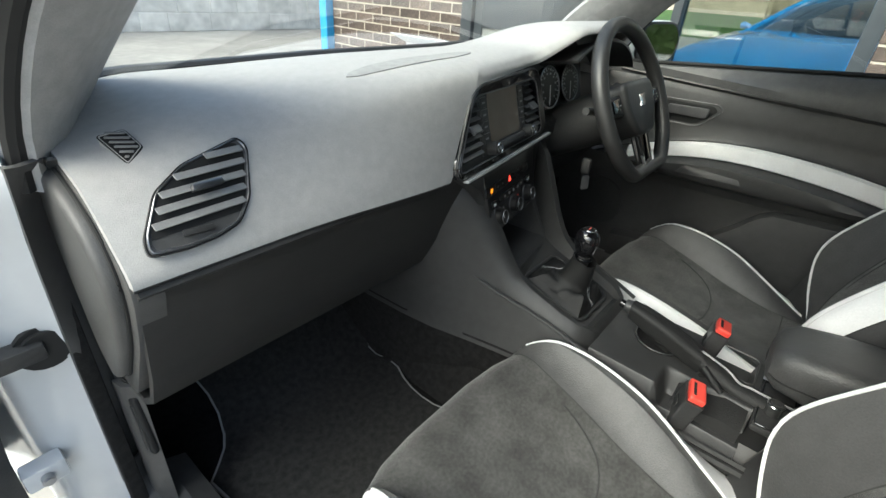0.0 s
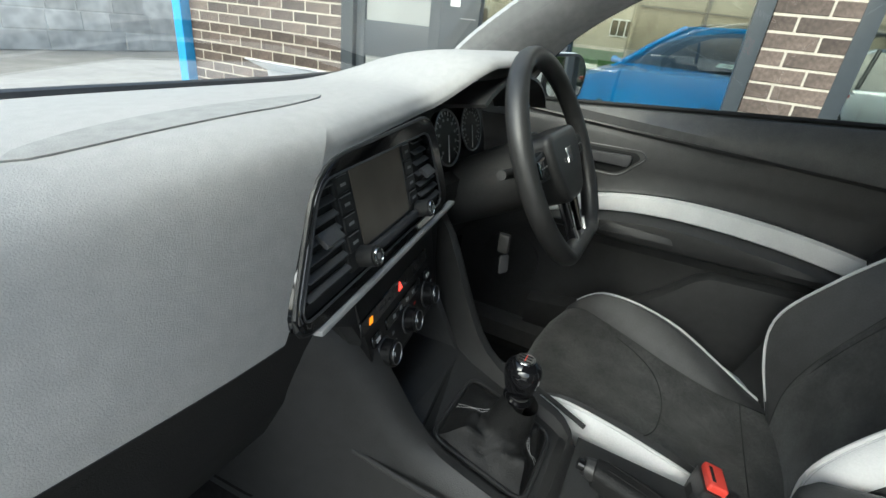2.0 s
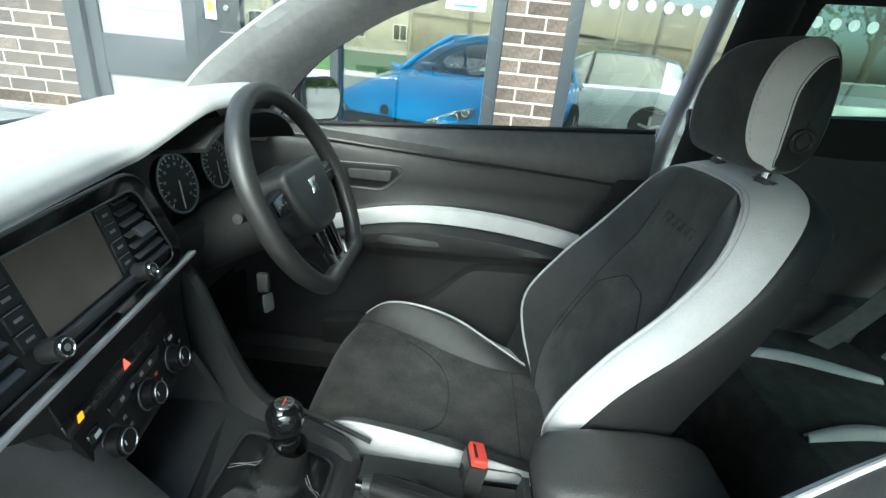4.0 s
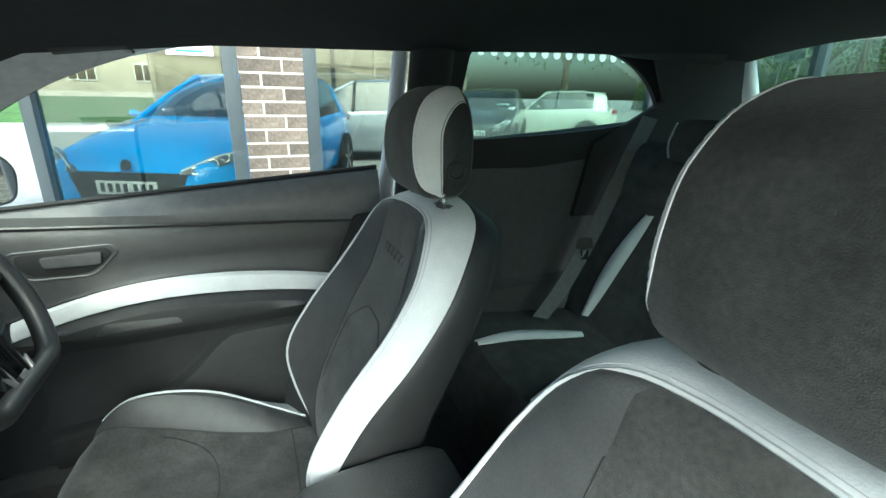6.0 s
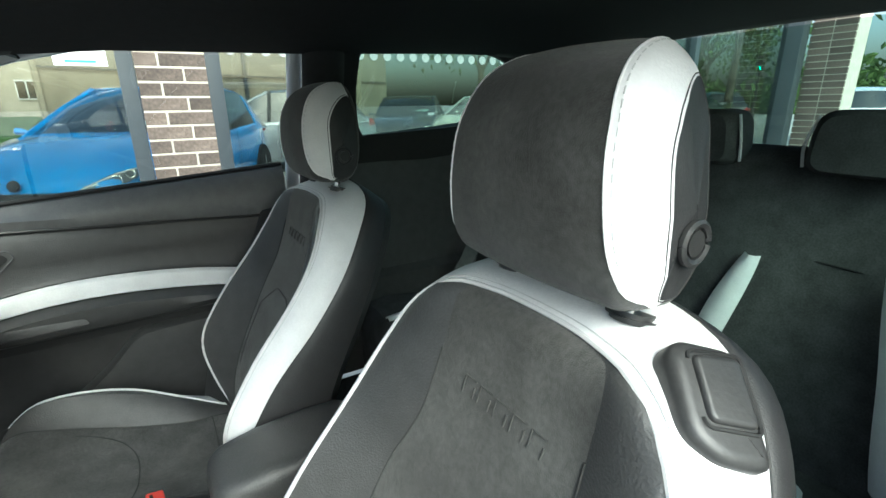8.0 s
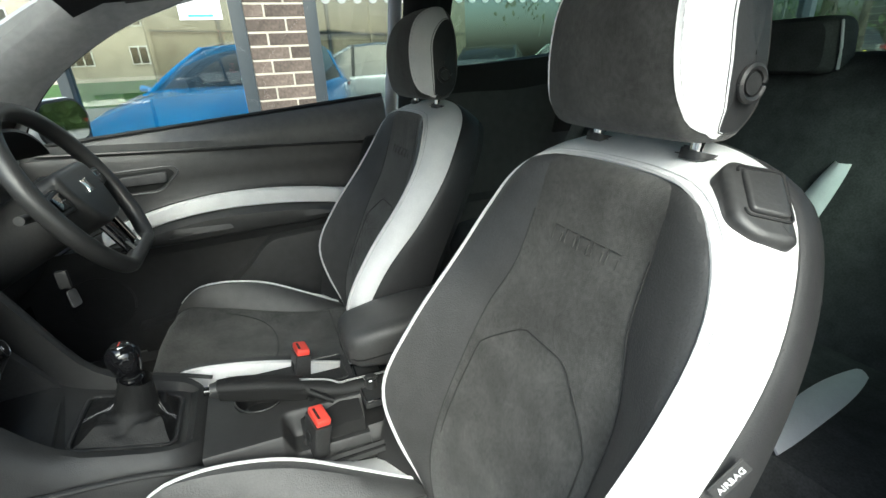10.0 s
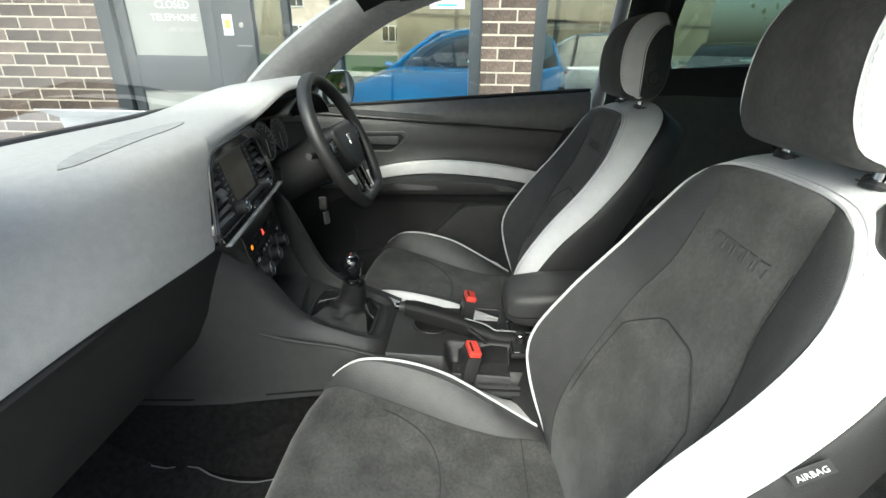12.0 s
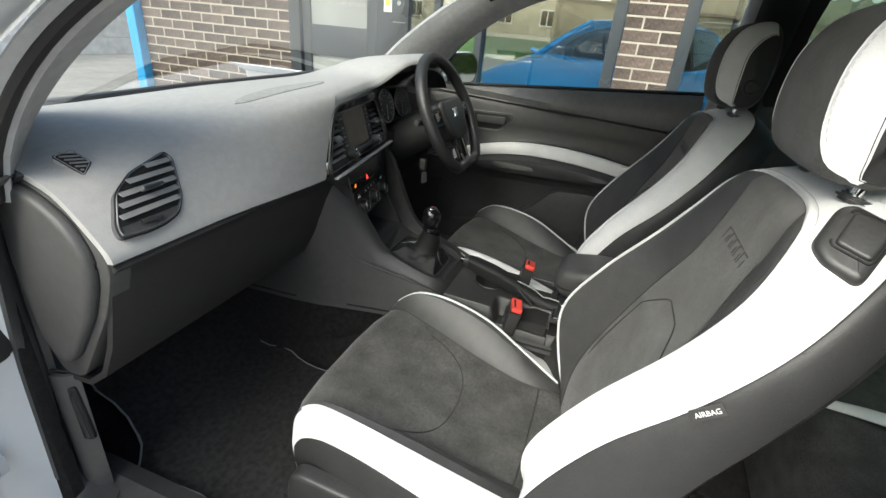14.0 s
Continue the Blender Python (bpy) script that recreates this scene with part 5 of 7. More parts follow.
part("bracket", box((0.058, -0.53, 0.585), (0.06, 0.12, 0.06), 0.01), M_black, arm)


def buckle(m):
    b = thing("seat_belt_buckle", "black seat belt buckle with red release button", "buckle", "front seat buckles")
    part("casing", loft([[(a * k, b_ * k + dy, z) for a, b_ in round_poly([(-0.025, -0.015), (0.025, -0.015), (0.025, 0.015), (-0.025, 0.015)], 0.005)] for z, k, dy in ((-0.065, 0.92, -0.004), (-0.02, 1.0, 0.0), (0.0, 1.0, 0.0))]), M_black, b)
    part("button", box((0, 0.0, 0.006), (0.044, 0.025, 0.013), 0.004, 3), M_red, b, "red release button")
    part("slot", box((0, 0.006, 0.0124), (0.028, 0.005, 0.0016), 0.001, 1), M_seam_shade, b)
    part("casing_window", box((0, 0.0155, -0.030), (0.020, 0.002, 0.014), 0.001, 1), M_seam_shade, b)
    part("stalk", box((0, -0.006, -0.11), (0.038, 0.012, 0.10), 0.004), M_black, b)
    b.matrix_world = m
    return b


buck = buckle(pose(-0.080, -0.268, 0.605, 12, -6, 14))
copy_thing(buck, pose(0.108, -0.262, 0.625, 12, 4, 8))

# floor mat
mat_t = thing("floor_mat", "black carpet floor mat with pale bound edge", "floor mat")
ml = [(-0.612, 0.365), (-0.575, 0.40), (-0.548, 0.435), (-0.528, 0.50), (-0.52, 0.60), (-0.32, 0.66), (-0.08, 0.615), (-0.118, 0.52), (-0.158, 0.435), (-0.162, 0.39), (-0.152, 0.345), (-0.178, 0.28), (-0.188, 0.20), (-0.18, 0.0), (-0.60, 0.0), (-0.60, 0.22)]
zf = lambda y: 0.316 + (max(0, y - 0.45) * 0.75)
bm = bmesh.new()
edge = [tuple(p) for p in smooth_line([(x, y, 0) for x, y in ml + ml[:1]], 60)][:-1]
cy = [bm.verts.new((x, y, zf(y))) for x, y, _ in edge]
bm.faces.new(cy)
bmesh.ops.triangulate(bm, faces=bm.faces[:])
thicken(bm, 0.006)
part("mat", bm, M_mat, mat_t)
part("binding", tube([(x, y, zf(y) + 0.003) for x, y, _ in edge] + [(edge[0][0], edge[0][1], zf(edge[0][1]) + 0.003)], 0.0036, 6), mat("grey_binding", (0.30, 0.30, 0.30), 0.8, var=0.2, scale=400), mat_t, "pale grey bound edge")
part("mat_clip", box((-0.157, 0.365, 0.325), (0.03, 0.022, 0.012), 0.004), M_rubber, mat_t, "small mat fixing clip")

# rear view mirror
rv = thing("rear_view_mirror", "black interior rear-view mirror at the windscreen", "mirror")
part("mirror_body", slab(round_poly([(-0.12, -0.032), (0.12, -0.032), (0.12, 0.032), (-0.12, 0.032)], 0.02), 0.03, facing((0.02, 0.03, 1.30), (0.15, -1, -0.12)), 0.008, 3), M_black, rv)
part("mirror_stem", tube([(0.02, 0.045, 1.305), (0.02, 0.06, 1.32), (0.02, 0.07, 1.335)], 0.012, 8, None, 6), M_black, rv)


# ---- front seats ----
SPINE_TILT = radians(18.8)


def back_pt(x, s, d):
    """A point of the backrest: x across, s up the spine, d forward of it, in the seat's own frame (foot of the spine at 0)."""
    c, k = math.cos(SPINE_TILT), math.sin(SPINE_TILT)
    d = d + 0.006 * math.sin(min(max(s / 0.62, 0), 1) * math.pi)
    return Vector((x, -0.05 - s * k + d * c, s * c + d * k))


def back_ring(knots, n=48):
    """Half of an upside-down U through (half width, height, forward offset), from the foot up to the middle of the top."""
    return [(max(p.x, 0), p.y, p.z) for p in smooth_line(knots, n)]


# panel seam, piping, outer edge of the white band, rear edge of the flank
R0 = back_ring([(0.092, -0.03, 0.000), (0.134, 0.055, 0.020), (0.145, 0.14, 0.022), (0.1445, 0.2575, 0.010), (0.137, 0.345, 0.000), (0.120, 0.395, -0.004), (0.106, 0.440, -0.004), (0.101, 0.523, -0.001), (0.0985, 0.568, 0.003), (0.086, 0.583, -0.0035), (0.045, 0.5900, -0.0130), (0.0, 0.5912, -0.0152)])
R1 = back_ring([(0.127, -0.02, -0.012), (0.184, 0.067, 0.062), (0.208, 0.158, 0.100), (0.2045, 0.278, 0.078), (0.2005, 0.398, 0.037), (0.1895, 0.481, 0.016), (0.162, 0.5425, 0.008), (0.1154, 0.580, -0.001), (0.0555, 0.590, -0.0125), (0.0, 0.5915, -0.015)])
R2 = back_ring([(0.236, -0.04, 0.066), (0.2365, 0.10, 0.072), (0.2355, 0.246, 0.044), (0.231, 0.368, -0.007), (0.219, 0.4685, -0.040), (0.189, 0.553, -0.060), (0.145, 0.606, -0.076), (0.086, 0.632, -0.078), (0.0, 0.640, -0.072)])
R3 = back_ring([(0.230, -0.06, -0.075), (0.234, 0.10, -0.070), (0.233, 0.25, -0.070), (0.226, 0.38, -0.088), (0.210, 0.48, -0.102), (0.180, 0.56, -0.112), (0.142, 0.604, -0.118), (0.08, 0.622, -0.122), (0.0, 0.628, -0.122)])


def mid_ring(a, b, bulge, t=0.5):
    """A ring between two, padded out less where they run close together."""
    out = []
    for p, q in zip(a, b):
        h = bulge * min(1.0, (math.dist(p, q) / 0.035) ** 2)
        out.append((p[0] + (q[0] - p[0]) * t + h * min(1, p[0] / 0.05), p[1] + (q[1] - p[1]) * t + h * 0.5, p[2] + (q[2] - p[2]) * t + h))
    return out


def side_of(r, s):
    return [back_pt(s * x, z, d) for x, z, d in r]


def strips(a, b, bulge, s, i=0, j=None):
    """A padded strip between two rings, from their i-th to their j-th point."""
    a, b = a[i:j], b[i:j]
    rows_ = [side_of(a, s)]
    for t in (0.12, 0.3, 0.5, 0.7, 0.88):
        rows_.append(side_of(mid_ring(a, b, bulge * math.sin(math.pi * t) ** 0.7, t), s))
    return sheet(rows_ + [side_of(b, s)])


# cushion: heights of the middle, of the inner seam, of the bolster's crest and of the white band's lower edge, along y
CUSHION_MID = [(-0.09, -0.010), (-0.02, -0.006), (0.06, -0.001), (0.16, 0.012), (0.25, 0.034), (0.32, 0.052), (0.355, 0.057), (0.387, 0.050), (0.407, 0.025), (0.413, -0.02), (0.408, -0.09)]
CUSHION_SEAM = [(0.120, 0.001), (0.132, 0.002), (0.133, 0.008), (0.146, 0.027), (0.164, 0.051), (0.176, 0.068), (0.182, 0.073), (0.186, 0.062), (0.188, 0.033), (0.188, -0.018), (0.185, -0.09)]
CUSHION_CREST = [(0.158, -0.022), (0.172, 0.004), (0.190, 0.042), (0.2105, 0.088), (0.2150, 0.112), (0.2105, 0.117), (0.203, 0.104), (0.196, 0.074), (0.194, 0.036), (0.192, -0.018), (0.189, -0.09)]
CUSHION_LOW = [(0.250, -0.040), (0.248, -0.012), (0.242, 0.010), (0.235, 0.034), (0.228, 0.050), (0.221, 0.052), (0.215, 0.042), (0.208, 0.020), (0.202, -0.010), (0.197, -0.04), (0.193, -0.09)]


def cushion_row(k):
    """Half a cross-section of the cushion, from the middle outwards and down."""
    y, zm = CUSHION_MID[k]
    (xs, zs), (xc, zc), (xl, zl) = CUSHION_SEAM[k], CUSHION_CREST[k], CUSHION_LOW[k]
    puff = 0.016 * max(0, min(1, (zc - zs) / 0.05))
    half = [(0.0, zm), (xs * 0.4, zm + 0.001), (xs * 0.75, zm + (zs - zm) * 0.35), (xs, zs), (xs + (xc - xs) * 0.30, zs + (zc - zs) * 0.42 + puff), (xs + (xc - xs) * 0.68, zs + (zc - zs) * 0.84 + puff * 0.8), (xc, zc),
            (xc + (xl - xc) * 0.55 + 0.006, zc + (zl - zc) * 0.40), (xl, zl), (xl + 0.002, zl - 0.03), (xl - 0.004, min(zl - 0.05, -0.06)), (xl - 0.012, -0.14)]
    bow = 0.034 * (0, 0, 0, 0, 0.3, 0.62, 0.85, 1, 1, 1, 1)[k]
    return [Vector((x, y + bow * max(0.0, 1 - (x / xl) ** 4), z)) for x, z in half]


# headrest outlines (y, z), from its lower front edge up over the face and down the back: inside the side bands, and at the cheeks
HR_FACE = [(-0.262, 0.588), (-0.240, 0.593), (-0.226, 0.612), (-0.2185, 0.665), (-0.224, 0.716), (-0.247, 0.757), (-0.290, 0.776), (-0.322, 0.765), (-0.333, 0.71), (-0.328, 0.63), (-0.305, 0.590)]
HR_CHEEK = [(-0.274, 0.598), (-0.268, 0.600), (-0.266, 0.617), (-0.266, 0.665), (-0.270, 0.708), (-0.288, 0.738), (-0.310, 0.752), (-0.318, 0.742), (-0.322, 0.70), (-0.319, 0.63), (-0.300, 0.600)]
HR_WIDTH = [(0.585, 0.103), (0.62, 0.1115), (0.66, 0.110), (0.72, 0.1015), (0.757, 0.090), (0.78, 0.077)]
BAND_FROM = 0.84


def hr_ring(v, whole=True):
    """The headrest's outline at v of its half width (v = 1: the cheek), or at v between the band's tapering edge and the cheek."""
    a, b = smooth_line([(0, y, z) for y, z in HR_FACE + HR_FACE[:1]], 56), smooth_line([(0, y, z) for y, z in HR_CHEEK + HR_CHEEK[:1]], 56)
    out = []
    for i, (p, q) in enumerate(zip(a, b)):
        u = v
        if not whole:
            low = max(0.0, min(1.0, (0.668 - p.z) / 0.078)) if i < 28 else 0.0
            inner = BAND_FROM + (0.985 - BAND_FROM) * low ** 2
            u = inner * v if abs(v) <= 1 else math.copysign(inner + (1 - inner) * math.sin(math.pi / 2 * (abs(v) - 1)), v)
        e = max(0.0, (abs(u) - BAND_FROM) / (1 - BAND_FROM))
        r = p.lerp(q, 1 - math.sqrt(max(0.0, 1 - e * e)))
        w = float(np.interp(r.z, [z for z, _ in HR_WIDTH], [w_ for _, w_ in HR_WIDTH]))
        bow = 0.007 * max(0.0, 1 - (u / BAND_FROM) ** 2) * max(0.0, min(1.0, (r.y + 0.30) / 0.06))
        tail = 1 - 0.10 * max(0.0, min(1.0, (-0.285 - r.y) / 0.04))
        out.append(Vector((u * w * tail, r.y + bow, r.z + 0.004 * max(0.0, 1 - u * u) * (1 if r.z > 0.7 else 0))))
    return out


def headrest_zone(a, b, n):
    return sheet([hr_ring(math.sin(math.pi / 2 * (a + (b - a) * i / n)), False) for i in range(n + 1)])


def cheek(s):
    """The padded side of the headrest inside the white band."""
    edge = hr_ring(s)
    c = Vector((s * 0.108, -0.292, 0.665))
    rows_ = [[c.lerp(p, k) + Vector((s * 0.002 * (1 - k), 0, 0)) for p in edge] for k in (0.03, 0.4, 0.8, 0.97)]
    return sheet(rows_ + [edge])


def front_seat(with_handle):
    seat = thing("front_seat", "charcoal suede and black leather bucket seat with white bolsters and piping", "car seat", "front seats")
    for s in (-1, 1):
        # backrest bolster, white outer band, black flank
        part("back_bolster", strips(R0, R1, 0.010, s), M_leather, seat, "black leather backrest bolster")
        part("white_band", strips(R1, R2, 0.007, s, 9 if s > 0 else 0), M_white, seat, "white leather bolster band")
        if s > 0:
            part("bolster_foot", strips(R1, R2, 0.007, s, 0, 10), M_trim_dark, seat, "dark foot of the bolster")
        part("back_flank", strips(R2, R3, 0.006, s), M_flank, seat, "black leather flank")
        part("back_piping", tube(side_of([(x, z, d + 0.002) for x, z, d in R1[3:]], s), 0.0028, 6), M_pipe, seat, "white piping")
        part("back_seam", tube(side_of([(x, z, d + 0.0008) for x, z, d in R0[:37]], s), 0.0011, 5), M_fold, seat)
        part("band_seam", tube(side_of([(x, z, d + 0.0005) for x, z, d in R2], s), 0.0012, 5), M_fold, seat)
        part("band_stitching", tube(side_of(mid_ring(R1, R2, 0.0035, 0.09), s), 0.0006, 4), M_stitch, seat, "fine thread line along the white band")
        k = min(range(len(R2)), key=lambda i: abs(R2[i][1] - 0.47))
        cross = []
        for i in range(7):
            p, q = Vector(R2[k]), Vector(R3[min(k + 3, len(R3) - 1)])
            cross.append(p.lerp(q, i / 6) + Vector((0.0055, 0.002, 0.004)) * math.sin(math.pi * i / 6))
        part("flank_seam", tube(side_of([tuple(c) for c in cross], s), 0.0011, 5), M_fold, seat)
    rows_ = []
    for x, z, d in R0:
        sag = 0.010 * max(0, min(1, (0.40 - z) / 0.15)) + 0.001
        rows_.append([back_pt(x * u, z, d - sag * (1 - u * u) * min(1, x / 0.08)) for u in [k / 6 - 1 for k in range(13)]])
    part("back_panel", sheet(rows_), M_suede, seat, "charcoal suede backrest panel")

    def cen(x, z):
        """On the backrest panel at x, z."""
        w = float(np.interp(z, [r[1] for r in R0], [r[0] for r in R0]))
        d = float(np.interp(z, [r[1] for r in R0], [r[2] for r in R0]))
        sag = 0.010 * max(0, min(1, (0.40 - z) / 0.15)) + 0.001
        return back_pt(x, z, d - sag * (1 - min(1, (x / w) ** 2)) + 0.0006)
    for s in (-1, 1):
        part("panel_seam", tube([cen(s * x, z) for x, z in ((0.0, 0.357), (0.03, 0.357), (0.05, 0.352), (0.108, 0.306), (0.122, 0.285), (0.130, 0.15), (0.128, 0.02))], 0.0012, 5, None, 24), M_fold, seat)
    for k in range(5):
        x0, h, w = 0.052 - 0.0245 * k, 0.009, 0.0185
        part("embossed_mark", tube([cen(x, z) for x, z in ((x0, 0.492 - h), (x0 - 0.001, 0.492 + h), (x0 - w, 0.492 + h))], 0.0009, 6), M_emboss, seat, "plain embossed shape" if not k else "")
        part("embossed_mark", tube([cen(x0 - w + 0.001, 0.492 + h * 0.3), cen(x0 - w + 0.002, 0.492 - h)], 0.0009, 6), M_emboss, seat)
    part("back_shell", sheet([side_of(R3, -1) + side_of(R3, 1)[::-1], [p + Vector((0, -0.03, 0)) for p in side_of([(x * 0.85, z * 0.97, d) for x, z, d in R3], -1) + side_of([(x * 0.85, z * 0.97, d) for x, z, d in R3], 1)[::-1]],
                              [p + Vector((0, -0.035, 0)) for p in side_of([(0, z * 0.9, d) for x, z, d in R3], -1) + side_of([(0, z * 0.9, d) for x, z, d in R3], 1)[::-1]]]), M_leather, seat, "black seat back")
    # cushion
    st_ = [cushion_row(k) for k in range(len(CUSHION_MID))]
    lines = [smooth_line([r[k] for r in st_], 44) for k in range(12)]
    flip_x = lambda s, ps: [Vector((s * p.x, p.y, p.z)) for p in ps]

    def zone(a, b, s, name, material, label=""):
        return part(name, sheet([flip_x(s, lines[k]) for k in range(a, b + 1)]), material, seat, label)
    part("cushion_panel", sheet([flip_x(s, lines[k]) for s, k in ((-1, 3), (-1, 2), (-1, 1), (1, 0), (1, 1), (1, 2), (1, 3))]), M_suede, seat, "charcoal suede cushion panel")
    for s in (-1, 1):
        zone(3, 6, s, "cushion_bolster", M_leather, "black leather cushion bolster")
        zone(6, 8, s, "cushion_white_band", M_white, "white leather cushion band")
        zone(8, 11, s, "cushion_flank", M_black, "black cushion side")
        part("cushion_piping", tube([p + Vector((0, 0, 0.002)) for p in flip_x(s, lines[6][:33])], 0.0028, 6), M_pipe, seat)
        part("cushion_seam", tube([p + Vector((0, 0, 0.0006)) for p in flip_x(s, lines[3][:34])], 0.0011, 5), M_fold, seat)
        part("band_seam", tube(flip_x(s, lines[8][:36]), 0.0011, 5), M_fold, seat)
        top_z = lambda x, y: float(np.interp(y, [a for a, _ in CUSHION_MID[:7]], [b for _, b in CUSHION_MID[:7]])) + max(0, abs(x) - 0.07) * 0.12
        part("cushion_panel_seam", tube([(s * x, y, top_z(x, y) + 0.001) for x, y in ((0.0, 0.160), (0.040, 0.163), (0.075, 0.172), (0.102, 0.188), (0.122, 0.212), (0.138, 0.245), (0.146, 0.275))], 0.0014, 5, None, 22), M_fold, seat)
    part("cushion_cross_seam", tube([(-0.133, 0.012, 0.006), (-0.08, 0.010, -0.0025), (0.08, 0.010, -0.0025), (0.133, 0.012, 0.006)], 0.0013, 5, None, 14), M_fold, seat)
    part("seat_base", box((0, 0.15, -0.12), (0.40, 0.48, 0.11), 0.03, 3), M_black, seat, "black plastic seat base")
    for s in (-1, 1):
        part("seat_rail", box((s * 0.19, 0.14, -0.165), (0.04, 0.6, 0.03), 0.005), M_black, seat, "steel seat rail")
        cover = slab(round_poly([(-0.16, 0.005), (0.02, -0.035), (0.20, 0.000), (0.385, 0.012), (0.40, -0.06), (0.36, -0.135), (-0.15, -0.135), (-0.19, -0.06)][::s], 0.03), 0.03, Matrix(((0, 0, s, s * 0.250), (1, 0, 0, 0), (0, 1, 0, -0.03), (0, 0, 0, 1))), 0.010, 3)
        part("side_cover", cover, M_black, seat, "black plastic seat side cover")
    # headrest
    hr = part("headrest", headrest_zone(-1, 1, 28), M_suede, seat, "charcoal suede headrest")
    for s in (-1, 1):
        edge_rows = [hr_ring(s * (1 + i / 8), False) for i in range(9)]
        part("headrest_band", sheet([r[:30] for r in edge_rows]), M_white, hr, "white leather headrest band")
        part("headrest_back_edge", sheet([r[29:] for r in edge_rows]), M_suede, hr)
        part("headrest_side", cheek(s), M_flank, hr, "dark headrest side")
        part("headrest_seam", tube(hr_ring(s, False)[:30], 0.0010, 6), M_white, hr)
        part("side_seam", tube(hr_ring(s * 0.9995), 0.0006, 5), M_fold, hr)
        seam = hr_ring(s * 1.18, False)[7:30]
        for p0, p1 in zip(seam[::1], seam[1::1]):
            part("band_stitch", tube([p0.lerp(p1, 0.15), p0.lerp(p1, 0.75)], 0.0006, 4), M_stitch, hr)
        part("post", tube([back_pt(s * 0.073, 0.60, -0.040), Vector((s * 0.073, -0.287, 0.604))], 0.0068, 12), M_chrome, seat, "chrome headrest post")
        part("post_collar", cyl((s * 0.073, -0.287, 0.570), 0.0215, 0.009, rot(14), 28, 0.004), M_black, seat, "black post collar")
        part("collar_button", cyl((s * 0.073 + 0.012, -0.283, 0.576), 0.005, 0.008, rot(14), 14, 0.002), M_black, seat)
        part("headrest_button", cyl((s * 0.1105, -0.290, 0.640), 0.0125, 0.008, rot(0, 90), 28, 0.003), M_black, hr, "round headrest button")
        part("button_ring", tube([(s * 0.113, -0.290 + 0.0145 * math.cos(a), 0.640 + 0.0145 * math.sin(a)) for a in [2 * math.pi * k / 28 for k in range(29)]], 0.0032, 6), M_black, hr)
    if with_handle:
        lx, lz = Vector((-0.44, -0.87, -0.20)).normalized(), Vector((-0.62, 0.20, 0.76)).normalized()
        ly = lz.cross(lx).normalized()
        hmx = Matrix((lx, ly, lx.cross(ly))).transposed().to_4x4()
        hmx.translation = (-0.143, -0.271, 0.533)
        part("fold_lever_base", slab(round_poly([(-0.030, -0.026), (-0.012, -0.042), (0.026, -0.045), (0.024, 0.034), (-0.022, 0.038), (-0.032, 0.026)], 0.013), 0.07, hmx @ pose(0, 0, 0.026), 0.010, 3), M_black, seat, "black seat folding lever housing")
        part("fold_lever", slab(round_poly([(-0.015, -0.018), (0.019, -0.020), (0.018, 0.026), (-0.017, 0.026)], 0.006), 0.012, hmx @ pose(0, 0, 0.030), 0.004, 3), M_black, seat, "black seat folding lever")
        part("lever_gap", tube([hmx @ Vector((x, y, 0.0265)) for x, y in round_poly([(-0.018, -0.021), (0.021, -0.023), (0.020, 0.029), (-0.020, 0.029)], 0.006)], 0.0014, 5), M_seam_shade, seat)
        tagm = facing(back_pt(-0.240, 0.376, -0.012), (-0.93, 0.30, 0.2), (0, -0.35, 1)) @ pose(0, 0, 0, 0, 0, 62)
        part("airbag_tag", slab([(-0.0185, -0.0065), (0.0185, -0.0065), (0.0185, 0.0065), (-0.0185, 0.0065)], 0.002, tagm @ pose(0, 0, 0.001), 0.0), M_black, seat, "small black sewn tag")
        text("AIRBAG", 0.0082, tagm @ pose(0, -0.0005, 0.0013), M_printwhite, seat, "tag_lettering")
        part("height_lever", tube([(-0.262, 0.06, -0.075), (-0.268, 0.16, -0.070), (-0.266, 0.26, -0.078)], 0.014, 10, None, 8, 0.6), M_black, seat, "black height lever")
        part("recline_knob", cyl((-0.262, -0.115, -0.02), 0.014, 0.03, rot(0, 90), 20, 0.004), M_black, seat, "black recline knob")
    return seat


seat_p = front_seat(True)
seat_p.matrix_world = pose(-0.332, -0.375, 0.487)
seat_p["label"] = "passenger seat in charcoal suede and black leather with white bolster bands"
seat_d = front_seat(False)
seat_d.matrix_world = pose(0.378, -0.375, 0.487)
seat_d["label"] = "driver seat in charcoal suede and black leather with white bolster bands"

# ---- rear bench ----
bench = thing("rear_bench", "black rear bench with pale leather bolster inserts", "rear seat")
bx = lambda u: 0.02 + 0.62 * u
scoop = lambda u: -0.5 * math.cos((abs(u) - 0.55) * 9) if abs(u) > 0.12 else 0.45
part("bench_back", sheet([[(bx(u), y + 0.035 * scoop(u) * v * -1 * -1, z) for u in [k / 24 - 1 for k in range(49)]] for v, y, z in ((0.6, -1.22, 0.58), (1, -1.25, 0.68), (1, -1.29, 0.80), (1, -1.325, 0.92), (0.6, -1.355, 1.04), (0.2, -1.38, 1.105), (0.1, -1.40, 1.128), (0, -1.43, 1.135), (0, -1.48, 1.11))], thick=0.02), M_rear, bench, "black suede backrest")
part("bench_cushion", sheet([[(bx(u), y, z + 0.02 * scoop(u)) for u in [k / 24 - 1 for k in range(49)]] for y, z in ((-1.26, 0.60), (-1.05, 0.62), (-0.90, 0.64), (-0.835, 0.63), (-0.81, 0.59), (-0.81, 0.40))], thick=0.02), M_rear, bench, "black suede cushion")


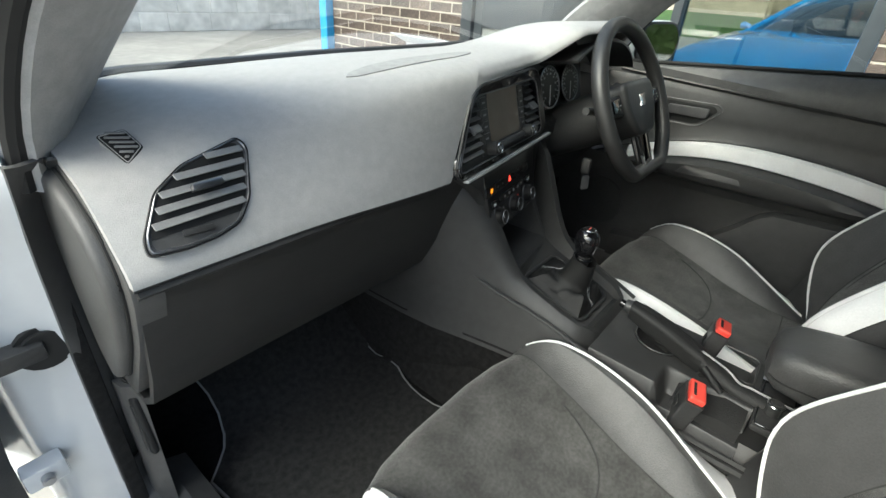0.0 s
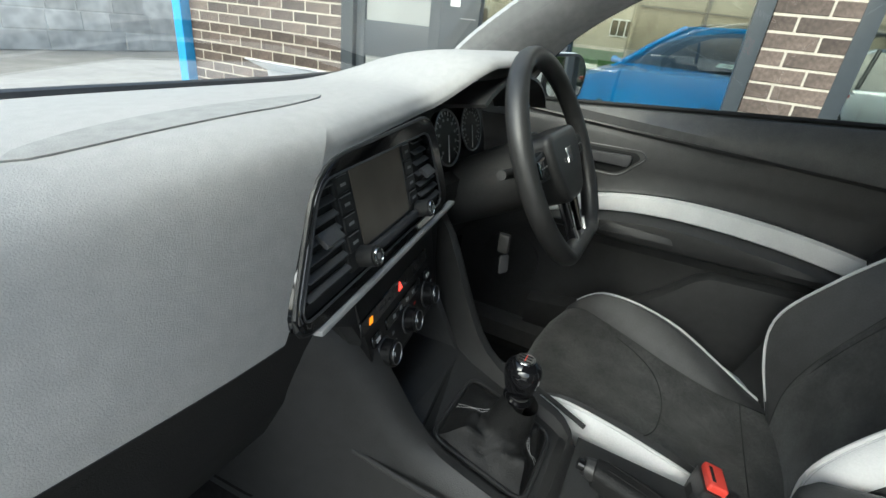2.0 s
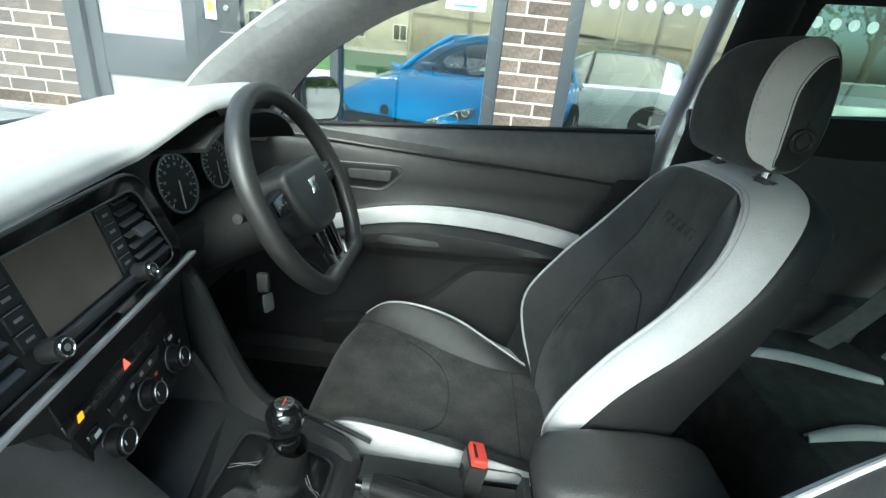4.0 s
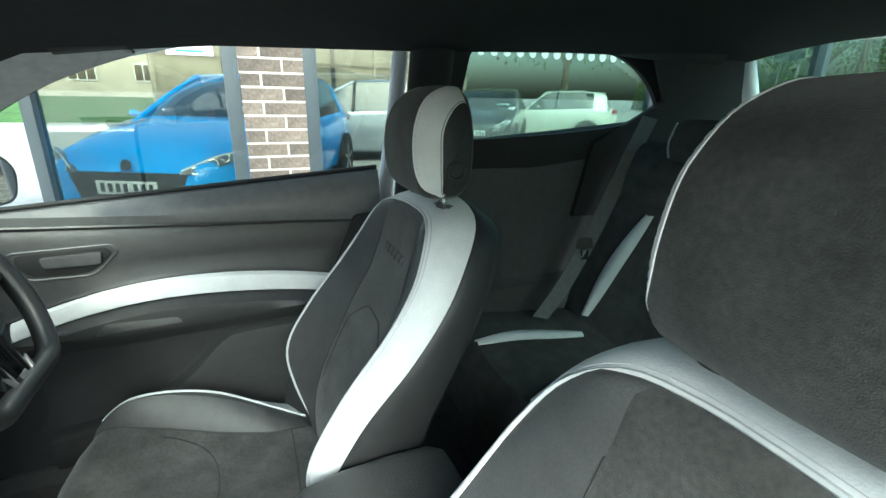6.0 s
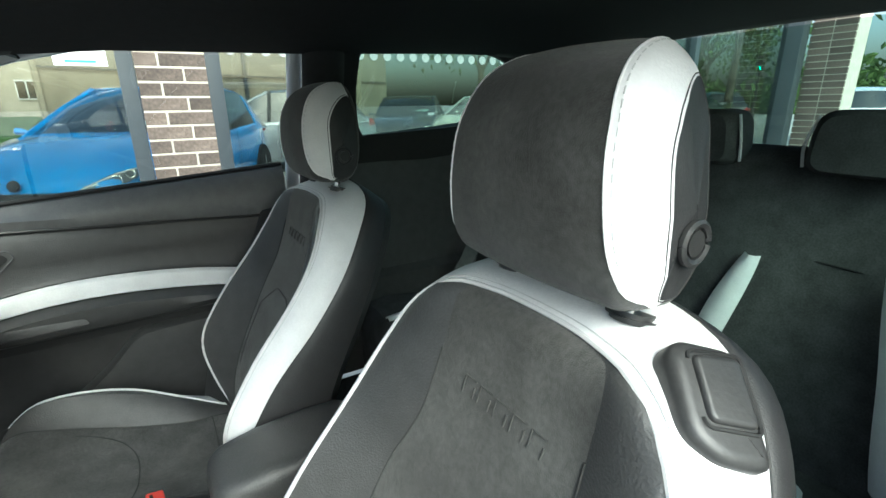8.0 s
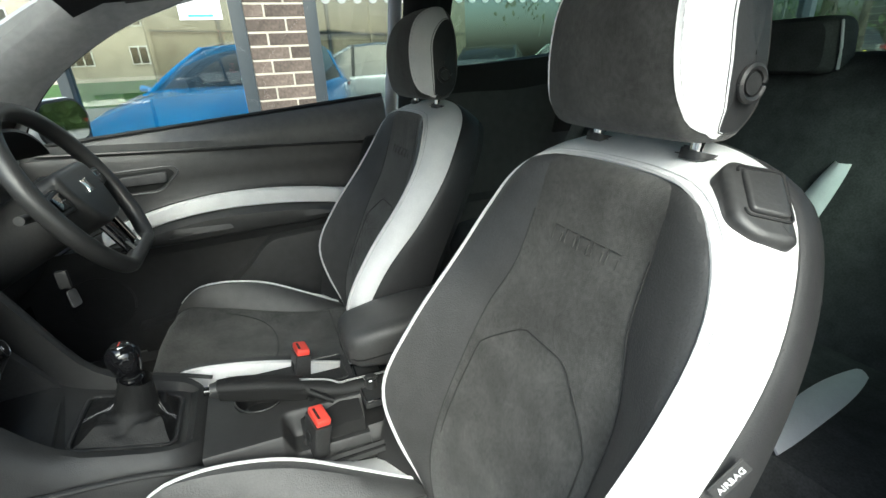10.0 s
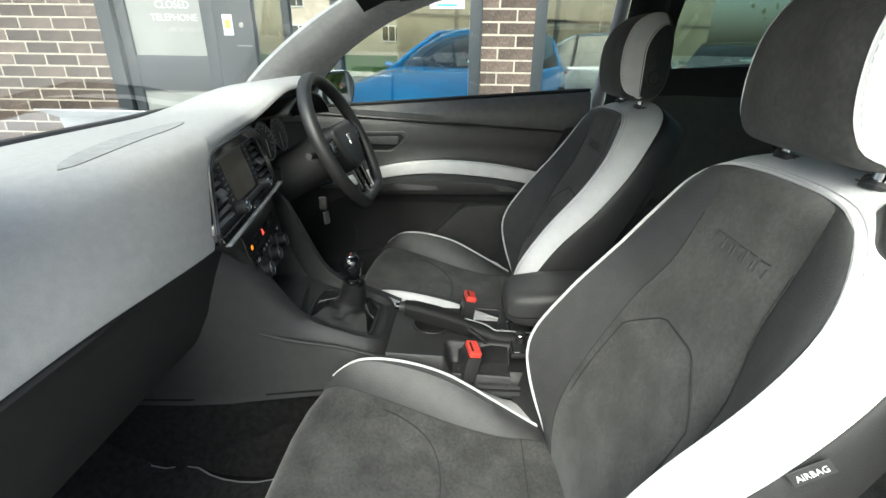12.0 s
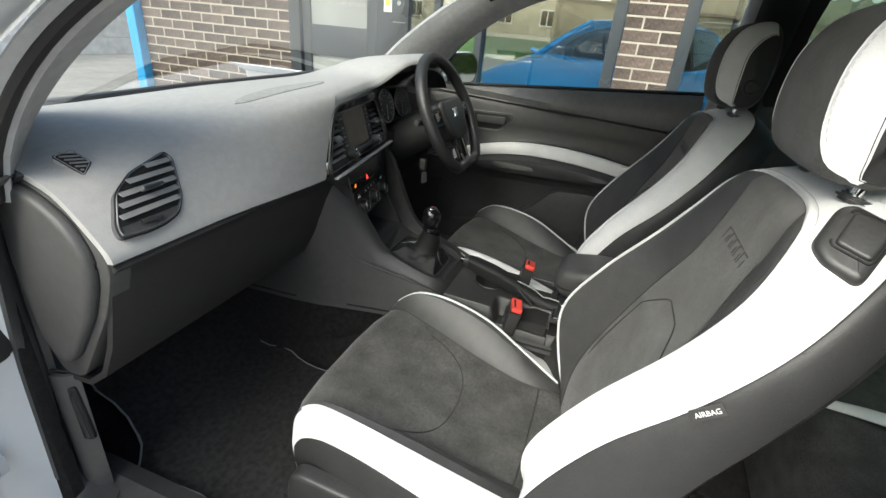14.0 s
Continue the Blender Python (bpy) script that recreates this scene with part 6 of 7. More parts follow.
def insert(pts, w, name, lift):
    """A pale leaf-shaped inset along pts."""
    c = smooth_line(pts, 12)
    rows_ = []
    for sgn in (-1, -0.5, 0, 0.5, 1):
        rows_.append([p + Vector((sgn * w * math.sin(math.pi * (0.10 + 0.80 * k / 11)) ** 0.6 * 0.5, lift[1] * (1 - sgn * sgn), lift[2] * (1 - sgn * sgn))) for k, p in enumerate(c)])
    return part(name, sheet(rows_, thick=0.004), M_white, bench, "pale leather insert")


for s in (-1, 1):
    f = lambda x: 0.02 + s * x
    insert([(f(0.50), -1.205, 0.645), (f(0.475), -1.262, 0.80), (f(0.425), -1.315, 0.955)], 0.055, "back_insert", (0, 0.012, 0))
    insert([(f(0.185), -1.205, 0.70), (f(0.195), -1.262, 0.82), (f(0.215), -1.315, 0.935)], 0.05, "back_insert", (0, 0.012, 0))
    insert([(f(0.47), -0.835, 0.640), (f(0.45), -0.95, 0.652), (f(0.42), -1.13, 0.635)], 0.05, "cushion_insert", (0, 0, 0.008))
    insert([(f(0.205), -0.835, 0.640), (f(0.225), -0.95, 0.652), (f(0.24), -1.13, 0.635)], 0.04, "cushion_insert", (0, 0, 0.008))
    part("back_seam", tube([(f(0.16), -1.33, 0.90), (f(0.25), -1.345, 0.935), (f(0.335), -1.345, 0.94), (f(0.42), -1.345, 0.935)], 0.0018, 5, None, 16), M_seam_shade, bench)
for xk, hw in ((0.335, 0.115), (0.0, 0.12), (-0.335, 0.105)):
    h = part("rear_headrest", loft([[(xk + a * kk, y, z * kk + 1.145) for a, z in round_poly([(-hw, -0.05), (hw, -0.05), (hw - 0.01, 0.06), (-hw + 0.01, 0.06)], 0.035)] for kk, y in ((0.85, -1.33), (1, -1.35), (1, -1.40), (0.85, -1.425))]), M_rear, bench, "black rear headrest")
    for s in (-1, 1):
        part("headrest_piping", tube([(xk + s * hw * 1.0, -1.352, 1.105), (xk + s * hw * 1.005, -1.345, 1.145), (xk + s * (hw - 0.012), -1.352, 1.195)], 0.003, 6, None, 8), M_pipe, h)

# seat belts
belt = thing("seat_belt", "black rear seat belt hanging by the side trim", "seat belt")


def strap(pts, w, across, n=16):
    c = smooth_line(pts, n)
    a = Vector(across).normalized() * w / 2
    return sheet([[p - a for p in c], [p + a for p in c]], thick=0.0015)


part("webbing", strap([(0.60, -1.42, 1.20), (0.585, -1.31, 1.0), (0.565, -1.225, 0.86), (0.55, -1.13, 0.72), (0.54, -1.06, 0.65)], 0.048, (0.25, 1, 0.25)), M_belt, belt)
part("tongue", slab(round_poly([(-0.028, -0.016), (0.028, -0.016), (0.02, 0.018), (-0.02, 0.018)], 0.008), 0.004, facing((0.552, -1.20, 0.855), (-1, 0.25, 0.1)), 0.001), M_black, belt, "black belt tongue")
part("tongue_plate", slab(round_poly([(-0.011, -0.042), (0.011, -0.042), (0.012, -0.012), (-0.012, -0.012)], 0.003), 0.002, facing((0.550, -1.20, 0.85), (-1, 0.25, 0.1)), 0.0005), M_chrome, belt, "chrome tongue plate")


# ---- outside: forecourt, building ----
WX = 2.4    # the building's front
part("ground", box((0, 0, -0.05), (600, 600, 0.1), 0), M_ground, None, tagkw=dict(label="pale concrete forecourt and road", category="ground", kind="structure"))
shop = thing("shop_front", "dark brick and anthracite glazed shop front", "shop front", kind="structure")


def brick_wall(y0, y1, z0, z1, parent, pier=False):
    """Brickwork in the plane x = WX: mortar backing with loose bricks set proud."""
    part("mortar", box((WX + 0.1165, (y0 + y1) / 2, (z0 + z1) / 2), (0.24, y1 - y0 - 0.004, z1 - z0), 0.0), M_mortar, parent, "pale mortar bed")
    rows_n = int((z1 - z0) / 0.075)
    cache = {}
    for r in range(rows_n):
        z = z0 + 0.005 + r * 0.075
        y = y1
        first = True
        while y > y0 + 0.02:
            ln = 0.1025 if (first and r % 2) else 0.215
            a = max(y - ln, y0)
            if a - y0 < 0.03:
                a = y0
            k = round(y - a, 3)
            if k not in cache:
                bm = box((0, 0, 0), (0.03, k, 0.064), 0.003, 1)
                cache[k] = bpy.data.meshes.new("brick")
                bm.to_mesh(cache[k])
                bm.free()
                cache[k].materials.append(M_brick)
            ob = new("brick", cache[k])
            ob.location = (WX + 0.008 + random.uniform(-0.0015, 0.0015), (y + a) / 2, z + 0.032)
            ob.parent = parent
            y = a - 0.0105
            first = False


part("blue_post", box((WX - 0.02, 3.80, 1.5), (0.14, 0.10, 3.0), 0.006), M_blue, shop, "sky blue painted corner post")
for y, w in ((2.14, 0.10), (-0.285, 0.075), (-0.695, 0.075), (0.62, 0.05)):
    part("frame_post", box((WX + 0.05, y, 1.5), (0.12, w, 3.0), 0.004), M_frame, shop, "anthracite frame post")
part("frame_rail", box((WX + 0.06, -3.3, 2.95), (0.12, 7.6, 0.12), 0.004), M_frame, shop)
g_ = part("window_pane", box((WX + 0.06, -2.75, 1.5), (0.01, 4.1, 2.9), 0), M_shop, shop, "large shop window pane")
g_.visible_shadow = False
g_ = part("window_pane", box((WX + 0.06, 0.18, 1.5), (0.01, 0.85, 2.9), 0), M_shop, shop, "shop window pane")
g_.visible_shadow = False
part("parapet", box((WX + 0.3, -1.75, 3.4), (0.6, 11.0, 0.8), 0.01), M_frame, shop, "dark fascia above the windows")
# entrance door
sd = thing("shop_door", "anthracite glazed entrance door with white lettering and notices", "door")
M_pale = mat("pale_blind", (0.27, 0.28, 0.27), 0.5, var=0.06, scale=3)
for nm, y, w, z0, z1 in (("door_stile", 2.045, 0.07, 0, 2.3), ("door_stile", 1.47, 0.08, 0, 2.3), ("door_rail", 1.76, 0.55, 0.90, 1.125), ("door_rail", 1.76, 0.55, 0.0, 0.22), ("door_rail", 1.76, 0.55, 2.1, 2.3), ("side_stile", 1.30, 0.26, 0, 2.3), ("side_stile", 0.95, 0.05, 0, 2.95)):
    part(nm, box((WX + 0.05 + (0.004 if nm == "door_rail" else 0), y, (z0 + z1) / 2), (0.06, w, z1 - z0), 0.004), M_frame, sd)
part("upper_pane", box((WX + 0.045, 1.76, 1.61), (0.012, 0.53, 0.98), 0.0), M_pale, sd, "pale backed upper pane")
part("lower_pane", box((WX + 0.045, 1.76, 0.56), (0.012, 0.53, 0.69), 0.0), M_pale, sd, "pale backed lower pane")
part("notice", box((WX + 0.016, 1.335, 1.315), (0.004, 0.065, 0.125), 0.0), M_printwhite, sd, "small white notice")
part("notice_mark", box((WX + 0.0125, 1.335, 1.32), (0.003, 0.035, 0.05), 0.0), mat("yellow_print", (0.7, 0.55, 0.05), 0.6), sd)
part("door_lock", cyl((WX + 0.015, 1.245, 1.315), 0.016, 0.012, rot(0, 90), 20, 0.003), M_chrome, sd, "round chrome lock")
part("lock_plate", box((WX + 0.016, 1.24, 1.19), (0.006, 0.10, 0.006), 0.0), M_satin, sd)
lm = facing((WX + 0.037, 1.70, 1.43), (-1, 0, 0))
for k, word in enumerate(("SUNDAY", "CLOSED", "TELEPHONE")):
    text(word, 0.062 if k < 2 else 0.058, lm @ pose(0, -0.075 * (k - 1), 0), M_printwhite, sd, "door_lettering")
part("number_bar", box((WX + 0.0365, 1.70, 1.285), (0.002, 0.32, 0.028), 0.0), M_greyprint, sd, "plain printed bar")
g_ = part("side_pane", box((WX + 0.06, 1.06, 1.5), (0.01, 0.2, 2.9), 0), M_shop, sd, "narrow side pane")
g_.visible_shadow = False
# notices and safety dots on the window panes
part("window_notice", box((WX + 0.05, -0.10, 1.49), (0.004, 0.22, 0.13), 0.0), M_printwhite, shop, "white window notice")
part("notice_print", box((WX + 0.0475, -0.10, 1.445), (0.002, 0.13, 0.012), 0.0), M_blue, shop)
M_dot = mat("frosted_dot", (0.3, 0.31, 0.3), 0.6)
for k in range(34):
    dm = part("safety_dot", cyl((WX + 0.05, -0.80 - 0.098 * k, 1.53), 0.029, 0.004, rot(0, 90), 18), M_dot, shop) if k == 0 else new("safety_dot", dm.data)
    dm.parent = shop
    if k:
        dm.location = (0, -0.098 * k, 0)
for y in (-3.3, -5.2):
    part("frame_post", box((WX + 0.05, y, 1.5), (0.12, 0.07, 3.0), 0.004), M_frame, shop, "anthracite frame post")
part("frame_post", box((WX + 0.0, -7.15, 1.5), (0.22, 0.16, 3.0), 0.004), M_frame, shop, "anthracite corner post")
g_ = part("window_pane", box((WX + 0.06, -5.95, 1.5), (0.01, 2.3, 2.9), 0), M_shop, shop, "large shop window pane")
g_.visible_shadow = False
# stone wall across the road
wall = thing("stone_wall", "pale weathered stone wall across the road", "wall", kind="structure")
part("wall_core", box((-2, 10.616, 1.6), (34, 0.4, 3.2), 0.02), M_stone, wall)


# ---- parked cars, fence, houses and trees beyond the shop windows ----
M_cglass = mat("dark_car_glass", (0.02, 0.025, 0.026), 0.06, var=0.1, scale=2, coat=0.5)
M_tyre = mat("tyre_rubber", (0.02, 0.02, 0.02), 0.85, bump=0.3)
M_alloy = mat("silver_alloy", (0.5, 0.5, 0.51), 0.3, 0.9)
M_lamp = mat("smoked_lamp_lens", (0.13, 0.135, 0.14), 0.1, var=0.3, scale=25, coat=0.8)
M_tail = mat("red_lamp_lens", (0.4, 0.02, 0.02), 0.15, coat=0.8)
M_plate = mat("white_plate", (0.75, 0.75, 0.72), 0.4)


def parked_car(name, label, paint, m, length=4.35, width=1.8, height=1.46, dark_grille=False, roof_paint=None, boxy=0.0, sticker=False):
    """A hatchback whose nose points along x of m, on its wheels; parts as far as one can see them."""
    car = thing(name, label, "car", "parked cars")
    L, W, H = length / 2, width / 2, height
    # lower hull: x, half width, underside, belt height
    hull = [(L, 0.62 * W, 0.30, 0.55), (L - 0.06, 0.80 * W, 0.22, 0.66), (L - 0.25, 0.93 * W, 0.20, 0.74), (L - 0.6, 0.98 * W, 0.19, 0.83), (L - 1.15, W, 0.19, 0.94), (0.2, W, 0.19, 0.96), (-L + 1.1, W, 0.19, 0.99), (-L + 0.45, 0.97 * W, 0.20, 1.02), (-L + 0.12, 0.88 * W, 0.24, 1.0), (-L, 0.78 * W, 0.32, 0.85)]
    crown = lambda x: 0.055 * max(0.0, min(1.0, (x - 0.2) / 0.6)) * min(1.0, (L - x) / 0.2 + 0.25)
    rings = []
    for x, w, z0, z1 in hull:
        rings.append([(x, y, z) for y, z in round_poly([(-w * 0.92, z0), (w * 0.92, z0), (w, (z0 + z1) / 2), (w * 0.93, z1), (w * 0.5, z1 + crown(x)), (-w * 0.5, z1 + crown(x)), (-w * 0.93, z1), (-w, (z0 + z1) / 2)], 0.09, 4)])
    part("car_body", loft(rings), paint, car)
    # greenhouse
    fx, rx = L - 1.25, -L + 0.18
    top = [(fx, 0.90 * W, 0.92), (fx - 0.58 + 0.35 * boxy, 0.84 * W, 1.20), (fx - 1.15 + 0.75 * boxy, 0.78 * W, H - 0.03), (fx - 1.6, 0.74 * W, H), (-L + 0.9, 0.72 * W, H - 0.02), (-L + 0.5 - 0.2 * boxy, 0.72 * W, H - 0.10 + 0.06 * boxy), (rx, 0.80 * W, 1.0)]
    gr = []
    for x, w, z in top:
        gr.append([(x, -0.93 * W, 0.90), (x, -0.93 * W + (0.93 * W - w) * 0.5, (0.90 + z) / 2), (x, -w, z - 0.035), (x, -w * 0.9, z), (x, 0, z + 0.015), (x, w * 0.9, z), (x, w, z - 0.035), (x, 0.93 * W - (0.93 * W - w) * 0.5, (0.90 + z) / 2), (x, 0.93 * W, 0.90)])
    part("window_band", loft(gr), M_cglass, car, "dark window glass")
    rp = [[(x, y, z + 0.012) for x, y, z in [r[2], r[3], r[4], r[5], r[6]]] for r in gr[2:6]]
    part("car_roof", sheet(rp, thick=0.02), roof_paint or paint, car)
    for s in (-1, 1):
        edge_ = [Vector((r[2][0], s * (abs(r[2][1]) + abs(r[3][1])) / 2, (r[2][2] + r[3][2]) / 2)) for r in gr[:3]]
        part("pillar", tube(edge_, [0.045, 0.036, 0.04], 10), paint, car)
        mid_r = [Vector(a).lerp(Vector(b), 0.45) for a, b in zip(gr[4], gr[5])]
        quarter = [[Vector((p[0], s * (abs(p[1]) + 0.012), p[2])) for p in r[:3]] for r in (mid_r, gr[5], gr[6])]
        part("rear_pillar", sheet(quarter, thick=0.015), paint, car)
        part("pillar", tube([(-0.25, s * 0.765 * W, H - 0.03), (-0.2, s * 0.94 * W, 0.95)], 0.03, 8), M_black, car)
        part("wing_mirror", tube([(fx - 0.35, s * 0.93 * W, 0.97), (fx - 0.33, s * 1.01 * W, 0.985), (fx - 0.33, s * 1.05 * W, 0.99), (fx - 0.34, s * 1.13 * W, 1.0)], [0.015, 0.025, 0.06, 0.05], 10, None, 6, 0.8), paint, car)
        hm_ = facing((L - 0.115, s * 0.71 * W, 0.680), (0.82, s * 0.45, 0.34)) @ Matrix.Diagonal((s * 1.15, 1.15, 1, 1))
        lamp = part("headlight", slab(round_poly([(-0.20, -0.085), (-0.02, -0.085), (0.17, 0.01), (0.21, 0.085), (0.03, 0.045), (-0.18, -0.045)], 0.025), 0.05, hm_ @ pose(0, 0, 0.006), 0.008), M_lamp, car, "clear headlight")
        for x_, y_, r_ in ((-0.09, -0.058, 0.026), (0.03, -0.015, 0.036), (0.12, 0.030, 0.028)):
            part("reflector", tube([hm_ @ Vector((x_ + r_ * math.cos(a), y_ + r_ * math.sin(a), 0.008)) for a in [2 * math.pi * k / 16 for k in range(17)]], 0.006, 6), M_chrome, lamp)
        part("lamp_strip", tube([hm_ @ Vector((x_, y_, 0.008)) for x_, y_ in ((-0.17, -0.055), (0.03, 0.032), (0.18, 0.068))], 0.007, 6), M_printwhite, lamp)
        part("tail_light", slab(round_poly([(-0.13, -0.06), (0.13, -0.05), (0.12, 0.06), (-0.10, 0.07)], 0.03), 0.04, facing((-L + 0.05, s * 0.76 * W, 0.90), (-0.9, s * 0.5, 0.1)), 0.008), M_tail, car, "red tail light")
        part("door_line", tube([(fx - 0.3, s * W * 0.985, 0.90), (fx - 0.3, s * W * 1.0, 0.55), (fx - 0.4, s * W * 0.96, 0.28)], 0.004, 5), M_seam_shade, car)
        part("door_line", tube([(-0.35, s * W * 0.985, 0.92), (-0.35, s * W * 1.0, 0.58), (-0.35, s * W * 0.96, 0.28)], 0.004, 5), M_seam_shade, car)
        for x in (L - 0.85, -L + 0.78):
            part("wheel_arch", cyl((x, s * (W - 0.07), 0.33), 0.35, 0.16, rot(90), 28), M_seam_shade, car)
            wh = part("wheel", cyl((x, s * (W - 0.08), 0.31), 0.31, 0.2, rot(90), 28, 0.03), M_tyre, car, "black tyre")
            part("wheel_rim", cyl((x, s * (W + 0.018), 0.31), 0.21, 0.012, rot(90), 24, 0.004), M_seam_shade, wh)
            for k in range(5):
                a = 2 * math.pi * k / 5 + 0.3
                part("wheel_spoke", box((x + 0.10 * math.cos(a), s * (W + 0.022), 0.31 + 0.10 * math.sin(a)), (0.20, 0.014, 0.05), 0.006, 1, rot(0, -math.degrees(a), 0)), M_alloy, wh)
    if dark_grille:
        part("grille", slab(round_poly([(-0.52, 0.10), (0.52, 0.10), (0.40, -0.20), (-0.40, -0.20)], 0.05), 0.03, facing((L + 0.012, 0, 0.50), (1, 0, 0.08)), 0.01), M_black, car, "wide black grille")
        for s in (-1, 1):
            part("fog_pocket", slab(round_poly([(-0.12, 0.09), (0.12, 0.07), (0.08, -0.12), (-0.10, -0.10)], 0.03), 0.03, facing((L - 0.07, s * 0.74 * W, 0.42), (0.9, s * 0.5, 0.05)), 0.008), M_black, car)
    else:
        part("grille", slab(round_poly([(-0.40, 0.05), (0.40, 0.05), (0.34, -0.06), (-0.34, -0.06)], 0.02), 0.02, facing((L + 0.01, 0, 0.45), (1, 0, 0.08)), 0.006), M_black, car, "black grille")
    part("nose_badge", cyl((L + 0.0, 0, 0.66), 0.045, 0.02, rot(0, 70), 20, 0.004), M_black, car, "plain oval badge")
    pl = part("number_plate", box((L + 0.03, 0, 0.475), (0.015, 0.52, 0.112), 0.004), M_plate, car, "white number plate")
    for k in range(7):
        part("plate_bar", box((L + 0.039, -0.205 + 0.066 * k + (0.02 if k > 3 else 0), 0.475), (0.002, 0.036, 0.072), 0.0), M_seam_shade, pl)
    part("rear_plate", box((-L - 0.01, 0, 0.78), (0.015, 0.52, 0.11), 0.004), mat("yellow_plate", (0.7, 0.55, 0.08), 0.4), car, "yellow number plate")
    if sticker:
        sm_ = facing((fx - 0.22, 0.42, 1.045), (0.50, 0, 0.86))
        pr = part("price_card", slab([(-0.15, -0.035), (0.15, -0.035), (0.15, 0.035), (-0.15, 0.035)], 0.004, sm_ @ pose(0, 0, 0.03), 0.0), mat("price_card_green", (0.45, 0.62, 0.55), 0.5), car, "pale price card behind the windscreen")
        text("\u00a3" + sticker, 0.06, sm_ @ pose(0, -0.004, 0.0325), M_seam_shade, pr, "price_figures")
        part("white_card", slab([(-0.08, -0.05), (0.08, -0.05), (0.08, 0.05), (-0.08, 0.05)], 0.004, facing((fx - 0.06, 0.66, 0.965), (0.50, 0, 0.86)) @ pose(0, 0, 0.03), 0.0), M_printwhite, car)
    car.matrix_world = m
    return car


def heading(x, y, fx, fy, z=0.0):
    return pose(x, y, z, 0, 0, math.degrees(math.atan2(fy, fx)))


P_blue = mat("bright_blue_paint", (0.02, 0.36, 0.95), 0.2, var=0.03, coat=0.9)
P_grey = mat("silver_grey_paint", (0.34, 0.37, 0.40), 0.3, 0.3, var=0.03, coat=0.8)
P_dark = mat("dark_paint", (0.025, 0.03, 0.03), 0.2, var=0.03, coat=0.9)
P_cream = mat("pale_silver_paint", (0.55, 0.56, 0.50), 0.3, 0.1, var=0.03, coat=0.8)
fwd = Vector((-0.90, 0.43, 0)).normalized()
bc = Vector((4.05, 0.63, 0)) - fwd * 2.19
parked_car("blue_hatchback", "bright blue hatchback parked behind the shop window", P_blue, heading(bc.x, bc.y, fwd.x, fwd.y), dark_grille=True, sticker="26000")
# solid grey car added in place of the white car's reflection in the panes
parked_car("grey_hatchback", "silver grey hatchback standing in for the white car's window reflection", P_grey, heading(9.4, -2.2, 0.25, 0.97), height=1.5)
parked_car("dark_hatchback", "dark green-black small hatchback facing the window", P_dark, heading(10.6, -6.1, -0.80, 0.60), 3.8, 1.7, 1.42, sticker="43000", boxy=0.5)
parked_car("silver_hatchback", "pale silver small hatchback seen from its side", P_cream, heading(11.6, -8.6, 0.58, 0.81), 3.7, 1.68, 1.43, boxy=0.8)
parked_car("white_hatchback", "white hatchback parked along the street", M_paint_white, heading(5.2, -17.5, 0.5, -0.86), 4.3, 1.8, 1.5)
parked_car("dark_estate", "dark estate car parked by the trees", P_dark, heading(10.5, -19.0, 0.8, -0.6), 4.4, 1.8, 1.5)

# fence of tall beige panels
M_fence = mat("beige_fence_boards", (0.27, 0.24, 0.18), 0.9, var=0.15, scale=12, bump=0.3, stain=0.2, piece=0.1)
fence = thing("panel_fence", "tall beige panel fence with dark posts and rails", "fence")
fdir = Vector((0.45, -0.89, 0)).normalized()
f0 = Vector((14.0, 1.8, 0))
fr = pose(0, 0, 0, 0, 0, math.degrees(math.atan2(fdir.y, fdir.x)))
for k in range(7):
    c = f0 + fdir * (1.85 * k + 0.9)
    part("fence_panel", box((c.x, c.y, 1.75), (1.80, 0.05, 3.5), 0.01, 1, fr), M_fence, fence)
    p_ = f0 + fdir * (1.85 * k)
    part("fence_post", box((p_.x - 0.05, p_.y - 0.03, 1.8), (0.10, 0.12, 3.6), 0.01, 1, fr), M_frame if k % 2 else M_fence, fence)
    part("fence_rail", box((c.x - 0.06, c.y - 0.03, 2.15), (1.82, 0.05, 0.05), 0.006, 1, fr), M_frame, fence)

# grass bank, house: reflected scenery built as solid things behind the panes
part("grass_bank", sheet([[(x, y, z) for x, z in ((22, 0.02), (26, 0.35), (34, 0.7), (39, 0.75))] for y in (-6, 0, 8, 16, 30)], thick=0.05), mat("mown_grass", (0.05, 0.11, 0.02), 0.95, var=0.35, scale=20, bump=0.8, stain=0.3), None, tagkw=dict(label="mown green grass bank, reflected scenery placed behind the glass", category="grass", kind="structure"))
house = thing("terraced_house", "pale rendered terraced houses with white windows, reflected scenery placed behind the glass", "house")
M_render = mat("pale_render", (0.45, 0.40, 0.33), 0.95, var=0.1, scale=2, stain=0.15)
part("wall", box((44, 8, 3.25), (6, 34, 6.5), 0.02), M_render, house)
part("roof", loft([[(40.6, y, 6.5), (44, y, 9.0), (47.4, y, 6.5)] for y in (-9.3, 25.3)]), mat("slate_roof", (0.08, 0.08, 0.09), 0.8, var=0.2, scale=3), house)
for y in range(-6, 24, 4):
    for z in (2.4, 4.9):
        w = part("window", box((40.97, y, z), (0.10, 1.7, 1.25), 0.01), M_printwhite, house, "white framed window")
        for s in (-0.55, 0.0, 0.55):
            part("pane", box((40.90, y + s, z), (0.04, 0.46, 1.05), 0.0), M_cglass, w)

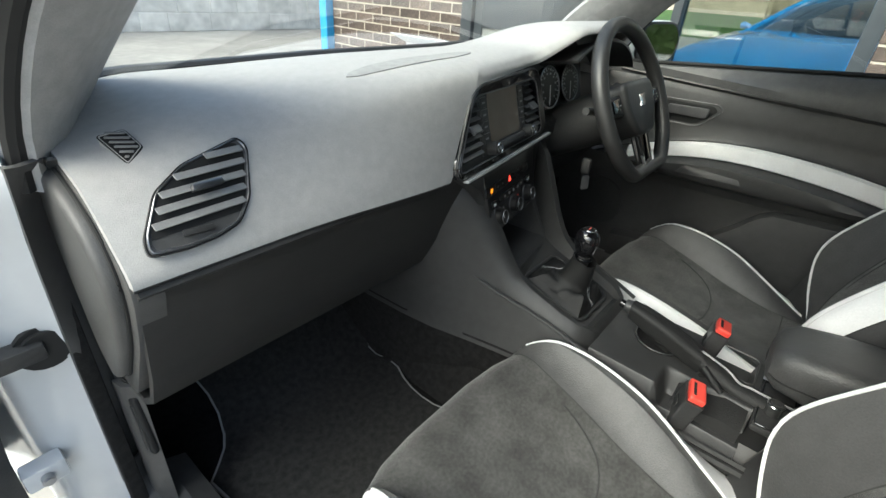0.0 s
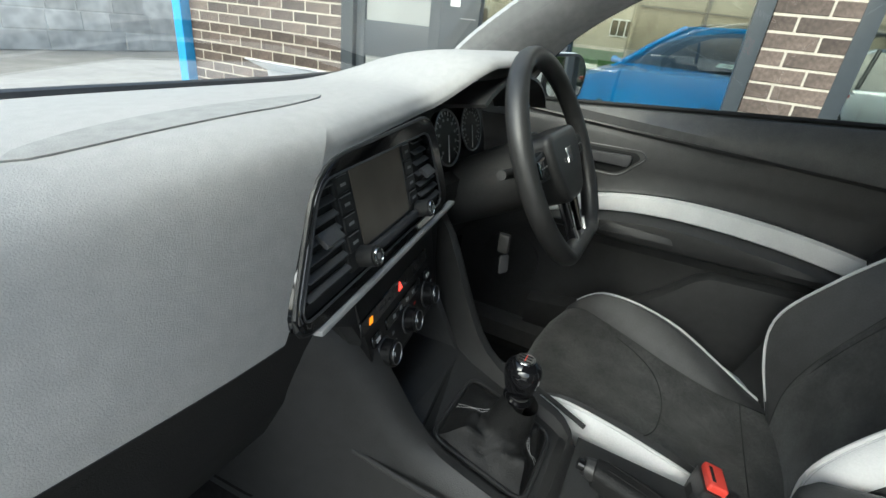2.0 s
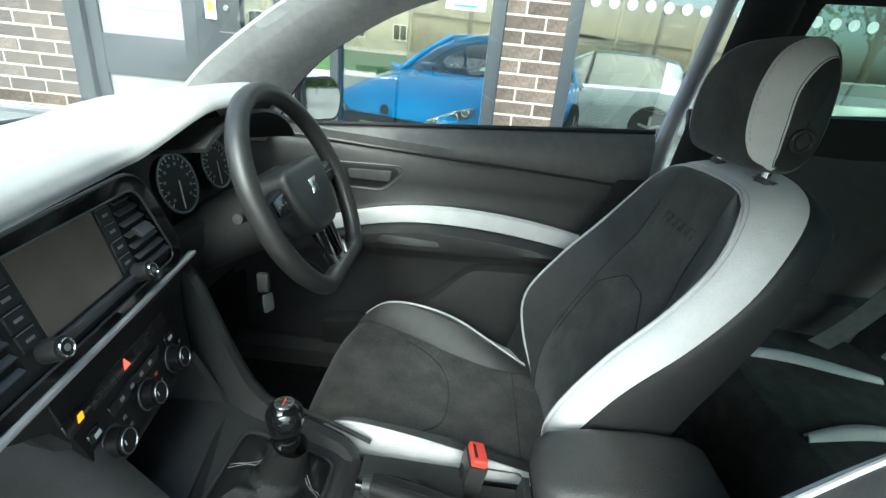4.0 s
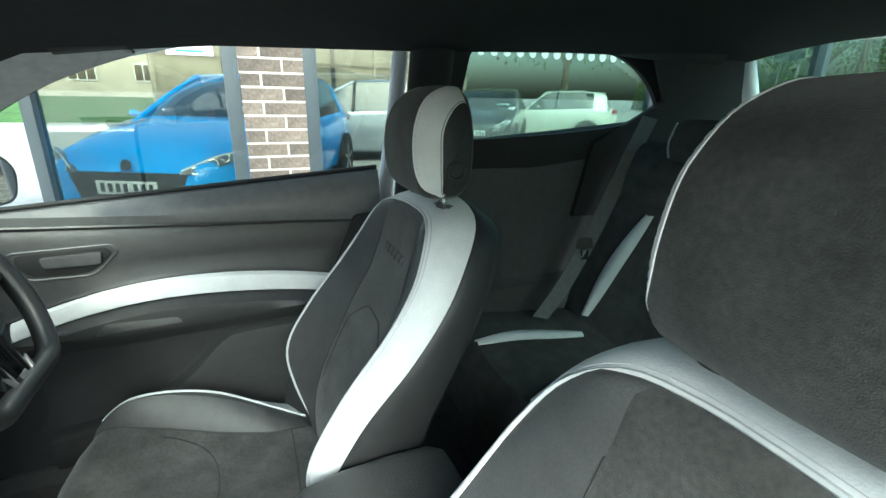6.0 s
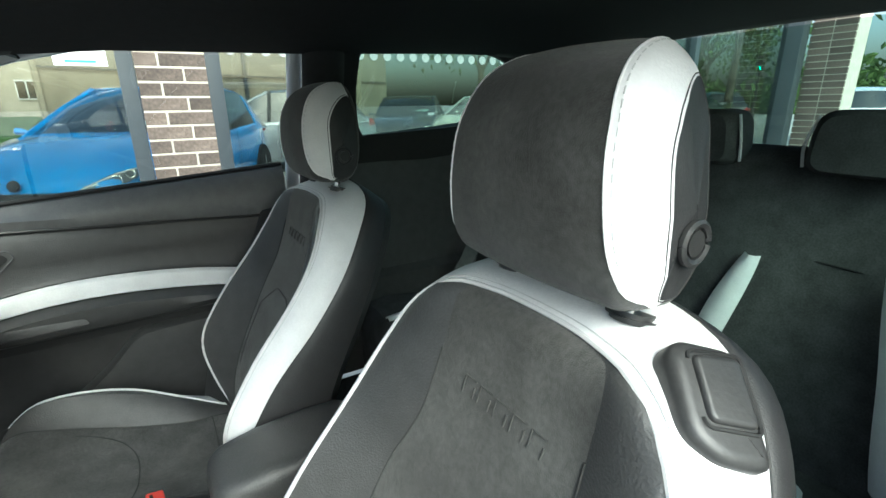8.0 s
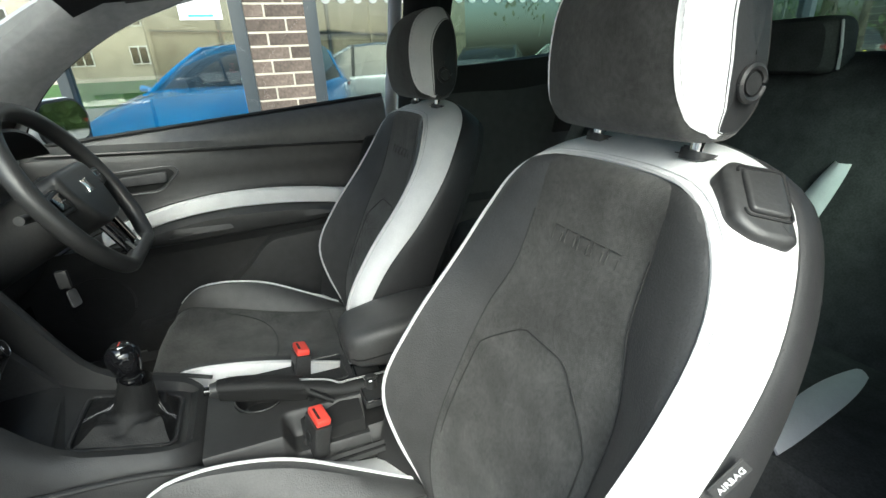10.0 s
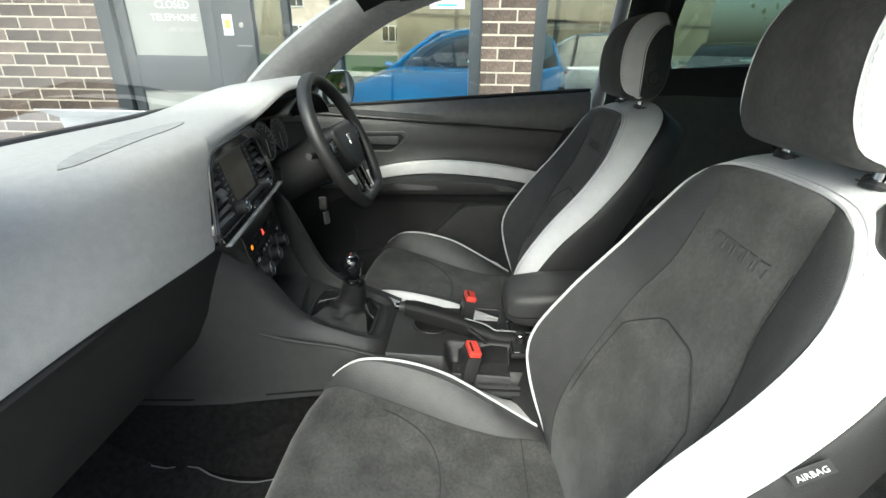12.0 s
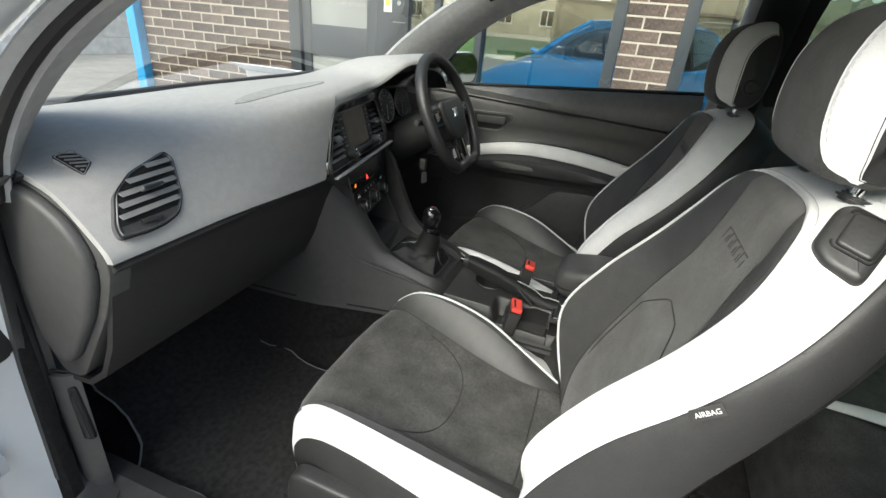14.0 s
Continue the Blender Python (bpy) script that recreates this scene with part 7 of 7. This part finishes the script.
# sign, traffic lights, lamp post
sign = thing("road_sign", "grey backed direction sign on two posts", "road sign")
part("sign_board", box((9.3, -15.2, 2.75), (1.6, 0.05, 0.75), 0.02, 2, rot(0, 0, -30)), mat("sign_back", (0.25, 0.30, 0.29), 0.5), sign)
for dx in (-0.5, 0.5):
    part("sign_post", cyl((9.3 + dx * 0.87, -15.25 - dx * 0.5, 1.5), 0.045, 3.0, None, 12), M_satin, sign)
for x, y in ((12.5, -27.0), (10.2, -27.5)):
    tl = thing("traffic_light", "traffic light showing green on a dark pole", "traffic light", "traffic lights")
    part("pole", cyl((x, y, 1.4), 0.06, 2.8, None, 12), M_black, tl)
    part("head", box((x, y + 0.1, 3.0), (0.3, 0.25, 0.9), 0.03), M_black, tl)
    part("green_lens", cyl((x - 0.05, y + 0.24, 2.72), 0.10, 0.05, rot(90), 18), glow_mat("green_signal", (0.05, 1.0, 0.6), 3.0), tl, "lit green lens")
lamp = thing("street_lamp", "slim grey street lamp post", "street lamp")
part("pole", tube([(5.9, -26, 0), (5.9, -26, 4), (5.9, -26, 7.5)], [0.09, 0.07, 0.05], 10), M_satin, lamp)
part("lamp_head", box((6.2, -26, 7.5), (0.6, 0.2, 0.1), 0.03), M_satin, lamp)


def tree(x, y, h, spread, seed, group="street trees"):
    random.seed(seed)
    tr = thing("tree", "leafy broad-crowned street tree", "tree", group)
    bm = tube([(x, y, 0), (x + 0.05, y, h * 0.25), (x - 0.04, y + 0.05, h * 0.5), (x, y, h * 0.72)], [0.16, 0.12, 0.09, 0.05], 8, None, 8)
    ends = []
    for k in range(9):
        a, z0 = random.uniform(0, 6.28), h * random.uniform(0.35, 0.62)
        e = Vector((x + spread * 0.75 * math.cos(a), y + spread * 0.75 * math.sin(a), z0 + h * random.uniform(0.12, 0.34)))
        tube([(x, y, z0), tuple(Vector((x, y, z0)).lerp(e, 0.5) + Vector((0, 0, 0.12 * h))), e], [0.06, 0.04, 0.015], 6, bm, 6)
        ends.append(e)
    part("trunk", bm, mat("bark", (0.10, 0.085, 0.065), 0.95, var=0.3, scale=20, bump=0.6), tr, "grey-brown trunk and limbs")
    vs, fs = [], []
    for k in range(2600):
        c = random.choice(ends) + Vector((random.gauss(0, 1), random.gauss(0, 1), random.gauss(0, 0.75))) * spread * 0.30
        r = random.uniform(0.05, 0.12)
        q = Euler((random.uniform(0, 6.28), random.uniform(0, 6.28), random.uniform(0, 6.28))).to_matrix()
        i = len(vs)
        vs += [c + q @ Vector(p) * r for p in ((-1, 0, 0), (0, -0.6, 0.2), (1, 0, 0), (0, 0.6, 0.2))]
        fs.append((i, i + 1, i + 2, i + 3))
    me = bpy.data.meshes.new("crown")
    me.from_pydata([tuple(v) for v in vs], [], fs)
    me.materials.append(M_leaf)
    ob = new("crown", me)
    ob.parent = tr
    ob["label"] = "loose green leaves"
    return tr


M_leaf = mat("green_leaves", (0.075, 0.12, 0.03), 0.7, var=0.35, scale=1.2, stain=0.3)
tree(8.1, -16.5, 6.0, 2.2, 3)
tree(12.0, -21.0, 6.0, 2.4, 5)
tree(13.5, -10.5, 6.0, 2.0, 8)
tree(2.0, -34.0, 6.5, 3.0, 9)
tree(17.0, -30.0, 6.5, 3.0, 12)
random.seed(21)
vs, fs = [], []
for k in range(9000):
    t_ = random.random()
    c = Vector((-30 + 75 * t_, -46 + 6 * math.sin(t_ * 9), abs(random.gauss(0, 1)) * (1.7 + 0.9 * math.sin(t_ * 23) + 0.6 * math.sin(t_ * 61))))
    r = random.uniform(0.25, 0.55)
    q = Euler((random.uniform(0, 6.28), random.uniform(0, 6.28), 0)).to_matrix()
    i = len(vs)
    vs += [tuple(c + q @ Vector(p) * r) for p in ((-1, 0, 0), (0, -0.7, 0.2), (1, 0, 0), (0, 0.7, 0.2))]
    fs.append((i, i + 1, i + 2, i + 3))
me = bpy.data.meshes.new("far_trees")
me.from_pydata(vs, [], fs)
me.materials.append(M_leaf)
tagged(new("far_trees", me), "distant line of green trees", "trees", kind="stuff")


# ---- brickwork, last ----
random.seed(7)
brick_wall(2.19, 3.75, 0.0, 2.4, shop)
brick_wall(-0.66, -0.325, 0.0, 2.7, shop)
for r in range(9):
    x = -3.0 + random.uniform(0, 0.5)
    while x < 9.0:
        w = random.uniform(0.35, 1.0)
        ob = part("stone", box((x + w / 2, 10.44 + random.uniform(-0.012, 0.012), 0.17 + 0.345 * r), (w - 0.015, 0.06, 0.33), 0.012, 1), M_stone, wall, smooth=False)
        x += w
# rear pier faces along the building
pier = thing("corner_pier", "dark brick pier at the end of the shop front", "pier", kind="structure")
part("mortar", box((2.06, -7.45, 1.5), (0.42, 0.34, 3.0), 0.0), M_mortar, pier)
pm = bpy.data.meshes.new("pier_brick")
bm = box((0, 0, 0), (0.215, 0.03, 0.064), 0.003, 1)
bm.to_mesh(pm)
bm.free()
pm.materials.append(M_brick)
for r in range(40):
    for k in range(2):
        ob = new("brick", pm)
        ob.location = (1.955 + 0.2255 * k - (0.0 if r % 2 else 0.0), -7.288, 0.037 + 0.075 * r)
        ob.parent = pier
